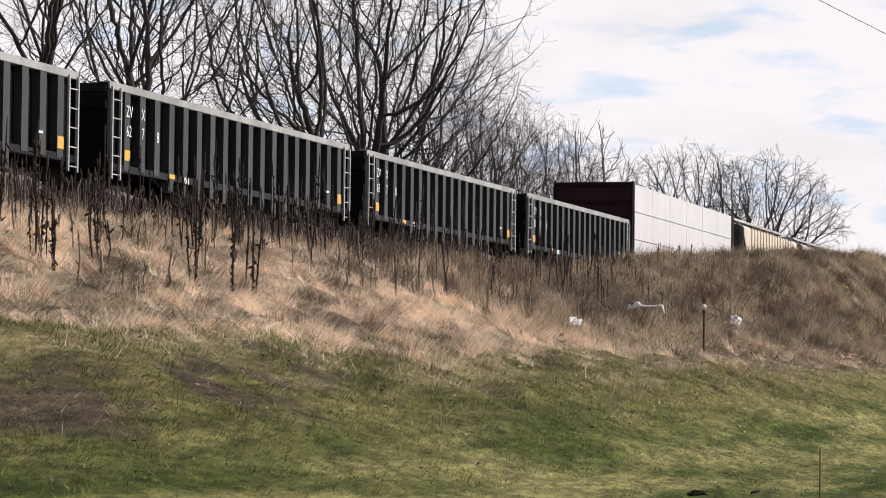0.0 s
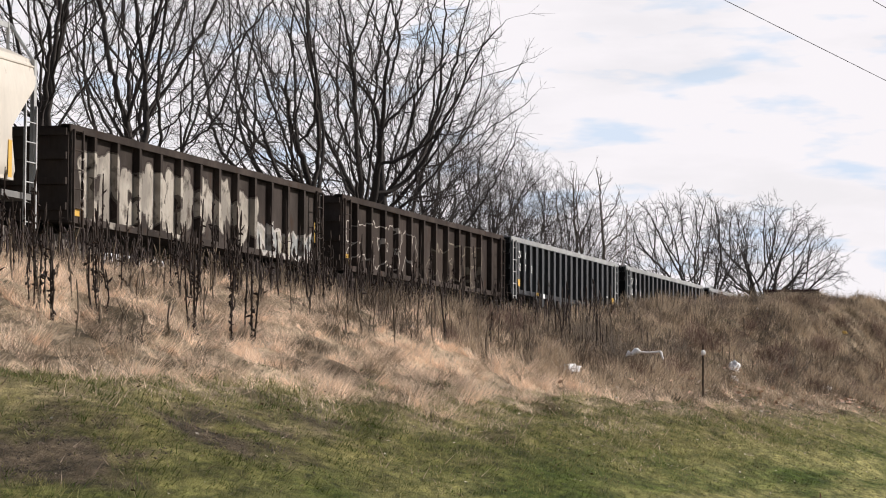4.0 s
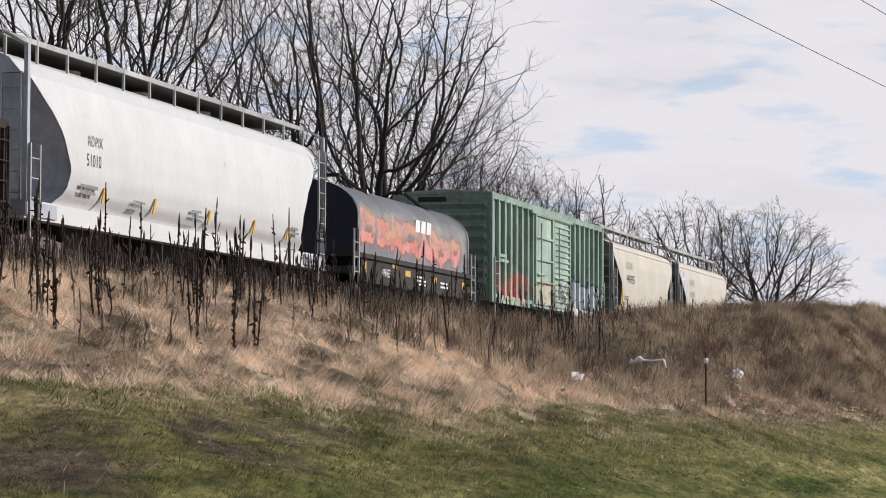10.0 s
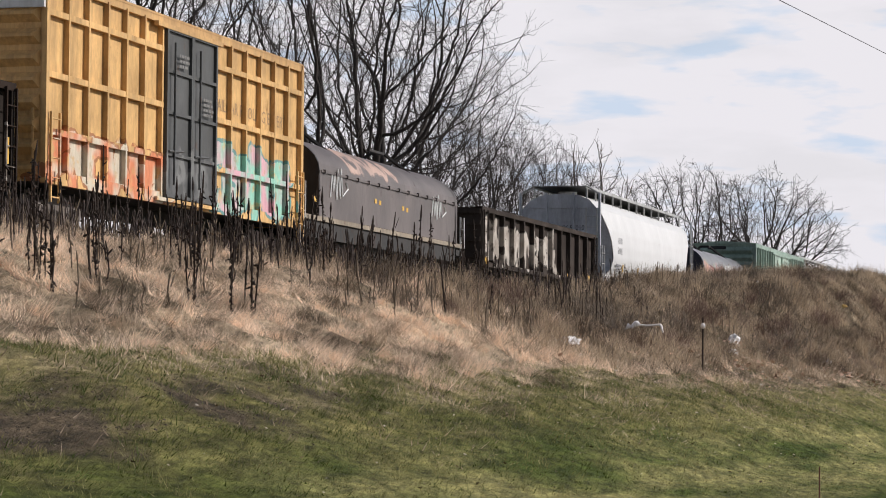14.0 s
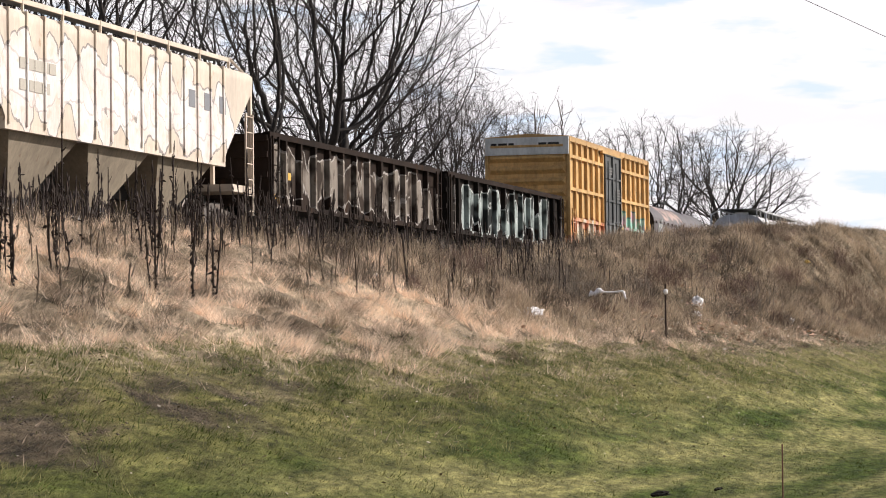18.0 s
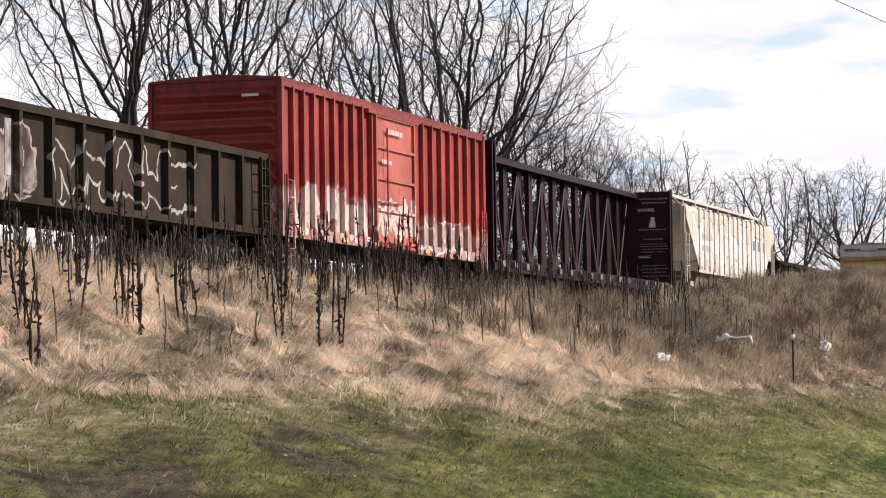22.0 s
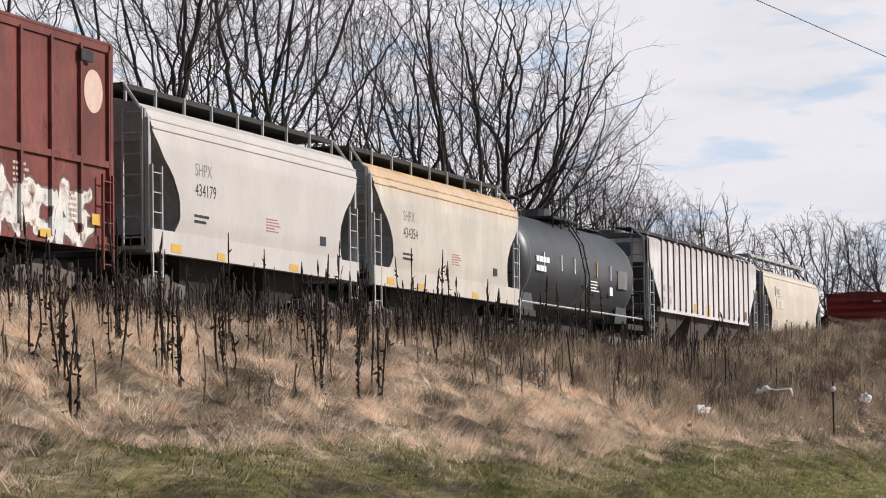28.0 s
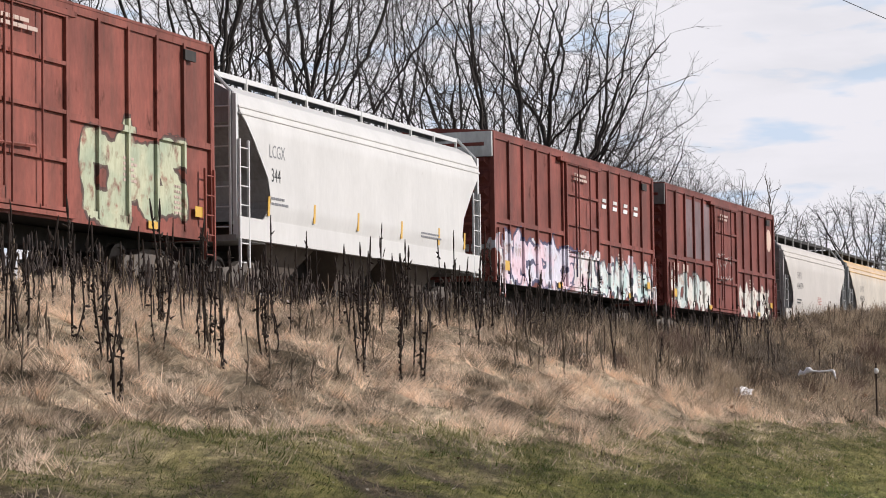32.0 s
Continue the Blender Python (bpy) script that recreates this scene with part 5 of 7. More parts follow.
# paints
P = dict(
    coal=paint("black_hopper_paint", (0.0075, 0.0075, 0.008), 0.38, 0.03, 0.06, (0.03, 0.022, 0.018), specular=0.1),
    # same black as the sheets, greyed to paint in sun and sky sheen on the ribs
    coal_rib=paint("sky_lit_black_rib_paint", (0.036, 0.038, 0.04), 0.45, 0.06, 0.25, (0.03, 0.025, 0.02), patches=0.3, specular=0.25),
    chord=paint("worn_bright_chord", (0.3, 0.3, 0.29), 0.5, 0.1, 0.2),
    cream=paint("cream_hopper_paint", (0.54, 0.49, 0.415), 0.5, 0.05, 0.06, patches=0.08),
    cream_tagged=paint("cream_tagged_paint", (0.54, 0.49, 0.415), 0.5, 0.05, 0.06, patches=0.08,
                       tags=((-2.6, 0.4, 1.55, 2.35, (0.6, 0.53, 0.42), (0.55, 0.48, 0.4), (0.03, 0.03, 0.035), 2.0), (0.5, 2.6, 1.5, 2.5, (0.62, 0.52, 0.42), (0.6, 0.5, 0.4), (0.5, 0.08, 0.1), 2.4),
                             (-5.6, -4.5, 2.5, 3.5, (0.6, 0.6, 0.72), (0.6, 0.55, 0.5), (0.2, 0.2, 0.5), 1.8))),
    end_blue=paint("blue_grey_end_paint", (0.4, 0.42, 0.46), 0.5, 0.06, 0.2),
    hop_grey=paint("hopper_end_grey", (0.16, 0.155, 0.145), 0.55, 0.12, 0.3),
    white=paint("white_hopper_paint", (0.6, 0.595, 0.585), 0.4, 0.03, 0.05, patches=0.05),
    bright=paint("clean_white_hopper_paint", (0.59, 0.57, 0.545), 0.4, 0.02, 0.04, patches=0.05),
    shell=paint("pale_hopper_paint", (0.51, 0.468, 0.425), 0.45, 0.03, 0.05, patches=0.06),
    shell_rusty=paint("rust_washed_pale_paint", (0.52, 0.465, 0.39), 0.5, 0.06, 0.1, (0.42, 0.22, 0.09), patches=0.12, runs=(3.25, 4.1, (0.5, 0.29, 0.12))),
    roof_rusty=paint("rust_washed_roof", (0.62, 0.42, 0.2), 0.6, 0.5, 0.4, (0.4, 0.19, 0.06)),
    end_grey=paint("mid_grey_end_paint", (0.3, 0.295, 0.285), 0.5, 0.08, 0.25),
    end_dark=paint("soot_grey_ends", (0.1, 0.098, 0.094), 0.5, 0.1, 0.3),
    tan=paint("tan_hopper_paint", (0.57, 0.485, 0.375), 0.5, 0.06, 0.06, patches=0.1),
    green=paint("green_boxcar_paint", (0.28, 0.37, 0.31), 0.55, 0.22, 0.25, (0.12, 0.12, 0.09), patches=0.22, specular=0.2,
                tags=((-7.6, -3.2, 1.0, 2.1, (0.62, 0.22, 0.2), (0.6, 0.36, 0.3), (0.26, 0.35, 0.29), 1.6, 0.8), (2.6, 7.6, 0.95, 2.2, (0.62, 0.66, 0.68), (0.55, 0.58, 0.62), (0.08, 0.1, 0.16), 2.0, 0.85))),
    green_door=paint("pale_green_door_paint", (0.33, 0.43, 0.355), 0.5, 0.15, 0.25, tags=((-0.2, 2.4, 1.0, 1.9, (0.6, 0.6, 0.55), (0.1, 0.1, 0.1), (0.03, 0.03, 0.03), 3.0), (-2.6, -0.3, 1.0, 1.8, (0.5, 0.45, 0.3), (0.42, 0.4, 0.3), (0.2, 0.14, 0.08), 3.0))),
    red=paint("red_boxcar_paint", (0.32, 0.05, 0.042), 0.55, 0.3, 0.3, (0.16, 0.04, 0.03), patches=0.3, specular=0.2, runs=(3.9, 4.7, (0.12, 0.03, 0.026)),
              tags=((-7.9, -1.4, 0.7, 2.0, (0.5, 0.36, 0.32), (0.42, 0.25, 0.22), (0.34, 0.12, 0.1), 2.6, 0.72, 0.03, 12), (-7.4, -1.8, 1.0, 2.2, (0.66, 0.58, 0.53), (0.6, 0.5, 0.45), (0.3, 0.07, 0.06), 1.9, 0.8), (1.9, 7.9, 0.7, 1.9, (0.46, 0.32, 0.28), (0.4, 0.24, 0.2), (0.34, 0.12, 0.1), 2.6, 0.72, 0.03, 12), (2.2, 6.4, 1.0, 1.9, (0.42, 0.3, 0.27), (0.4, 0.26, 0.23), (0.7, 0.66, 0.62), 1.9, 0.9, 0.03))),
    red_door=paint("red_door_paint", (0.42, 0.09, 0.06), 0.5, 0.2, 0.3, tags=((-1.5, 2.0, 1.2, 2.2, (0.6, 0.45, 0.4), (0.6, 0.5, 0.45), (0.3, 0.06, 0.05), 3.2),)),
    yellow=paint("yellow_boxcar_paint", (0.6, 0.37, 0.15), 0.55, 0.28, 0.35, (0.3, 0.17, 0.07), patches=0.22, specular=0.2, runs=(4.5, 5.4, (0.34, 0.2, 0.09)),
                 tags=((1.4, 7.0, 1.05, 2.7, (0.25, 0.55, 0.45), (0.62, 0.35, 0.42), (0.1, 0.25, 0.25), 1.5), (-7.6, -1.0, 0.9, 2.1, (0.6, 0.2, 0.1), (0.55, 0.5, 0.4), (0.3, 0.12, 0.05), 1.8))),
    maroon_box=paint("brown_red_boxcar_paint", (0.175, 0.05, 0.04), 0.55, 0.3, 0.35, (0.075, 0.026, 0.02), patches=0.32, specular=0.2,
                     tags=((-7.0, -2.0, 1.1, 2.2, (0.7, 0.68, 0.62), (0.5, 0.58, 0.56), (0.08, 0.04, 0.04), 2.6), (2.4, 7.0, 1.05, 2.2, (0.72, 0.68, 0.6), (0.62, 0.62, 0.58), (0.12, 0.05, 0.05), 2.5), (-0.9, 0.9, 2.2, 3.0, (0.175, 0.05, 0.04), (0.175, 0.05, 0.04), (0.5, 0.5, 0.46), 2.4, 0.7, 0.02))),
    maroon_box2=paint("red_brown_tagged_paint", (0.205, 0.06, 0.047), 0.55, 0.3, 0.35, (0.075, 0.026, 0.02), patches=0.32, specular=0.2,
                      tags=((-7.7, 7.6, 0.95, 2.2, (0.72, 0.7, 0.68), (0.66, 0.5, 0.54), (0.6, 0.62, 0.66), 2.0, 0.9, 0.03, 12), (-6.9, -0.9, 1.1, 2.4, (0.62, 0.6, 0.68), (0.7, 0.52, 0.58), (0.045, 0.05, 0.11), 2.1, 0.92, 0.05),
                            (0.6, 7.1, 1.05, 2.1, (0.46, 0.6, 0.58), (0.72, 0.72, 0.7), (0.05, 0.06, 0.09), 2.2, 0.92, 0.045))),
    maroon_box3=paint("faded_red_brown_paint", (0.225, 0.068, 0.05), 0.55, 0.3, 0.35, (0.075, 0.026, 0.02), patches=0.32, specular=0.2,
                      tags=((2.5, 6.6, 1.05, 3.0, (0.5, 0.52, 0.36), (0.36, 0.42, 0.3), (0.07, 0.04, 0.035), 1.3),)),
    rust_a=paint("brown_gondola_paint", (0.047, 0.037, 0.032), 0.7, 0.35, 0.2, (0.055, 0.036, 0.026), patches=0.4, specular=0.04,
                 tags=((-7.4, -1.0, 1.2, 2.3, (0.052, 0.04, 0.034), (0.047, 0.037, 0.032), (0.5, 0.45, 0.4), 2.4, 0.75, 0.017), (0.2, 5.6, 1.0, 2.2, (0.1, 0.078, 0.06), (0.06, 0.046, 0.038), (0.3, 0.26, 0.2), 1.6, 0.5, 0.02))),
    rust_b=paint("brown_tagged_gondola_paint", (0.047, 0.038, 0.033), 0.7, 0.35, 0.2, (0.055, 0.036, 0.026), patches=0.4, specular=0.04,
                 tags=((-7.0, 3.4, 1.0, 2.4, (0.5, 0.45, 0.38), (0.3, 0.27, 0.23), (0.03, 0.022, 0.02), 1.9, 0.75), (3.6, 7.7, 0.9, 1.6, (0.36, 0.37, 0.36), (0.5, 0.45, 0.36), (0.5, 0.46, 0.42), 2.6, 0.7),)),
    rust_c=paint("dark_gondola_paint", (0.017, 0.0135, 0.0115), 0.7, 0.3, 0.15, (0.04, 0.024, 0.015), patches=0.4, specular=0.04,
                 tags=((-5.8, 6.2, 1.0, 2.45, (0.03, 0.035, 0.034), (0.42, 0.48, 0.45), (0.58, 0.6, 0.57), 2.1, 0.7, 0.026, 13),)),
    rust_d=paint("dark_scrawled_gondola_paint", (0.024, 0.0165, 0.013), 0.7, 0.35, 0.15, (0.05, 0.028, 0.017), patches=0.4, specular=0.04,
                 tags=((-7.6, 7.6, 1.0, 2.4, (0.36, 0.31, 0.26), (0.05, 0.038, 0.03), (0.5, 0.46, 0.42), 1.9, 0.6, 0.024, 13),)),
    rust_e=paint("brown_looped_gondola_paint", (0.04, 0.028, 0.021), 0.7, 0.35, 0.2, (0.06, 0.036, 0.022), patches=0.4, specular=0.04,
                 tags=((-2.6, 4.2, 1.1, 2.2, (0.046, 0.032, 0.025), (0.04, 0.028, 0.021), (0.5, 0.45, 0.4), 1.5, 0.75, 0.03), (-6.6, -3.2, 1.05, 2.3, (0.4, 0.34, 0.31), (0.07, 0.05, 0.04), (0.5, 0.4, 0.38), 1.5, 0.6, 0.025))),
    brown_plain=paint("brown_gondola_plain", (0.046, 0.037, 0.032), 0.7, 0.35, 0.2, (0.05, 0.034, 0.025), patches=0.4, specular=0.04,
                      tags=((-7.6, 2.2, 1.0, 2.4, (0.55, 0.5, 0.44), (0.34, 0.3, 0.26), (0.025, 0.022, 0.02), 2.0, 0.85),)),
    maroon=paint("maroon_flatcar_paint", (0.02, 0.0055, 0.0085), 0.5, 0.1, 0.04, patches=0.2, specular=0.12),
    hood=paint("grey_hood_paint", (0.2, 0.195, 0.2), 0.32, 0.05, 0.25, metallic=0.25,
               tags=((-5.3, 0.2, 1.75, 2.75, (0.72, 0.2, 0.13), (0.75, 0.29, 0.22), (0.3, 0.08, 0.07), 1.6), (0.25, 4.6, 1.7, 2.6, (0.72, 0.23, 0.16), (0.75, 0.3, 0.24), (0.3, 0.08, 0.07), 1.8),
                     (-5.5, 5.5, 2.1, 2.9, (0.48, 0.45, 0.2), (0.3, 0.29, 0.3), (0.2, 0.2, 0.16), 0.9, 0.35))),
    hood_dark=paint("brown_grey_hood_paint", (0.115, 0.095, 0.088), 0.42, 0.15, 0.2, (0.07, 0.05, 0.04),
                    tags=((-3.4, 1.2, 2.7, 3.42, (0.6, 0.4, 0.31), (0.5, 0.34, 0.27), (0.1, 0.08, 0.075), 1.6, 0.75),)),
    bulkhead=paint("purple_maroon_bulkhead_paint", (0.036, 0.01, 0.018), 0.5, 0.12, 0.06, patches=0.25, specular=0.15),
    # lighter than the flatcar maroon: sunlight on the braces put into the colour
    brace=paint("sunlit_maroon_brace_paint", (0.14, 0.075, 0.07), 0.5, 0.1, 0.1),
    navy=paint("navy_end_paint", (0.012, 0.014, 0.03), 0.45, 0.05, 0.1),
    tank=paint("charcoal_tank_paint", (0.05, 0.052, 0.054), 0.42, 0.06, 0.25),
    ribbed_cream=paint("cream_ribbed_hopper_paint", (0.6, 0.5, 0.4), 0.5, 0.16, 0.15, (0.32, 0.14, 0.05), patches=0.1,
                       tags=((-7.2, 7.0, 1.75, 3.75, (0.72, 0.68, 0.65), (0.68, 0.57, 0.52), (0.16, 0.14, 0.13), 1.35, 0.8, 0.026), (-6.6, 6.0, 2.2, 3.2, (0.72, 0.68, 0.65), (0.7, 0.6, 0.56), (0.3, 0.25, 0.23), 1.3, 0.5, 0.02))),
    ribbed_white=paint("soiled_white_ribbed_paint", (0.66, 0.61, 0.59), 0.55, 0.1, 0.14, (0.25, 0.13, 0.08), patches=0.1, runs=(3.5, 4.35, (0.14, 0.09, 0.07))),
    chute_tan=paint("tan_chute_paint", (0.25, 0.205, 0.15), 0.6, 0.2, 0.35),
    # rust, and the shade on each rib's far face painted in as dark brown
    rib_dark=paint("rusty_shaded_rib_paint", (0.11, 0.08, 0.068), 0.6, 0.3, 0.2),
    chute_dark=paint("dark_chute_paint", (0.125, 0.1, 0.083), 0.6, 0.2, 0.25),
    lumber=paint("white_lumber_wrap", (0.56, 0.545, 0.545), 0.35, 0.0, 0.06, patches=0.06),
)

FLAT = [(1.54, 1.72), (1.56, 1.9), (1.56, 3.95), (1.45, 4.05), (0.9, 4.15), (0.0, 4.2)]
ROUND = [(1.52, 1.52), (1.58, 1.64), (1.6, 2.45), (1.57, 3.26), (1.49, 3.72), (1.39, 3.88), (1.0, 4.06), (0.5, 4.16), (0.0, 4.18)]
SHELL = [(1.56, 1.6), (1.6, 1.9), (1.6, 3.3), (1.54, 3.65), (1.42, 3.92), (1.2, 4.06), (0.7, 4.14), (0.0, 4.16)]
CUT_SMALL = [(1.5, 1.05), (2.36, 1.3), (2.48, 1.28), (3.36, 0.12), (3.56, 0.06), (4.3, 0.06)]
CUT_ROUND = [(1.6, 1.1), (1.85, 1.32), (2.3, 1.3), (2.75, 0.95), (2.95, 0.62), (3.35, 0.2), (3.5, 0.08), (4.2, 0.08)]
CUT_RIB = [(1.72, 2.1), (1.95, 2.1), (3.6, 0.12), (3.8, 0.08), (4.2, 0.08)]
CUT_STEEP = [(1.72, 1.5), (1.95, 1.5), (3.2, 0.12), (3.8, 0.08), (4.2, 0.08)]
CUT_BULGE = [(1.3, 1.5), (1.7, 1.9), (2.1, 1.95), (2.8, 1.5), (3.4, 0.75), (3.75, 0.4), (4.0, 0.25), (4.3, 0.2)]
BULGE = [(1.3, 1.3), (1.5, 1.55), (1.6, 2.0), (1.6, 2.6), (1.55, 3.1), (1.45, 3.5), (1.36, 3.75), (1.1, 4.05), (0.7, 4.22), (0.0, 4.28)]


def build_train():
    # covered hoppers at the head of what is seen
    for a, b in ((168.0, 184.5), (149.3, 165.8)):
        covered_hopper("covered_hopper", "grey ribbed covered hopper far along the track", a, b, P["ribbed_white"], FLAT, CUT_RIB, P["hop_grey"], (1.1, 1.32), 3, 0.5, 3.9, P["hop_grey"], ribs=15)
    covered_hopper("covered_hopper", "tan ribbed covered hopper on the track", 130.5, 147.4, P["tan"], FLAT, CUT_RIB, P["tan"], (1.1, 1.32), 3, 0.5, 3.9, P["hop_grey"], ribs=15)

    centerbeam(105.1, 127.7, loaded=True)
    for a, b in ((88.0, 104.1), (70.4, 86.4), (52.7, 68.9), (35.0, 51.1)):
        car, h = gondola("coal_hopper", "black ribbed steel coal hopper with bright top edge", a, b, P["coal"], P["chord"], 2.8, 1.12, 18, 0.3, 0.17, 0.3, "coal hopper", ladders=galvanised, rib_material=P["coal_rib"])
        lettering(car, "ZV", -h + 0.88, 2.2, 0.34, white_paint)
        lettering(car, "62", -h + 0.9, 1.8, 0.34, white_paint)
        lettering(car, "X", -h + 1.72, 2.2, 0.34, white_paint)
        lettering(car, "7", -h + 1.75, 1.8, 0.34, white_paint)
        lettering(car, "8", -h + 2.6, 1.8, 0.34, white_paint)
        yellow_marks(car, ((-h + 0.84, 1.3, 0.3, 0.22), (h - 1.0, 1.28, 0.3, 0.24), (-h + 3.4, 1.1, 0.32, 0.1)))
        yellow_marks(car, ((-h + 4.3, 1.05, 0.26, 0.14), (h - 1.9, 1.5, 0.2, 0.05)), white_paint)
    for k, (a, b) in enumerate(((17.3, 34.0), (-0.36, 15.6))):
        car, h = gondola("gondola", ("rust-brown ribbed gondola with chalky scrawls", "dark brown ribbed gondola with pale spray paint")[k], a, b, P[("rust_a", "rust_b")[k]], P["rust_a"], 2.74, 0.92, 14,
                         ladders=P["rust_a"])
        yellow_marks(car, ((-h + 0.3, 1.0, 0.35, 0.28),) if not k else ((-h + 0.2, 1.0, 0.3, 0.16), (h - 0.6, 1.4, 0.12, 0.5)))

    # two cream hoppers
    grey_small = plain("small_grey_stencil", (0.2, 0.19, 0.17), 0.6, 0.2, 12)
    for k, (a, b, number) in enumerate(((-13.2, -1.8, "49144"), (-26.05, -14.7, "490955"))):
        car, h = covered_hopper("covered_hopper", ("cream two-bay covered hopper with black and red scrawls", "clean cream two-bay covered hopper with dark numbers")[k], a, b, P[("cream_tagged", "cream")[k]], ROUND, CUT_SMALL, P["cream"],
                                (1.08, 1.28), 2, 0.42, 3.86, P["hop_grey"], walk=4.57, rail_n=10, chute_material=P["chute_dark"], end_plate=P["hop_grey"], roof_steps=(3.72,), ladder_material=galvanised)
        faint = plain("faded_lettering", (0.42, 0.38, 0.32), 0.6, 0.15, 12)
        lettering(car, "AOKX", -h + 2.1, 3.04, 0.4, faint, y=-1.588, wide=1.0)
        lettering(car, number, -h + 2.1, 2.5, 0.46, plain("worn_dark_lettering", (0.09, 0.085, 0.08), 0.6, 0.3, 12) if k else faint, y=-1.606, wide=1.05)
        lettering(car, "AOKX", -h - 0.02, 3.4, 0.2, black_paint, y=1.0, end=True)
        lettering(car, number, -h - 0.02, 3.2, 0.2, black_paint, y=1.0, end=True)
        yellow_marks(car, ((-h + 1.28, 1.5, 0.16, 0.75), (-h + 3.6, 1.5, 0.1, 0.25), (h - 1.45, 1.5, 0.16, 0.7), (h - 3.4, 1.46, 0.1, 0.3)), y=-1.6)
        bars(car, -h + 1.6, 1.95, grey_small, 2, 0.9, 0.05, seed=3 + k)
        bars(car, -h + 6.4, 2.0, faint, 4, 0.6, 0.03, seed=5 + k)
        bars(car, h - 2.6, 1.95, grey_small, 3, 0.6, 0.035, seed=7 + k)

    # green boxcar
    car, h = boxcar("boxcar", "pale green ribbed boxcar with two doors and spray paint", -43.95, -28.1, P["green"], P["green"], 4.25, 0.95, (7, 7), ((-2.5, -0.05, P["green_door"], False), (0.05, 2.5, P["green_door"], True)), rib=0.1)
    yellow_marks(car, ((-6.2, 1.0, 0.35, 0.12), (2.9, 0.98, 0.35, 0.12)))
    bars(car, -h + 0.9, 2.35, plain("faded_green_stencil", (0.32, 0.4, 0.34), 0.6, 0.2, 9), 2, 0.9, 0.1, seed=11)
    part("placard", Geo().box(-h - 0.16, -h - 0.13, -0.15, 0.75, 4.0, 4.16), black_paint, car, "dark number plate")

    coil_car(-58.2, -45.9, 0)

    # the big white hopper
    car, h = covered_hopper("covered_hopper", "large white round-sided covered hopper with grey end", -78.66, -60.44, P["white"], BULGE, CUT_BULGE, P["white"], (0.95, 1.3), 3, 0.4, 4.3, P["end_blue"], walk=4.56, rail_n=13,
                            rail_solid=True, full_posts=True, sill_plate=(0.98, 1.34), ladder_material=galvanised, chute_material=dark_steel, end_plate=P["end_blue"], end_depth=1.1)
    grey = plain("grey_lettering", (0.2, 0.2, 0.21), 0.6, 0.15, 12)
    lettering(car, "ADMX", -h + 2.75, 2.6, 0.32, grey, y=-1.605)
    lettering(car, "51010", -h + 2.7, 2.2, 0.36, black_paint, y=-1.605)
    lettering(car, "ADMX 51010", -h + 0.112, 2.95, 0.26, black_paint, y=0.35, end=True)
    bars(car, -h + 2.4, 1.75, grey, 2, 0.9, 0.07, seed=21)
    bars(car, -h + 5.2, 1.66, grey, 2, 0.6, 0.05, seed=22)
    bars(car, -h + 8.6, 1.72, grey, 3, 0.7, 0.05, seed=23)
    bars(car, h - 2.9, 1.8, grey, 2, 0.6, 0.06, seed=24)
    for x in (-h + 3.5, -h + 6.3, -h + 9.6, -h + 12.6, h - 3.2):
        part("reflector", Geo().plate([(x, 1.5), (x + 0.1, 1.5), (x + 0.26, 1.84), (x + 0.16, 1.84)], -1.6, -1.575), yellow_paint, car)

    car, h = gondola("gondola", "brown gondola with white block graffiti", -95.8, -79.7, P["brown_plain"], P["brown_plain"], 2.64, 0.94, 13, ladders=P["brown_plain"])
    yellow_marks(car, ((-h + 0.2, 0.96, 0.4, 0.22), (h - 1.4, 0.98, 0.4, 0.2), (h - 4.6, 1.0, 0.3, 0.12)))
    coil_car(-113.3, -97.7, 1)

    # yellow boxcar
    grey_door = paint("dark_grey_door_paint", (0.06, 0.062, 0.06), 0.5, 0.2, 0.25, tags=((-1.6, 1.6, 1.2, 2.2, (0.25, 0.25, 0.24), (0.07, 0.07, 0.07), (0.05, 0.05, 0.05), 3.0, 0.6),))
    pale_end = paint("pale_end_panel", (0.6, 0.6, 0.58), 0.5, 0.06, 0.15)
    car, h = boxcar("boxcar", "tall yellow plate-sided boxcar with grey door and graffiti", -128.65, -113.1, P["yellow"], P["yellow"], 4.98, 1.02, (6, 6), ((-1.55, 0.0, grey_door, False), (0.0, 1.55, grey_door, False)), beams=(2.0, 3.1, 4.3), end_top=pale_end, rib=0.08)
    lettering(car, "RAILCAR POOLING EXPERTS", 1.75, 3.34, 0.4, plain("faded_brown_lettering", (0.3, 0.19, 0.1), 0.6, 0.3, 8), y=-1.486, wide=1.02)
    bars(car, -0.9, 4.2, P["hop_grey"], 3, 0.7, 0.06, y=-1.67, seed=31)
    bars(car, 0.6, 3.4, P["hop_grey"], 4, 0.7, 0.06, y=-1.67, seed=32)
    g = Geo()
    for y0, w in ((1.35, 0.22), (1.08, 0.34), (0.68, 0.2), (-0.45, 0.3), (-0.8, 0.42)):
        g.box(-h - 0.148, -h - 0.14, y0 - w, y0, 4.72, 4.8)
    tagged(part("end_stencil", g, black_paint, car), kind="stuff")

    for k, (a, b) in enumerate(((-146.3, -130.1), (-163.6, -147.3))):
        car, h = gondola("gondola", ("black gondola covered in pale green graffiti", "dark brown gondola with chalk-white graffiti")[k], a, b, P[("rust_c", "rust_d")[k]], P["rust_d"], 2.68, 0.92, 14, ladders=P["rust_d"])
        yellow_marks(car, ((-h + 0.25, 0.98, 0.3, 0.2), (-h + 1.4, 1.6, 0.25, 0.18)) if k else ((h - 0.4, 1.2, 0.1, 0.5),))

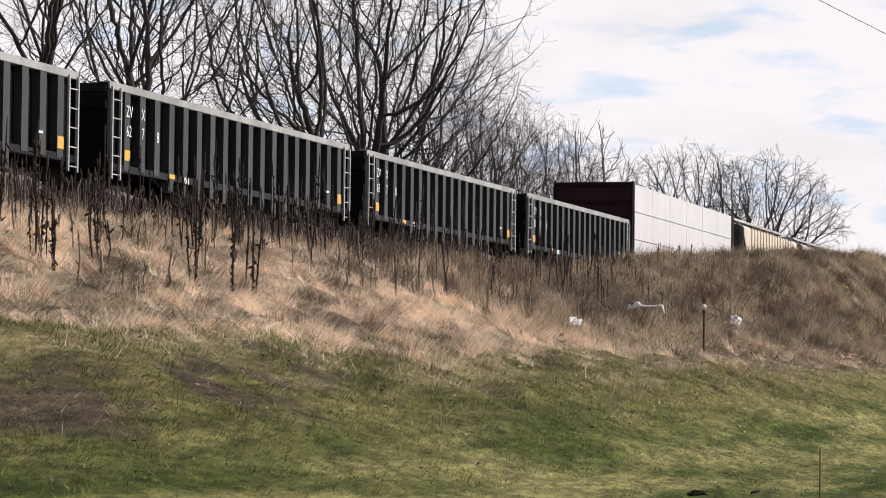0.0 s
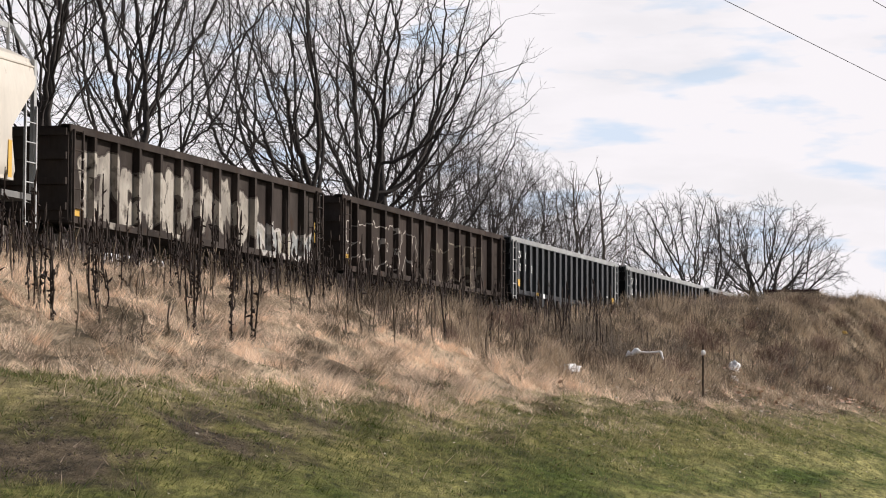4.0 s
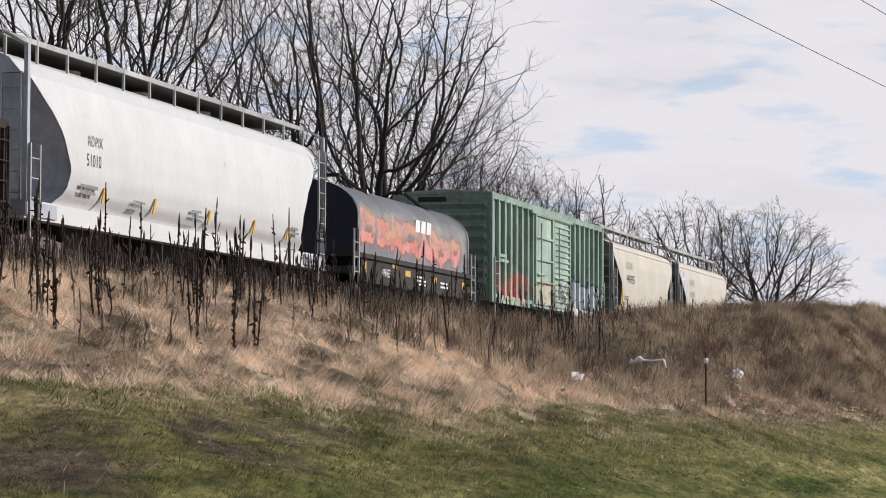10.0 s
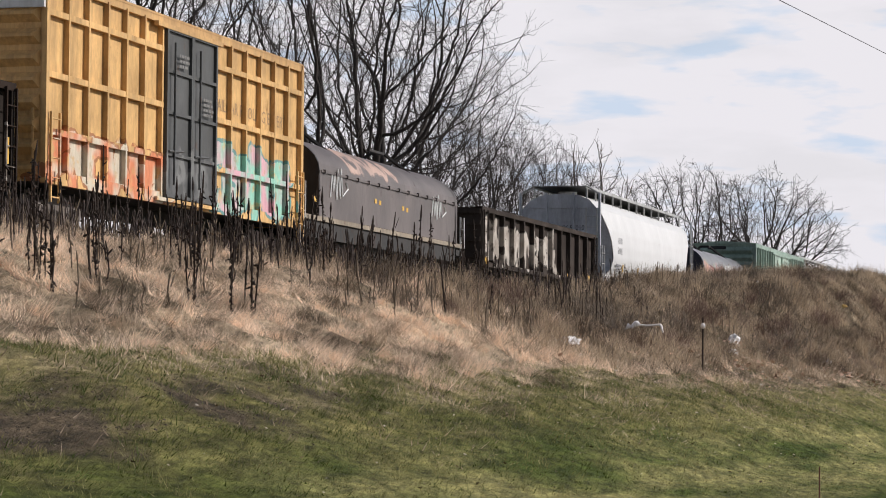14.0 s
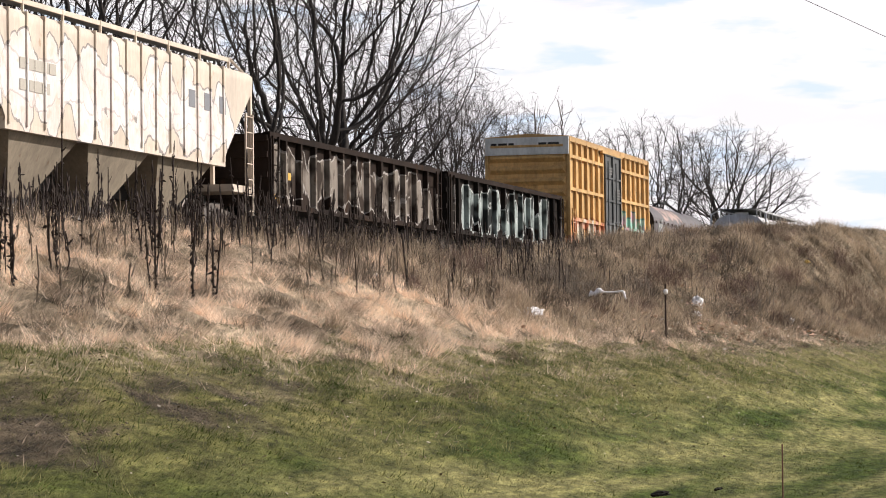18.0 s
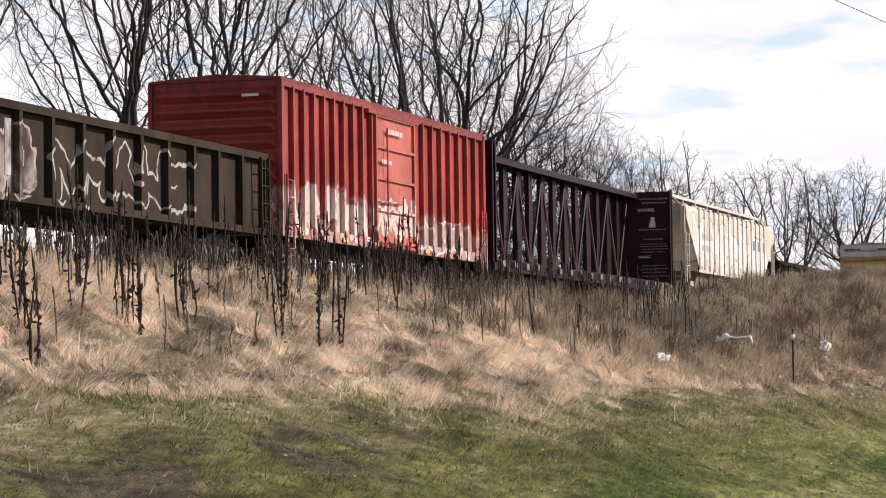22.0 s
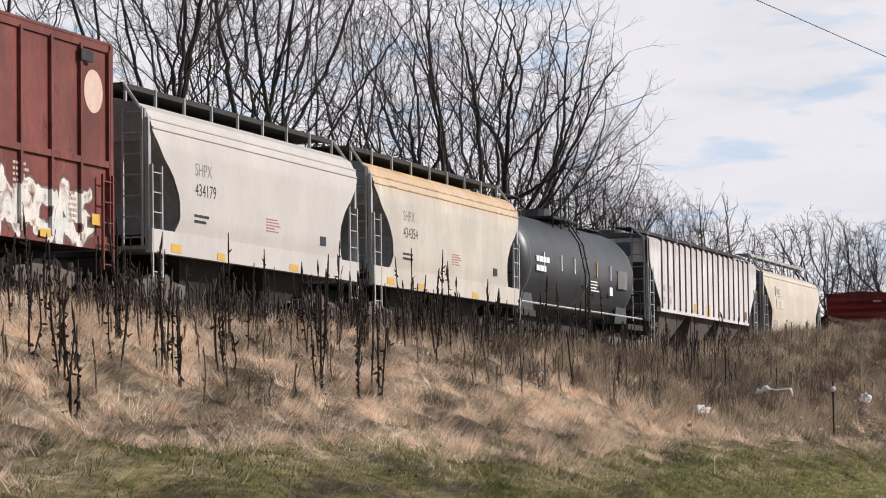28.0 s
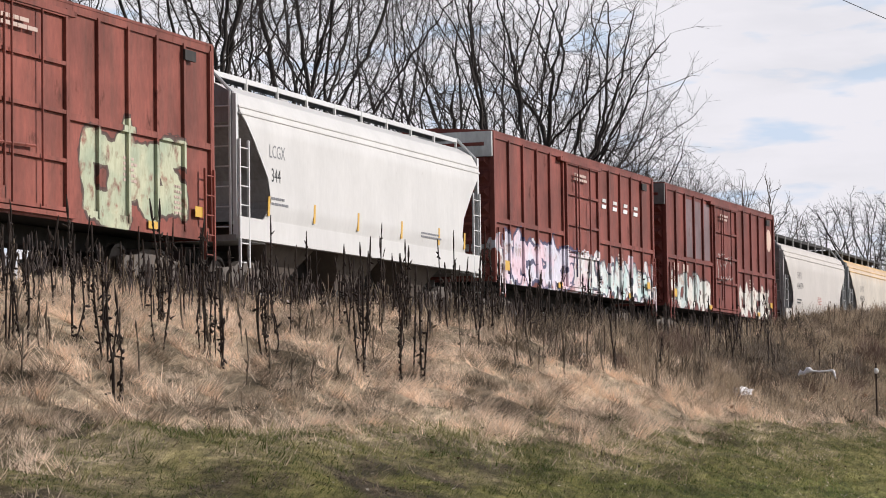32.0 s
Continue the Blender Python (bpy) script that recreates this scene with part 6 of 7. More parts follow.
    # cream ribbed hopper with graffiti
    car, h = covered_hopper("covered_hopper", "cream ribbed three-bay hopper with huge pale graffiti", -181.7, -164.7, P["ribbed_cream"], FLAT, CUT_RIB, P["ribbed_cream"], (1.05, 1.3), 3, 0.45, 3.95, P["ribbed_cream"], ribs=15, walk=4.44,
                            chute_material=P["chute_tan"], end_plate=P["ribbed_cream"], walk_material=P["ribbed_cream"])
    part("placard", Geo().box(-h - 0.03, -h - 0.01, -0.75, 0.75, 3.42, 3.82), pale_end, car, "pale number panel")
    lettering(car, "259615", -h - 0.035, 3.47, 0.2, black_paint, y=0.55, end=True)
    bars(car, -h + 2.8, 2.9, faint, 2, 1.6, 0.22, 0.2, y=-1.57, seed=41)
    for k in range(3):
        x = h - 4.6 + k * 1.05
        part("lettering", Geo().box(x, x + 0.42, -1.57, -1.562, 2.9, 3.3), grey, car, "faded grey block letter")

    centerbeam(-206.2, -183.85, loaded=False)
    # red boxcar
    stencil_pink = plain("worn_pink_stencil", (0.6, 0.4, 0.36), 0.6, 0.25, 9)
    car, h = boxcar("boxcar", "bright red ribbed boxcar with chalky graffiti along its foot", -222.85, -207.2, P["red"], P["red"], 4.4, 0.95, (9, 8), ((-1.55, 1.5, P["red_door"], False),), rib=0.1)
    yellow_marks(car, ((-6.9, 0.98, 0.35, 0.12), (-3.9, 0.96, 0.35, 0.12), (2.4, 0.96, 0.35, 0.12), (4.9, 0.96, 0.35, 0.12)))
    bars(car, -0.7, 3.75, stencil_pink, 1, 0.9, 0.12, y=-1.67, seed=51)
    bars(car, -1.2, 3.0, stencil_pink, 1, 0.8, 0.1, y=-1.67, seed=52)
    part("placard", Geo().box(-h - 0.185, -h - 0.165, -1.1, -0.7, 4.02, 4.08), white_paint, car)
    car, h = gondola("gondola", "dark gondola with white and yellow graffiti", -240.1, -223.8, P["rust_e"], P["rust_e"], 2.6, 0.94, 13, ladders=P["rust_e"])
    part("graffiti_patch", Geo().box(-h + 0.2, -h + 0.75, -1.465, -1.455, 1.1, 2.4), paint("flaking_yellow", (0.55, 0.36, 0.06), 0.6, 0.9, 0.4), car, "flaking yellow patch")
    for x, w in ((-h + 2.3, 0.85), (-h + 3.75, 0.65)):
        part("graffiti_patch", Geo().box(x, x + w, -1.467, -1.455, 1.35, 2.35), paint("white_panel_tag", (0.5, 0.44, 0.42), 0.6, 0.8, 0.4, (0.1, 0.07, 0.06)), car, "white block of spray paint")

    # tan two-bay hopper
    car, h = covered_hopper("covered_hopper", "tan two-bay covered hopper with white number panels", -253.0, -241.5, P["tan"], ROUND, CUT_SMALL, P["tan"], (1.05, 1.28), 2, 0.42, 3.86, P["chute_tan"], walk=4.57, rail_n=10, chute_material=P["chute_tan"],
                            end_plate=P["hop_grey"], roof_steps=(3.72,), ladder_material=galvanised)
    pale_brown = plain("pale_brown_stencil", (0.42, 0.36, 0.28), 0.6, 0.2, 12)
    off_white, worn_black = plain("off_white_panel_paint", (0.63, 0.57, 0.485), 0.6, 0.1, 6), plain("faded_black_lettering", (0.2, 0.18, 0.17), 0.6, 0.3, 12)
    part("placard", Geo().box(-h + 1.95, -h + 3.25, -1.604, -1.585, 3.02, 3.38), off_white, car, "off-white panel")
    part("placard", Geo().box(-h + 2.1, -h + 3.5, -1.614, -1.595, 2.54, 2.88), off_white, car, "off-white panel")
    lettering(car, "BLHX", -h + 2.08, 3.08, 0.34, worn_black, y=-1.609, wide=0.95)
    lettering(car, "170", -h + 2.42, 2.59, 0.34, worn_black, y=-1.619, wide=0.95)
    for zz, words in ((3.5, "BLHX"), (3.25, "170")):
        part("placard", Geo().box(-h - 0.03, -h - 0.015, 0.1, 0.95, zz - 0.04, zz + 0.18), white_paint, car)
        lettering(car, words, -h - 0.035, zz, 0.18, black_paint, y=0.85, end=True)
    bars(car, -h + 1.5, 1.98, pale_brown, 2, 0.8, 0.07, seed=61)
    bars(car, -h + 6.4, 1.95, pale_brown, 4, 0.5, 0.05, seed=62)
    bars(car, h - 3.2, 1.95, pale_brown, 2, 0.5, 0.05, seed=63)

    # soiled white ribbed hopper
    car, h = covered_hopper("covered_hopper", "soiled white ribbed three-bay hopper with dark roof edge", -271.15, -254.4, P["ribbed_white"], FLAT, CUT_STEEP, P["end_dark"], (1.05, 1.3), 3, 0.45, 3.95, P["end_dark"], ribs=17, walk=4.34, walk_material=dark_steel, rib_material=P["rib_dark"],
                            chute_material=P["chute_dark"], ladder_material=galvanised, dark_platform=True)
    part("placard", Geo().box(-h - 0.03, -h - 0.01, -0.95, -0.05, 3.4, 3.85), paint("blue_grey_panel", (0.1, 0.12, 0.15), 0.5, 0.1, 0.2), car, "dark blue-grey number panel")
    part("end_plate", Geo().box(-h, -h + 0.06, -1.5, 1.5, 3.2, 3.98), P["ribbed_white"], car)
    lettering(car, "AR", -h + 1.85, 2.35, 0.3, grey, y=-1.565)
    lettering(car, "PX", -h + 2.72, 2.35, 0.3, grey, y=-1.565)
    lettering(car, "20", -h + 1.85, 1.95, 0.3, grey, y=-1.565)
    lettering(car, "04", -h + 2.72, 1.95, 0.3, grey, y=-1.565)
    yellow_marks(car, ((-h + 1.74, 1.78, 0.09, 0.8), (-h + 6.2, 1.8, 0.35, 0.3), (-h + 8.2, 1.76, 0.5, 0.4), (h - 2.6, 1.8, 0.16, 0.5)), y=-1.562)
    yellow_marks(car, ((h - 2.35, 1.85, 0.4, 0.3),), P["end_dark"], y=-1.562)

    tank_car(-285.75, -271.7)

    for k, (a, b, number) in enumerate(((-297.6, -285.7, "434354"), (-310.2, -298.6, "434179"))):
        car, h = covered_hopper("covered_hopper", ("pale two-bay hopper with orange rust wash on its roof", "clean pale grey two-bay covered hopper")[k], a, b, P[("shell_rusty", "shell")[k]], SHELL, CUT_ROUND, P[("roof_rusty", "shell")[k]], (1.15, 1.3), 2, 0.45, 3.75,
                                P["end_grey"], walk=4.44, rail_n=9, rail_solid=True, walk_material=dark_steel, sill_plate=(1.17, 1.62), roof_steps=(3.56, 3.74), ladder_material=galvanised, chute_material=dark_steel, end_plate=P["end_grey"])
        faint = plain("stencil_grey", (0.22, 0.2, 0.19), 0.6, 0.15, 12)
        lettering(car, "SHPX", -h + 2.05, 2.8, 0.36, faint, y=-1.604, wide=1.0)
        lettering(car, number, -h + 2.05, 2.4, 0.36, black_paint, y=-1.604, wide=1.0)
        lettering(car, "SHPX", -h - 0.02, 3.62, 0.18, black_paint, y=0.2, end=True)
        lettering(car, number, -h - 0.02, 3.4, 0.18, black_paint, y=0.2, end=True)
        bars(car, -h + 2.0, 1.98, black_paint, 2, 0.8, 0.05, 0.06, seed=71 + k)
        bars(car, -h + 5.8, 2.2, red_paint, 5, 0.7, 0.022, 0.04, seed=73 + k)
        part("placard", Geo().box(h - 2.6, h - 2.25, -1.61, -1.6, 1.85, 2.05), black_paint, car)
        yellow_marks(car, ((-h + 0.9, 1.22, 0.5, 0.16), (-h + 3.2, 1.2, 0.4, 0.14), (h - 4.4, 1.2, 0.5, 0.14)), y=-1.578)

    # three tall brown-red boxcars and a white hopper
    for k, (a, b, m) in enumerate(((-327.5, -312.0, "maroon_box"), (-344.75, -329.1, "maroon_box2"), (-378.2, -362.4, "maroon_box3"))):
        words = ("dark brown-red beam-sided boxcar with white graffiti", "brown-red boxcar with long colourful graffiti along its foot", "brick-red boxcar with pale green bubble graffiti")[k]
        car, h = boxcar("boxcar", words, a, b, P[m], P[m], 4.86, 1.1, (5, 5), ((-1.6, 1.6, P[m], False),), beams=(2.65,) if k < 2 else (2.9,), end_top=(P["hop_grey"], pale_end, None)[k], rib=0.09, recess=0.07)
        if k == 0:
            for i in range(3):
                x = -h + 2.5 + i * 1.18
                part("faded_panel", Geo().box(x + 0.1, x + 1.0, -1.535, -1.528, 2.75, 4.6), paint("grey_blue_overpaint", (0.17, 0.11, 0.115), 0.5, 0.2, 0.2, patches=0.3), car, "grey-blue overpainted panel")
        stencil = plain("faded_stencil", (0.5, 0.38, 0.32), 0.6, 0.25, 9)
        part("placard", Geo().box(h - 1.35, h - 0.85, -1.63, -1.58, 4.45, 4.65), dark_steel, car)
        if k < 2:
            for i in range(4):
                x = (h - 5.6 + i * 1.15) if k else (-h + 0.9 + i * 0.5 + (0.25 if i > 1 else 0))
                if k:
                    part("lettering", Geo().plate([(x + 0.07, 3.8), (x + 0.47, 3.8), (x + 0.5, 3.9), (x + 0.1, 3.9)], -1.552, -1.535), pale_end, car, "white italic bar")
                part("lettering", Geo().plate([(x, 3.62), (x + 0.44, 3.62), (x + 0.48, 3.73), (x + 0.04, 3.73)] if k else [(x, 2.24), (x + 0.19, 2.24), (x + 0.19, 2.48), (x, 2.48)], -1.552, -1.535), white_paint if k else stencil, car, "white block letter")
        if k == 0:
            part("sprayed_disc", Geo().lathe((h - 0.66, -1.537, 3.95), [(0.0, 0.0), (0.4, 0.0), (0.4, 0.004), (0.0, 0.004)], 18), plain("peach_paint", (0.6, 0.44, 0.35), 0.6, 0.2, 6), car, "pale sprayed disc")
        bars(car, h - 3.9, 2.35, stencil, 5, 0.55, 0.05, y=-1.536, seed=81 + k)
        bars(car, h - 1.7, 2.0, stencil, 6, 0.35, 0.05, y=-1.536, seed=84 + k)
        bars(car, -0.9, 4.3, stencil, 2, 1.2, 0.07, y=-1.67, seed=87 + k)
        for i, digits in enumerate((("728", "866"), ("729", "119"), ())[k]):
            lettering(car, digits, -h + 0.72 + 1.15 * i, 1.82, 0.34, stencil, y=-1.54, wide=0.9)
        for x in (-0.55, 0.55):
            part("lock_rod", Geo().tube((x, -1.69, 1.25), (x, -1.69, 4.6), 0.022, 6), P[m], car)
        yellow_marks(car, ((-h + 0.7, 1.4, 0.4, 0.25), (-2.4, 1.15, 0.4, 0.14), (h - 3.0, 1.15, 0.4, 0.14), (h - 0.9, 1.5, 0.35, 0.2)), y=-1.605)

    car, h = covered_hopper("covered_hopper", "long clean white covered hopper with dark numbers", -361.1, -345.8, P["bright"], [(1.56, 1.66), (1.6, 1.9), (1.6, 3.55), (1.5, 3.95), (1.38, 4.15), (1.0, 4.36), (0.5, 4.46), (0.0, 4.48)],
                            [(1.66, 1.25), (2.0, 1.6), (2.5, 1.45), (3.2, 0.75), (3.7, 0.15), (4.5, 0.1)], P["bright"], (1.1, 1.3), 3, 0.5, 4.1, P["end_grey"], walk=4.6, rail_n=10, walk_material=P["white"], sill_plate=(1.22, 1.66),
                            roof_steps=(3.72, 3.86), ladder_material=P["white"], chute_material=P["chute_dark"], end_plate=P["end_grey"])
    lettering(car, "LCGX", -h + 1.5, 2.95, 0.38, grey, y=-1.604)
    lettering(car, "344", -h + 1.6, 2.46, 0.4, black_paint, y=-1.604)
    lettering(car, "LCGX", -h - 0.02, 3.72, 0.2, black_paint, y=0.5, end=True)
    lettering(car, "344", -h - 0.02, 3.48, 0.2, black_paint, y=0.4, end=True)
    bars(car, -h + 1.6, 2.1, grey, 2, 0.9, 0.05, 0.06, seed=95)
    bars(car, h - 4.6, 1.95, grey, 2, 1.5, 0.04, 0.04, seed=96)
    for x in (-h + 1.4, -h + 3.9, -h + 6.5, -h + 9.3, h - 3.4, h - 1.5):
        part("reflector", Geo().plate([(x, 1.75), (x + 0.1, 1.75), (x + 0.14, 2.15), (x + 0.04, 2.15)], -1.606, -1.59), yellow_paint, car)


def centerbeam(a, b, loaded):
    """A long flat car with a truss down its middle and a solid bulkhead at each end."""
    label = "maroon centerbeam flatcar stacked with white-wrapped lumber" if loaded else "empty dark maroon centerbeam flatcar with open truss"
    car, n = car_root("centerbeam_flatcar", label, a, b, "flatcar", "flatcars of the train")
    h, m = n / 2, P["maroon"]
    part("deck", Geo().box(-h, h, -1.5, 1.5, 0.95, 1.12), m, car)
    part("side_sill", Geo().box(-h, h, -1.55, -1.42, 0.78, 1.06), m, car)
    part("side_sill", Geo().box(-h, h, 1.42, 1.55, 0.78, 1.06), m, car)
    for s in (-1, 1):
        x0, x1 = sorted((s * h, s * (h - 0.2)))
        head = part("bulkhead", Geo().box(x0, x1, -1.55, 1.55, 1.06, 4.36), P["bulkhead"], car)
        for z in (1.5, 2.2, 2.9, 3.6, 4.25):
            xx = sorted((s * (h - 0.02), s * (h + 0.08)))
            part("bulkhead_rib", Geo().box(*xx, -1.5, 1.5, z - 0.06, z + 0.06), m, head)
        for y in (-1.55, 1.47):
            xx = sorted((s * (h - 0.3), s * (h + 0.09)))
            part("bulkhead_post", Geo().box(*xx, y, y + 0.08, 1.0, 4.38), m, head)
    part("top_chord", Geo().prism([(-0.38, 4.12), (-0.38, 4.26), (-0.2, 4.36), (0.2, 4.36), (0.38, 4.26), (0.38, 4.12)], -h + 0.2, h - 0.2), m, car)
    if loaded:
        cols, rows = 6, 3
        for i in range(cols):
            x0 = -h + 0.28 + (n - 0.56) * i / cols
            x1 = -h + 0.28 + (n - 0.56) * (i + 1) / cols - 0.04
            for j in range(rows):
                z0 = 1.14 + j * 1.06
                for y0, y1 in ((-1.5, -0.42), (0.42, 1.5)):
                    part("wrapped_lumber", Geo().box(x0, x1, y0, y1, z0, z0 + 1.03), P["lumber"], car, "white plastic wrapping over lumber")
    else:
        k = 15
        for i in range(k):
            x0 = -h + 0.6 + (n - 1.2) * i / k
            part("web_plate", Geo().plate([(x0 + 0.13, 1.12), (x0 + 0.62, 1.12), (x0 + 0.4 + 0.2 * (i % 2), 4.12), (x0 + 0.13, 4.12)], -0.02, 0.02), m, car)
        for i in range(k + 1):
            x = -h + 0.6 + (n - 1.2) * i / k
            part("truss_post", Geo().box(x - 0.13, x + 0.13, -0.07, 0.07, 1.1, 4.14), m, car)
        for i in range(k):
            x0 = -h + 0.6 + (n - 1.2) * i / k
            x1 = x0 + (n - 1.2) / k
            for y in (-0.05,):
                if i % 2:
                    part("truss_brace", Geo().tube((x0, y, 4.1), (x1, y, 1.15), 0.035, 6), P["brace"], car)
                else:
                    part("truss_brace", Geo().tube((x0, y, 1.15), (x1, y, 4.1), 0.05, 6), m, car)
        for i in range(18):
            x = -h + 0.7 + (n - 1.4) * i / 17
            part("strap_winch", Geo().box(x - 0.14, x + 0.14, -1.63, -1.5, 0.9, 1.06), P["hop_grey"], car)
        # warning board painted on the rear side of the leading bulkhead, as seen along the deck
        x = h - 0.205
        rows = (("WARNING", 3.66, 0.17), ("WARNING", 2.02, 0.13))
        for words, z, size in rows:
            lettering(car, words, x, z, size, white_paint, y=-0.35, end=True, wide=0.75)
        worn_white = plain("worn_white_writing", (0.24, 0.2, 0.21), 0.6, 0.3, 9)
        g = Geo()
        rnd = random.Random(4)
        for z, w, hh in ((4.08, 1.0, 0.09), (3.94, 0.8, 0.09), (3.0, 1.0, 0.07), (2.66, 0.7, 0.08), (2.5, 0.9, 0.05), (2.42, 0.95, 0.05), (2.32, 0.85, 0.05), (2.22, 0.9, 0.05), (1.74, 0.8, 0.05), (1.62, 0.9, 0.05), (1.5, 0.8, 0.05), (1.36, 0.85, 0.06)):
            y = -0.9 + w / 2
            while y > -0.9 - w / 2:
                d = rnd.uniform(0.06, 0.18)
                g.box(x - 0.006, x, y - d, y, z, z + 0.62 * hh)
                y -= d + 0.03
        tagged(part("warning_writing", g, worn_white, car, "rows of small white writing"), kind="stuff")
        part("warning_picture", Geo().plate([(-0.15, 0), (0.1, 0), (0.06, 0.36), (-0.06, 0.36)], 0, 0.006).mesh("warning_picture", white_paint), None, car).matrix_basis = pose(x - 0.008, -0.9, 3.1, 0, 0, -90)
    running_gear(car, n, 1.9, 0.6, 0.98, m)
    return car


def coil_car(a, b, kind):
    """A coil car under a rounded steel hood."""
    label = ("coil car with silver-grey hood and orange graffiti", "coil car with brown-grey rounded hood")[kind]
    car, n = car_root("coil_car", label, a, b, "coil car", "coil cars of the train")
    h = n / 2
    inset, base, top = ((0.6, 1.62, 3.56), (0.7, 1.42, 3.5))[kind]
    m = (P["hood"], P["hood_dark"])[kind]
    dark = (P["navy"], dark_steel)[kind]
    half = 1.5
    arc = [(-half, base), (-half, top - 0.95)]
    arc += [(-half * math.cos(radians(d)) if d < 90 else half * -math.cos(radians(d)), top - 0.95 + 0.95 * math.sin(radians(d))) for d in range(12, 180, 12)]
    arc += [(half, top - 0.95), (half, base)]
    hood = part("hood", Geo().loft([[(x, y, z) for y, z in arc] for x in (-h + inset + (1.1 if kind else 0.0), h - inset)], closed=False), m, car, smooth=False)
    for p in hood.data.polygons:
        p.use_smooth = abs(p.normal.y) < 0.98
    for s in (-1, 1):
        back = 1.1 if kind and s < 0 else 0.0
        x = s * (h - inset - 0.02 - back)
        part("hood_end", Geo().add([(x, y, z) for y, z in arc], [tuple(range(len(arc)))]), dark, hood)
        xx = sorted((s * (h - inset - back), s * (h - inset - back - 0.12)))
        rim = [(y * 1.015, base + (z - base) * 1.01) for y, z in arc]
        part("hood_rim", Geo().loft([[(q, y, z) for y, z in rim] for q in xx], closed=False), m, hood)
    for x in (-h * 0.48, h * 0.5):
        g = Geo().tube((x, -1.0, top - 0.3), (x, -0.2, top + 0.32), 0.055, 5).tube((x, -0.2, top + 0.32), (x, 0.2, top + 0.32), 0.055, 5).tube((x, 0.2, top + 0.32), (x, 1.0, top - 0.3), 0.055, 5)
        g.tube((x - (1.5 if kind else 0.25), -0.2, top + 0.3), (x + 0.25, -0.2, top + 0.3), 0.055, 5)
        g.tube((x - 0.12, -1.36, top - 0.62), (x - 0.05, -0.9, top - 0.2), 0.025, 5).tube((x + 0.12, -1.36, top - 0.62), (x + 0.05, -0.9, top - 0.2), 0.025, 5)
        part("lifting_bracket", g, dark_steel, hood)
    if kind:
        part("hood_seam", Geo().box(-h + inset + 1.2, h - inset - 0.1, -1.54, -1.5, top - 0.98, top - 0.93), m, hood)
        for i in range(14):
            x = -h + inset + 1.5 + (n - 2 * inset - 1.9) * i / 13
            part("seam_clip", Geo().box(x - 0.06, x + 0.06, -1.57, -1.5, top - 1.0, top - 0.9), m, hood)
        for x0 in (-h + 2.7, h - 3.4):
            g, rnd = Geo(), random.Random(int(x0 * 10))
            pts = [(x0 + 0.13 * i + rnd.uniform(-0.03, 0.03), -1.515, 2.0 + (0.62 if i % 2 else 0.0) + rnd.uniform(-0.12, 0.12)) for i in range(9)] + [(x0 + 1.5, -1.515, 2.25), (x0 + 1.3, -1.515, 2.4)]
            for p, q in zip(pts, pts[1:]):
                g.tube(p, q, 0.02, 4)
            tagged(part("sprayed_scrawl", g, white_paint, hood), "white sprayed scrawl", kind="stuff")
        yellow_marks(car, ((-1.2, 2.05, 0.18, 0.12), (-0.8, 2.03, 0.18, 0.12), (1.4, 2.02, 0.18, 0.12), (1.8, 2.0, 0.18, 0.12), (-h + 1.3, 1.75, 0.3, 0.14)), y=-1.505)
    else:
        for i, x in enumerate((-0.15, 0.42, 0.98)):
            part("lettering", Geo().plate([(x, 2.5), (x + 0.44, 2.5), (x + 0.5, 2.84), (x + 0.06, 2.84)], -1.51, -1.42), white_paint, hood, "white block letter")
    # the brown-grey car's ledge takes a lighter tan to paint in its sunlit edge
    part("deck_beam", Geo().box(-h + 0.1, h - 0.1, -1.58, 1.58, base - 0.14, base - 0.02), (dark_steel, P["chute_tan"])[kind], car)
    part("trough_side", Geo().box(-h + 0.9, h - 0.9, -1.52, -1.46, 0.85, base - 0.12), dark_steel, car)
    part("trough_side", Geo().box(-h + 0.9, h - 0.9, 1.46, 1.52, 0.85, base - 0.12), dark_steel, car)
    part("trough", Geo().plate([(-h + 0.6, base - 0.1), (h - 0.6, base - 0.1), (h - 2.6, 0.62), (-h + 2.6, 0.62)], -1.3, 1.3), dark_steel, car)
    part("end_platform", Geo().box(-h, -h + 0.9, -1.55, 1.55, 1.05, 1.22), dark_steel, car)
    part("end_platform", Geo().box(h - 0.9, h, -1.55, 1.55, 1.05, 1.22), dark_steel, car)
    for x in (-h + 0.1, h - 0.5):
        ladder(car, x, 0.6, 2.2, galvanised, y=-1.54, width=0.4)
    if not kind:
        lettering(car, "499453", -h + 2.7, 1.08, 0.32, white_paint, y=-1.535)
        yellow_marks(car, ((-h + 1.0, 1.1, 0.3, 0.3), (-1.2, 1.2, 0.5, 0.16), (1.6, 1.16, 0.4, 0.16), (h - 1.4, 1.05, 0.35, 0.28), (-h + 3.7, 1.36, 0.4, 0.1)), y=-1.53)
        bars(car, 0.0, 1.22, white_paint, 3, 0.9, 0.05, y=-1.53, seed=13)
        bars(car, 2.4, 1.16, white_paint, 2, 0.7, 0.06, y=-1.53, seed=14)
    running_gear(car, n, 1.6)
    return car


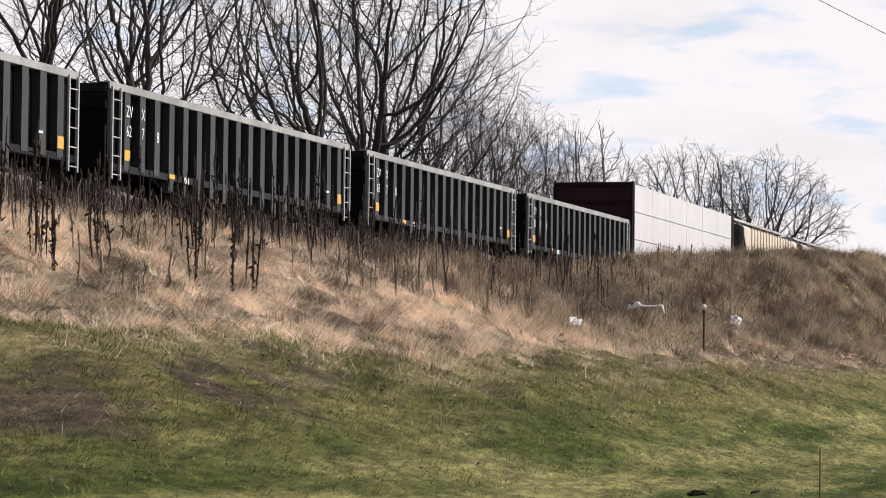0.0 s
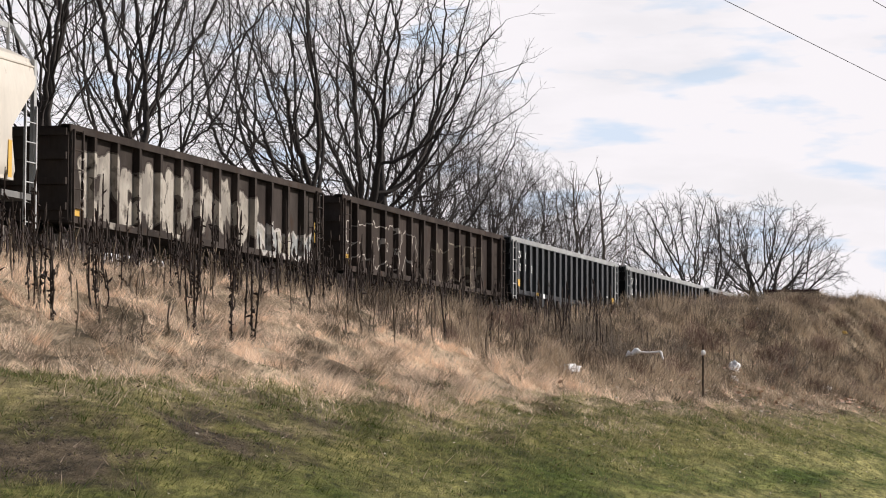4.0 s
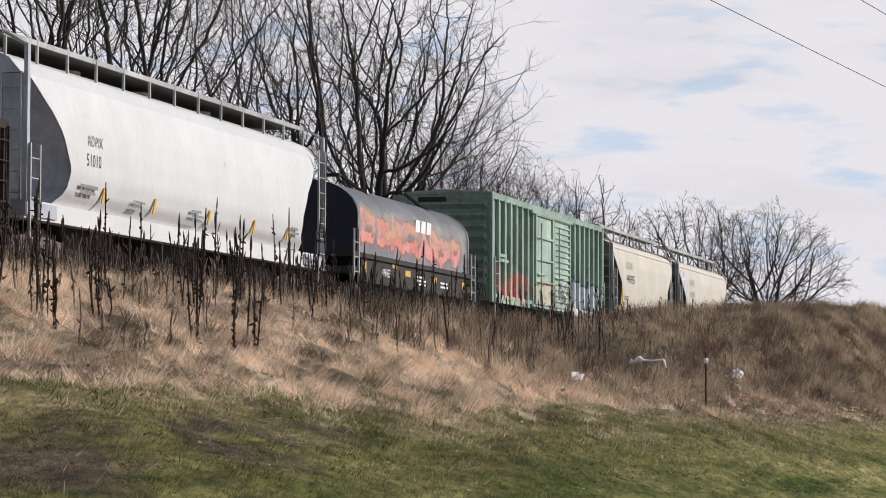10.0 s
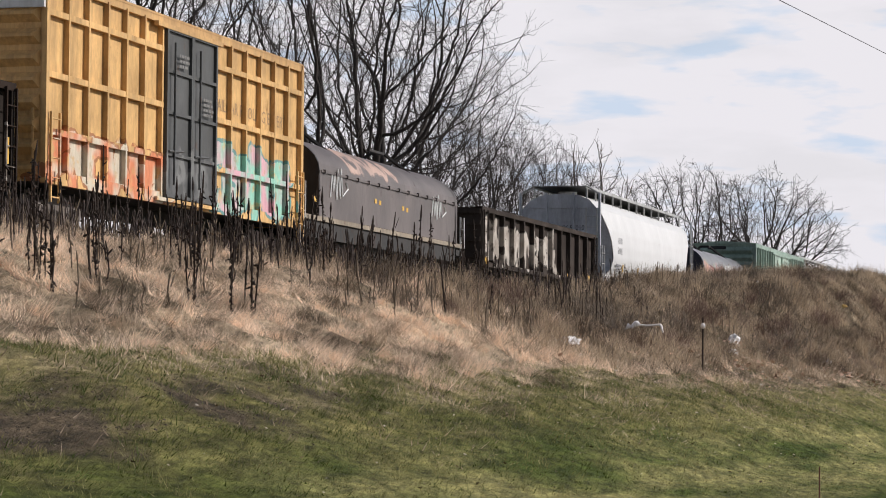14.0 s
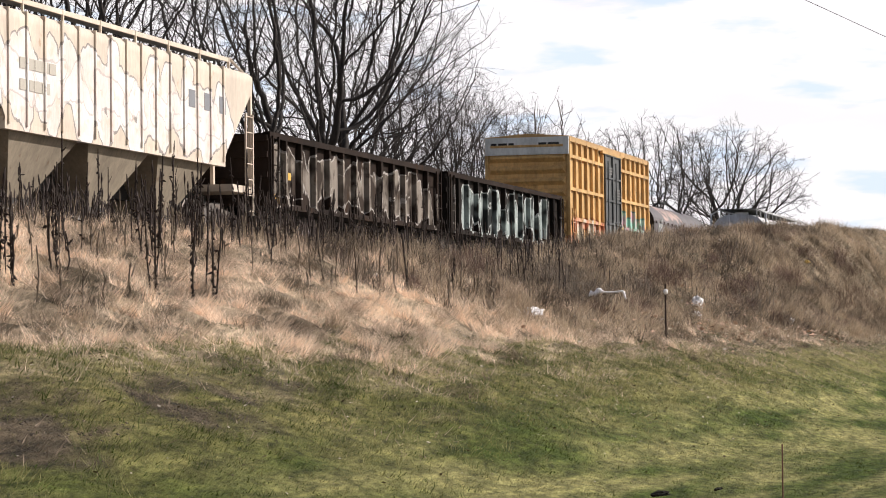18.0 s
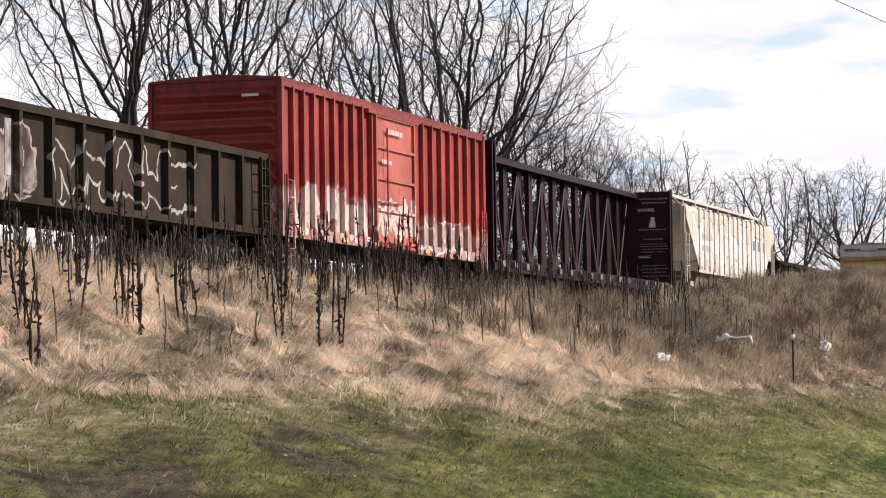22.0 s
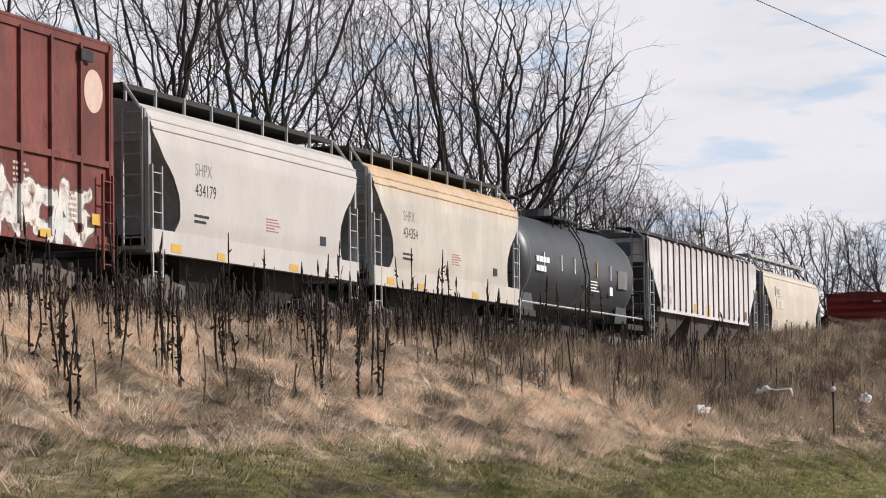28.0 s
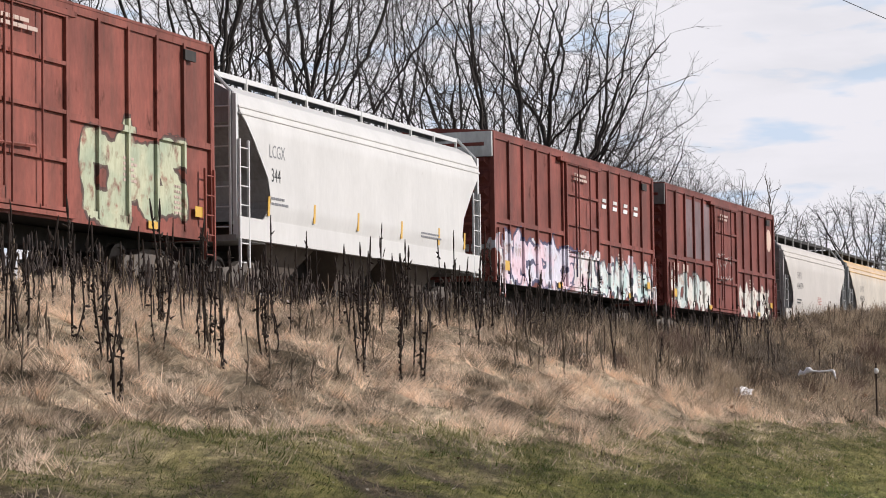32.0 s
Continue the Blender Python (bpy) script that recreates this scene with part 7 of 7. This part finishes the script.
def tank_car(a, b):
    car, n = car_root("tank_car", "charcoal grey tank car with pale seam bands", a, b, "tank car", "tank cars of the train")
    h, r, zc, m = n / 2, 1.5, 2.52, P["tank"]
    stations = [(-h + 0.55 + 0.75 * (1 - math.cos(radians(d))), math.sin(radians(d))) for d in range(6, 91, 14)]
    stations = [(x, s) for x, s in stations] + [(-x, s) for x, s in reversed(stations)]
    rings = [[(x, r * s * math.cos(6.2832 * i / 36), zc + r * s * math.sin(6.2832 * i / 36)) for i in range(36)] for x, s in stations]
    part("tank_shell", Geo().loft(rings), m, car, smooth=True)
    band = lambda x, w, k: Geo().loft([[(q, k * math.cos(6.2832 * i / 36), zc + k * math.sin(6.2832 * i / 36)) for i in range(36)] for q in (x - w / 2, x + w / 2)])
    for x in (-0.35, 0.35, -h + 1.35, h - 1.35):
        part("weld_band", band(x, 0.07, r + 0.008), P["hop_grey"], car, smooth=True)
    for x in (-4.4, -2.6, 1.3, 2.9, -1.2):
        part("reflector", Geo().box(x, x + 0.07, -1.515, -1.48, 2.35, 2.8), white_paint if x != 1.3 else yellow_paint, car)
    part("placard", Geo().box(3.8, 4.9, -1.512, -1.47, 2.15, 2.7), P["hop_grey"], car, "grey data panel")
    part("placard", Geo().box(3.0, 3.35, -1.45, -1.4, 1.9, 2.2), white_paint, car)
    bars(car, 0.6, 2.2, white_paint, 4, 0.9, 0.04, 0.05, y=-1.5, seed=19)
    bars(car, -5.2, 2.5, white_paint, 2, 1.2, 0.16, 0.1, y=-1.52, seed=20)
    g = Geo().box(-1.3, 1.3, -0.9, 0.9, zc + r - 0.02, zc + r + 0.05)
    part("top_platform", g, dark_steel, car)
    g = Geo().tube((0, 0, zc + r - 0.1), (0, 0, zc + r + 0.35), 0.45, 14)
    part("valve_housing", g, m, car)
    g = Geo()
    for x in (-1.3, -0.45, 0.45, 1.3):
        for y in (-0.9, 0.9):
            part("rail_post", Geo().tube((x, y, zc + r - 0.45), (x, y, zc + r + 0.85), 0.022, 5), dark_steel, car)
    for y in (-0.9, 0.9):
        for z in (0.45, 0.85):
            part("safety_rail", Geo().tube((-1.3, y, zc + r + z), (1.3, y, zc + r + z), 0.02, 5), dark_steel, car)
    g = Geo()
    for x in (-0.22, 0.22):
        pts = [(x, -1.56, 0.5), (x, -1.56, 2.4), (x, -1.38, 3.3), (x, -0.9, 4.05)]
        for p, q in zip(pts, pts[1:]):
            g.tube(p, q, 0.022, 5)
    for i in range(9):
        z = 0.6 + 0.38 * i
        y = -1.56 if z < 2.4 else -1.56 + (z - 2.4) ** 2 * 0.18
        g.tube((-0.22, y, z), (0.22, y, z), 0.016, 5)
    part("ladder", g, dark_steel, car)
    part("walkway_rail", Geo().tube((-h + 0.3, -1.5, 1.32), (h - 0.3, -1.5, 1.32), 0.03, 6), galvanised, car)
    for s in (-1, 1):
        x0, x1 = sorted((s * h, s * (h - 1.9)))
        part("stub_sill", Geo().box(x0, x1, -1.45, 1.45, 0.95, 1.12), dark_steel, car)
        g = Geo().plate([(s * (h - 1.0), 1.1), (s * (h - 2.6), 1.1), (s * (h - 2.3), 1.75), (s * (h - 1.2), 1.75)], -1.2, 1.2)
        part("saddle", g, m, car)
        g = Geo()
        for y in (-1.4, 1.4):
            g.tube((s * (h - 0.08), y, 1.1), (s * (h - 0.08), y, 2.1), 0.025, 5)
        g.tube((s * (h - 0.08), -1.4, 2.1), (s * (h - 0.08), 1.4, 2.1), 0.025, 5)
        part("end_rail", g, dark_steel, car)
    running_gear(car, n, 1.7)
    return car


build_train()


# ---- small things on the bank and over the road ----
def on_ground(x, y):
    return float(ground_height(x, y))


def crumpled(name, label, x, y, size, mat, seed, flat=0.5, category="litter"):
    """A crumpled bag or scrap of plastic."""
    rnd = random.Random(seed)
    bm = bmesh.new()
    bmesh.ops.create_icosphere(bm, subdivisions=3, radius=1)
    for v in bm.verts:
        k = 0.75 + 0.35 * noise.noise(v.co * 2.1 + Vector((seed, 0, 0))) + 0.25 * noise.noise(v.co * 5 + Vector((0, seed, 0)))
        v.co = Vector((v.co.x * size[0], v.co.y * size[1], max(-0.25, v.co.z) * size[2])) * k
    me = bpy.data.meshes.new(name)
    bm.to_mesh(me)
    bm.free()
    me.materials.append(mat)
    ob = tagged(new(name, me), label, category, "litter on the bank")
    ob.matrix_basis = pose(x, y, on_ground(x, y) + 0.1 * size[2] + 0.08, rnd.uniform(-15, 15), rnd.uniform(-15, 15), rnd.uniform(0, 180))
    return ob


def build_small():
    plastic = plain("dirty_white_plastic", (0.82, 0.79, 0.78), 0.45, 0.2, 8)
    amber = plain("faded_yellow_plastic", (0.6, 0.4, 0.12), 0.5, 0.2, 8)
    rust = plain("rusty_steel_post", (0.05, 0.035, 0.03), 0.8, 0.4, 9)
    # steel fence post with a white cap tied to it
    post = thing("fence_post", "thin dark steel fence post with white insulator", "post")
    part("shaft", Geo().box(-0.022, 0.022, -0.006, 0.006, -0.3, 1.32).box(-0.006, 0.006, -0.03, 0.006, -0.3, 1.32), rust, post)
    part("insulator", Geo().lathe((-0.06, -0.02, 1.14), [(0.01, -0.05), (0.05, -0.04), (0.065, 0.0), (0.05, 0.04), (0.01, 0.05)], 10), plastic, post, "white plastic insulator")
    post.matrix_basis = pose(61.2, 11.1, on_ground(61.2, 11.1), 0, 1, 10)
    stake = thing("marker_stake", "thin reddish steel stake beside the road", "stake")
    part("shaft", Geo().tube((0, 0, -0.2), (0.015, 0, 0.76), 0.009, 6), plain("red_brown_stake", (0.16, 0.07, 0.05), 0.7, 0.3, 8), stake)
    stake.matrix_basis = pose(34.1, 4.75, on_ground(34.1, 4.75))
    # a white plastic strap caught on the bushes
    strap = Wood()
    strap.limb(np.array([(0.0, 0.0, -0.03), (0.06, 0.0, 0.03), (0.12, 0.01, 0.0), (0.2, 0.0, 0.06), (0.28, 0.0, 0.07), (0.34, 0.0, 0.04)]), [0.016, 0.055, 0.035, 0.06, 0.055, 0.018], 6)
    strap.limb(np.array([(0.32, 0.0, 0.05), (0.45, -0.01, 0.035), (0.6, -0.01, 0.04), (0.76, 0.0, 0.055)]), [0.018, 0.016, 0.016, 0.02], 5)
    strap.limb(np.array([(0.74, 0.0, 0.06), (0.78, 0.0, 0.03), (0.8, 0.0, -0.04), (0.83, 0.0, -0.1)]), [0.028, 0.034, 0.028, 0.012], 5)
    ob = tagged(new("plastic_strap", strap.mesh("plastic_strap", plastic)), "white plastic strap snagged across the dead bushes", "litter", "litter on the bank")
    ob.matrix_basis = pose(61.3, 12.83, 3.06, 0, 0, -76) @ Matrix.Diagonal((1.0, 1.0, 1.15, 1))
    crumpled("plastic_bag", "crumpled white plastic bag in the straw", 53.7, 12.4, (0.32, 0.26, 0.13), plastic, 1)
    crumpled("plastic_bag", "torn pale plastic bag caught in dead weeds", 76.5, 13.0, (0.26, 0.2, 0.3), plastic, 2)
    crumpled("plastic_bag", "small white plastic scrap in dead leaves", 74.3, 12.65, (0.18, 0.16, 0.16), plastic, 4)
    crumpled("plastic_bag", "white plastic scrap among dead leaves", 90.0, 12.35, (0.28, 0.22, 0.2), plastic, 5)
    crumpled("plastic_bag", "yellowed plastic scrap on the brown hump", 111.5, 14.55, (0.14, 0.12, 0.12), amber, 6)
    crumpled("plastic_bag", "little white scrap in tall straw", 47.7, 13.8, (0.06, 0.05, 0.05), plastic, 7)
    crumpled("plastic_bag", "white scrap on the hump's crest", 99.0, 16.0, (0.07, 0.06, 0.06), plastic, 8)
    soil = plain("dark_soil_clod", (0.03, 0.026, 0.02), 0.95, 0.4, 14)
    for x, y, s in ((31.7, 5.8, 0.13), (34.2, 5.55, 0.07)):
        crumpled("soil_clod", "dark clod of soil on the lawn", x, y, (s, s, s * 0.5), soil, int(x * 10), category="soil clod")
    # clods where the turf was turned over
    rs, g = np.random.RandomState(21), Geo()
    for i in range(4500):
        x, y = rs.normal(19.5, 5.0), rs.normal(8.95, 0.55)
        if rs.rand() < float(soil_tone(x, y)):
            z, s = on_ground(x, y), rs.uniform(0.007, 0.022)
            g.loft([[(x + q * s * rs.uniform(0.6, 1.3) * math.cos(a), y + q * s * rs.uniform(0.6, 1.3) * math.sin(a), z - 0.01 + u * s) for a in (0, 1.26, 2.51, 3.77, 5.03)] for q, u in ((1.0, 0.0), (0.85, 0.5), (0.3, 0.85))])
    tagged(new("soil_clods", g.mesh("soil_clods", plain("brown_turned_soil", (0.08, 0.063, 0.048), 0.95, 0.4, 9, islands=True))), "brown clods of turned soil in the lawn", "soil", kind="stuff")
    # fallen leaves and scraps below the bushes
    R = np.random.RandomState(12)

    def scatter(name, count, x, y, spread, size, mats_light, label, category):
        px, py = R.normal(x, spread[0], count), R.normal(y, spread[1], count)
        pz = ground_height(px, py) + R.uniform(0.05, 0.24, count)
        g = Geo()
        for a, b, c in zip(px, py, pz):
            t, s, tilt = R.uniform(0, 6.28), R.uniform(*size), R.uniform(-0.5, 0.5)
            u, v = np.array((math.cos(t), math.sin(t), tilt)) * s, np.array((-math.sin(t), math.cos(t), R.uniform(-0.4, 0.8))) * s * 0.7
            o = np.array((a, b, c))
            g.add([o - u, o - v * 0.8, o + u, o + v], [(0, 1, 2, 3)])
        tagged(new(name, g.mesh(name, mats_light)), label, category, kind="stuff")

    leaf = plain("fallen_leaves", (0.5, 0.33, 0.24), 0.8, 0.3, 5, islands=True)
    scatter("fallen_leaves", 800, 80, 12.0, (8.0, 0.7), (0.035, 0.09), leaf, "reddish fallen leaves below the bushes", "leaves")
    scatter("fallen_leaves", 260, 70, 10.6, (12, 0.8), (0.02, 0.05), leaf, "scattered pale leaves on the lawn's edge", "leaves")
    dead = plain("dark_dead_leaves", (0.13, 0.1, 0.065), 0.85, 0.3, 5, islands=True)
    scatter("fallen_leaves", 500, 34, 9.0, (13, 0.8), (0.01, 0.026), dead, "dark dead leaves on the rough lawn", "leaves")
    scatter("fallen_leaves", 260, 50, 7.6, (14, 0.9), (0.012, 0.03), dead, "dark dead leaves strewn over the lawn", "leaves")
    pale_leaf = plain("bleached_scraps", (0.5, 0.44, 0.36), 0.8, 0.2, 5, islands=True)
    scatter("fallen_leaves", 320, 70, 11.6, (12, 0.9), (0.025, 0.06), pale_leaf, "bleached leaf scraps on the bank's foot", "leaves")
    scatter("fallen_leaves", 420, 38, 8.4, (13, 1.3), (0.01, 0.026), pale_leaf, "small bleached leaves strewn over the lawn", "leaves")
    # two wires over the road
    wire_m = plain("black_wire", (0.02, 0.02, 0.022), 0.6, 0.2, 3)
    for off in (0.0, -2.45):
        w = Wood()
        xs = np.linspace(-20, 140, 60)
        pts = np.stack([xs, 8.5 + off - 0.148 * (xs - 48.7), 9.0 - 0.02 * (xs - 48.7)], 1)
        w.limb(pts, [0.007] * 60, 5)
        tagged(new("overhead_wire", w.mesh("overhead_wire", wire_m)), "thin black overhead wire along the road", "wire", "overhead wires")


build_small()


# ---- what moves: the whole train rolls along the track, away from the camera ----
def travel(t):
    u = t / 16 - 1
    return 12.7576 * t + 2.2075 * u * u + 1.8856 * u ** 3


def motions():
    for car, s in CARS:
        walk(car, [(t, pose(s + travel(t), TRACK_Y, RAIL)) for t in range(0, 33, 4)])


motions()
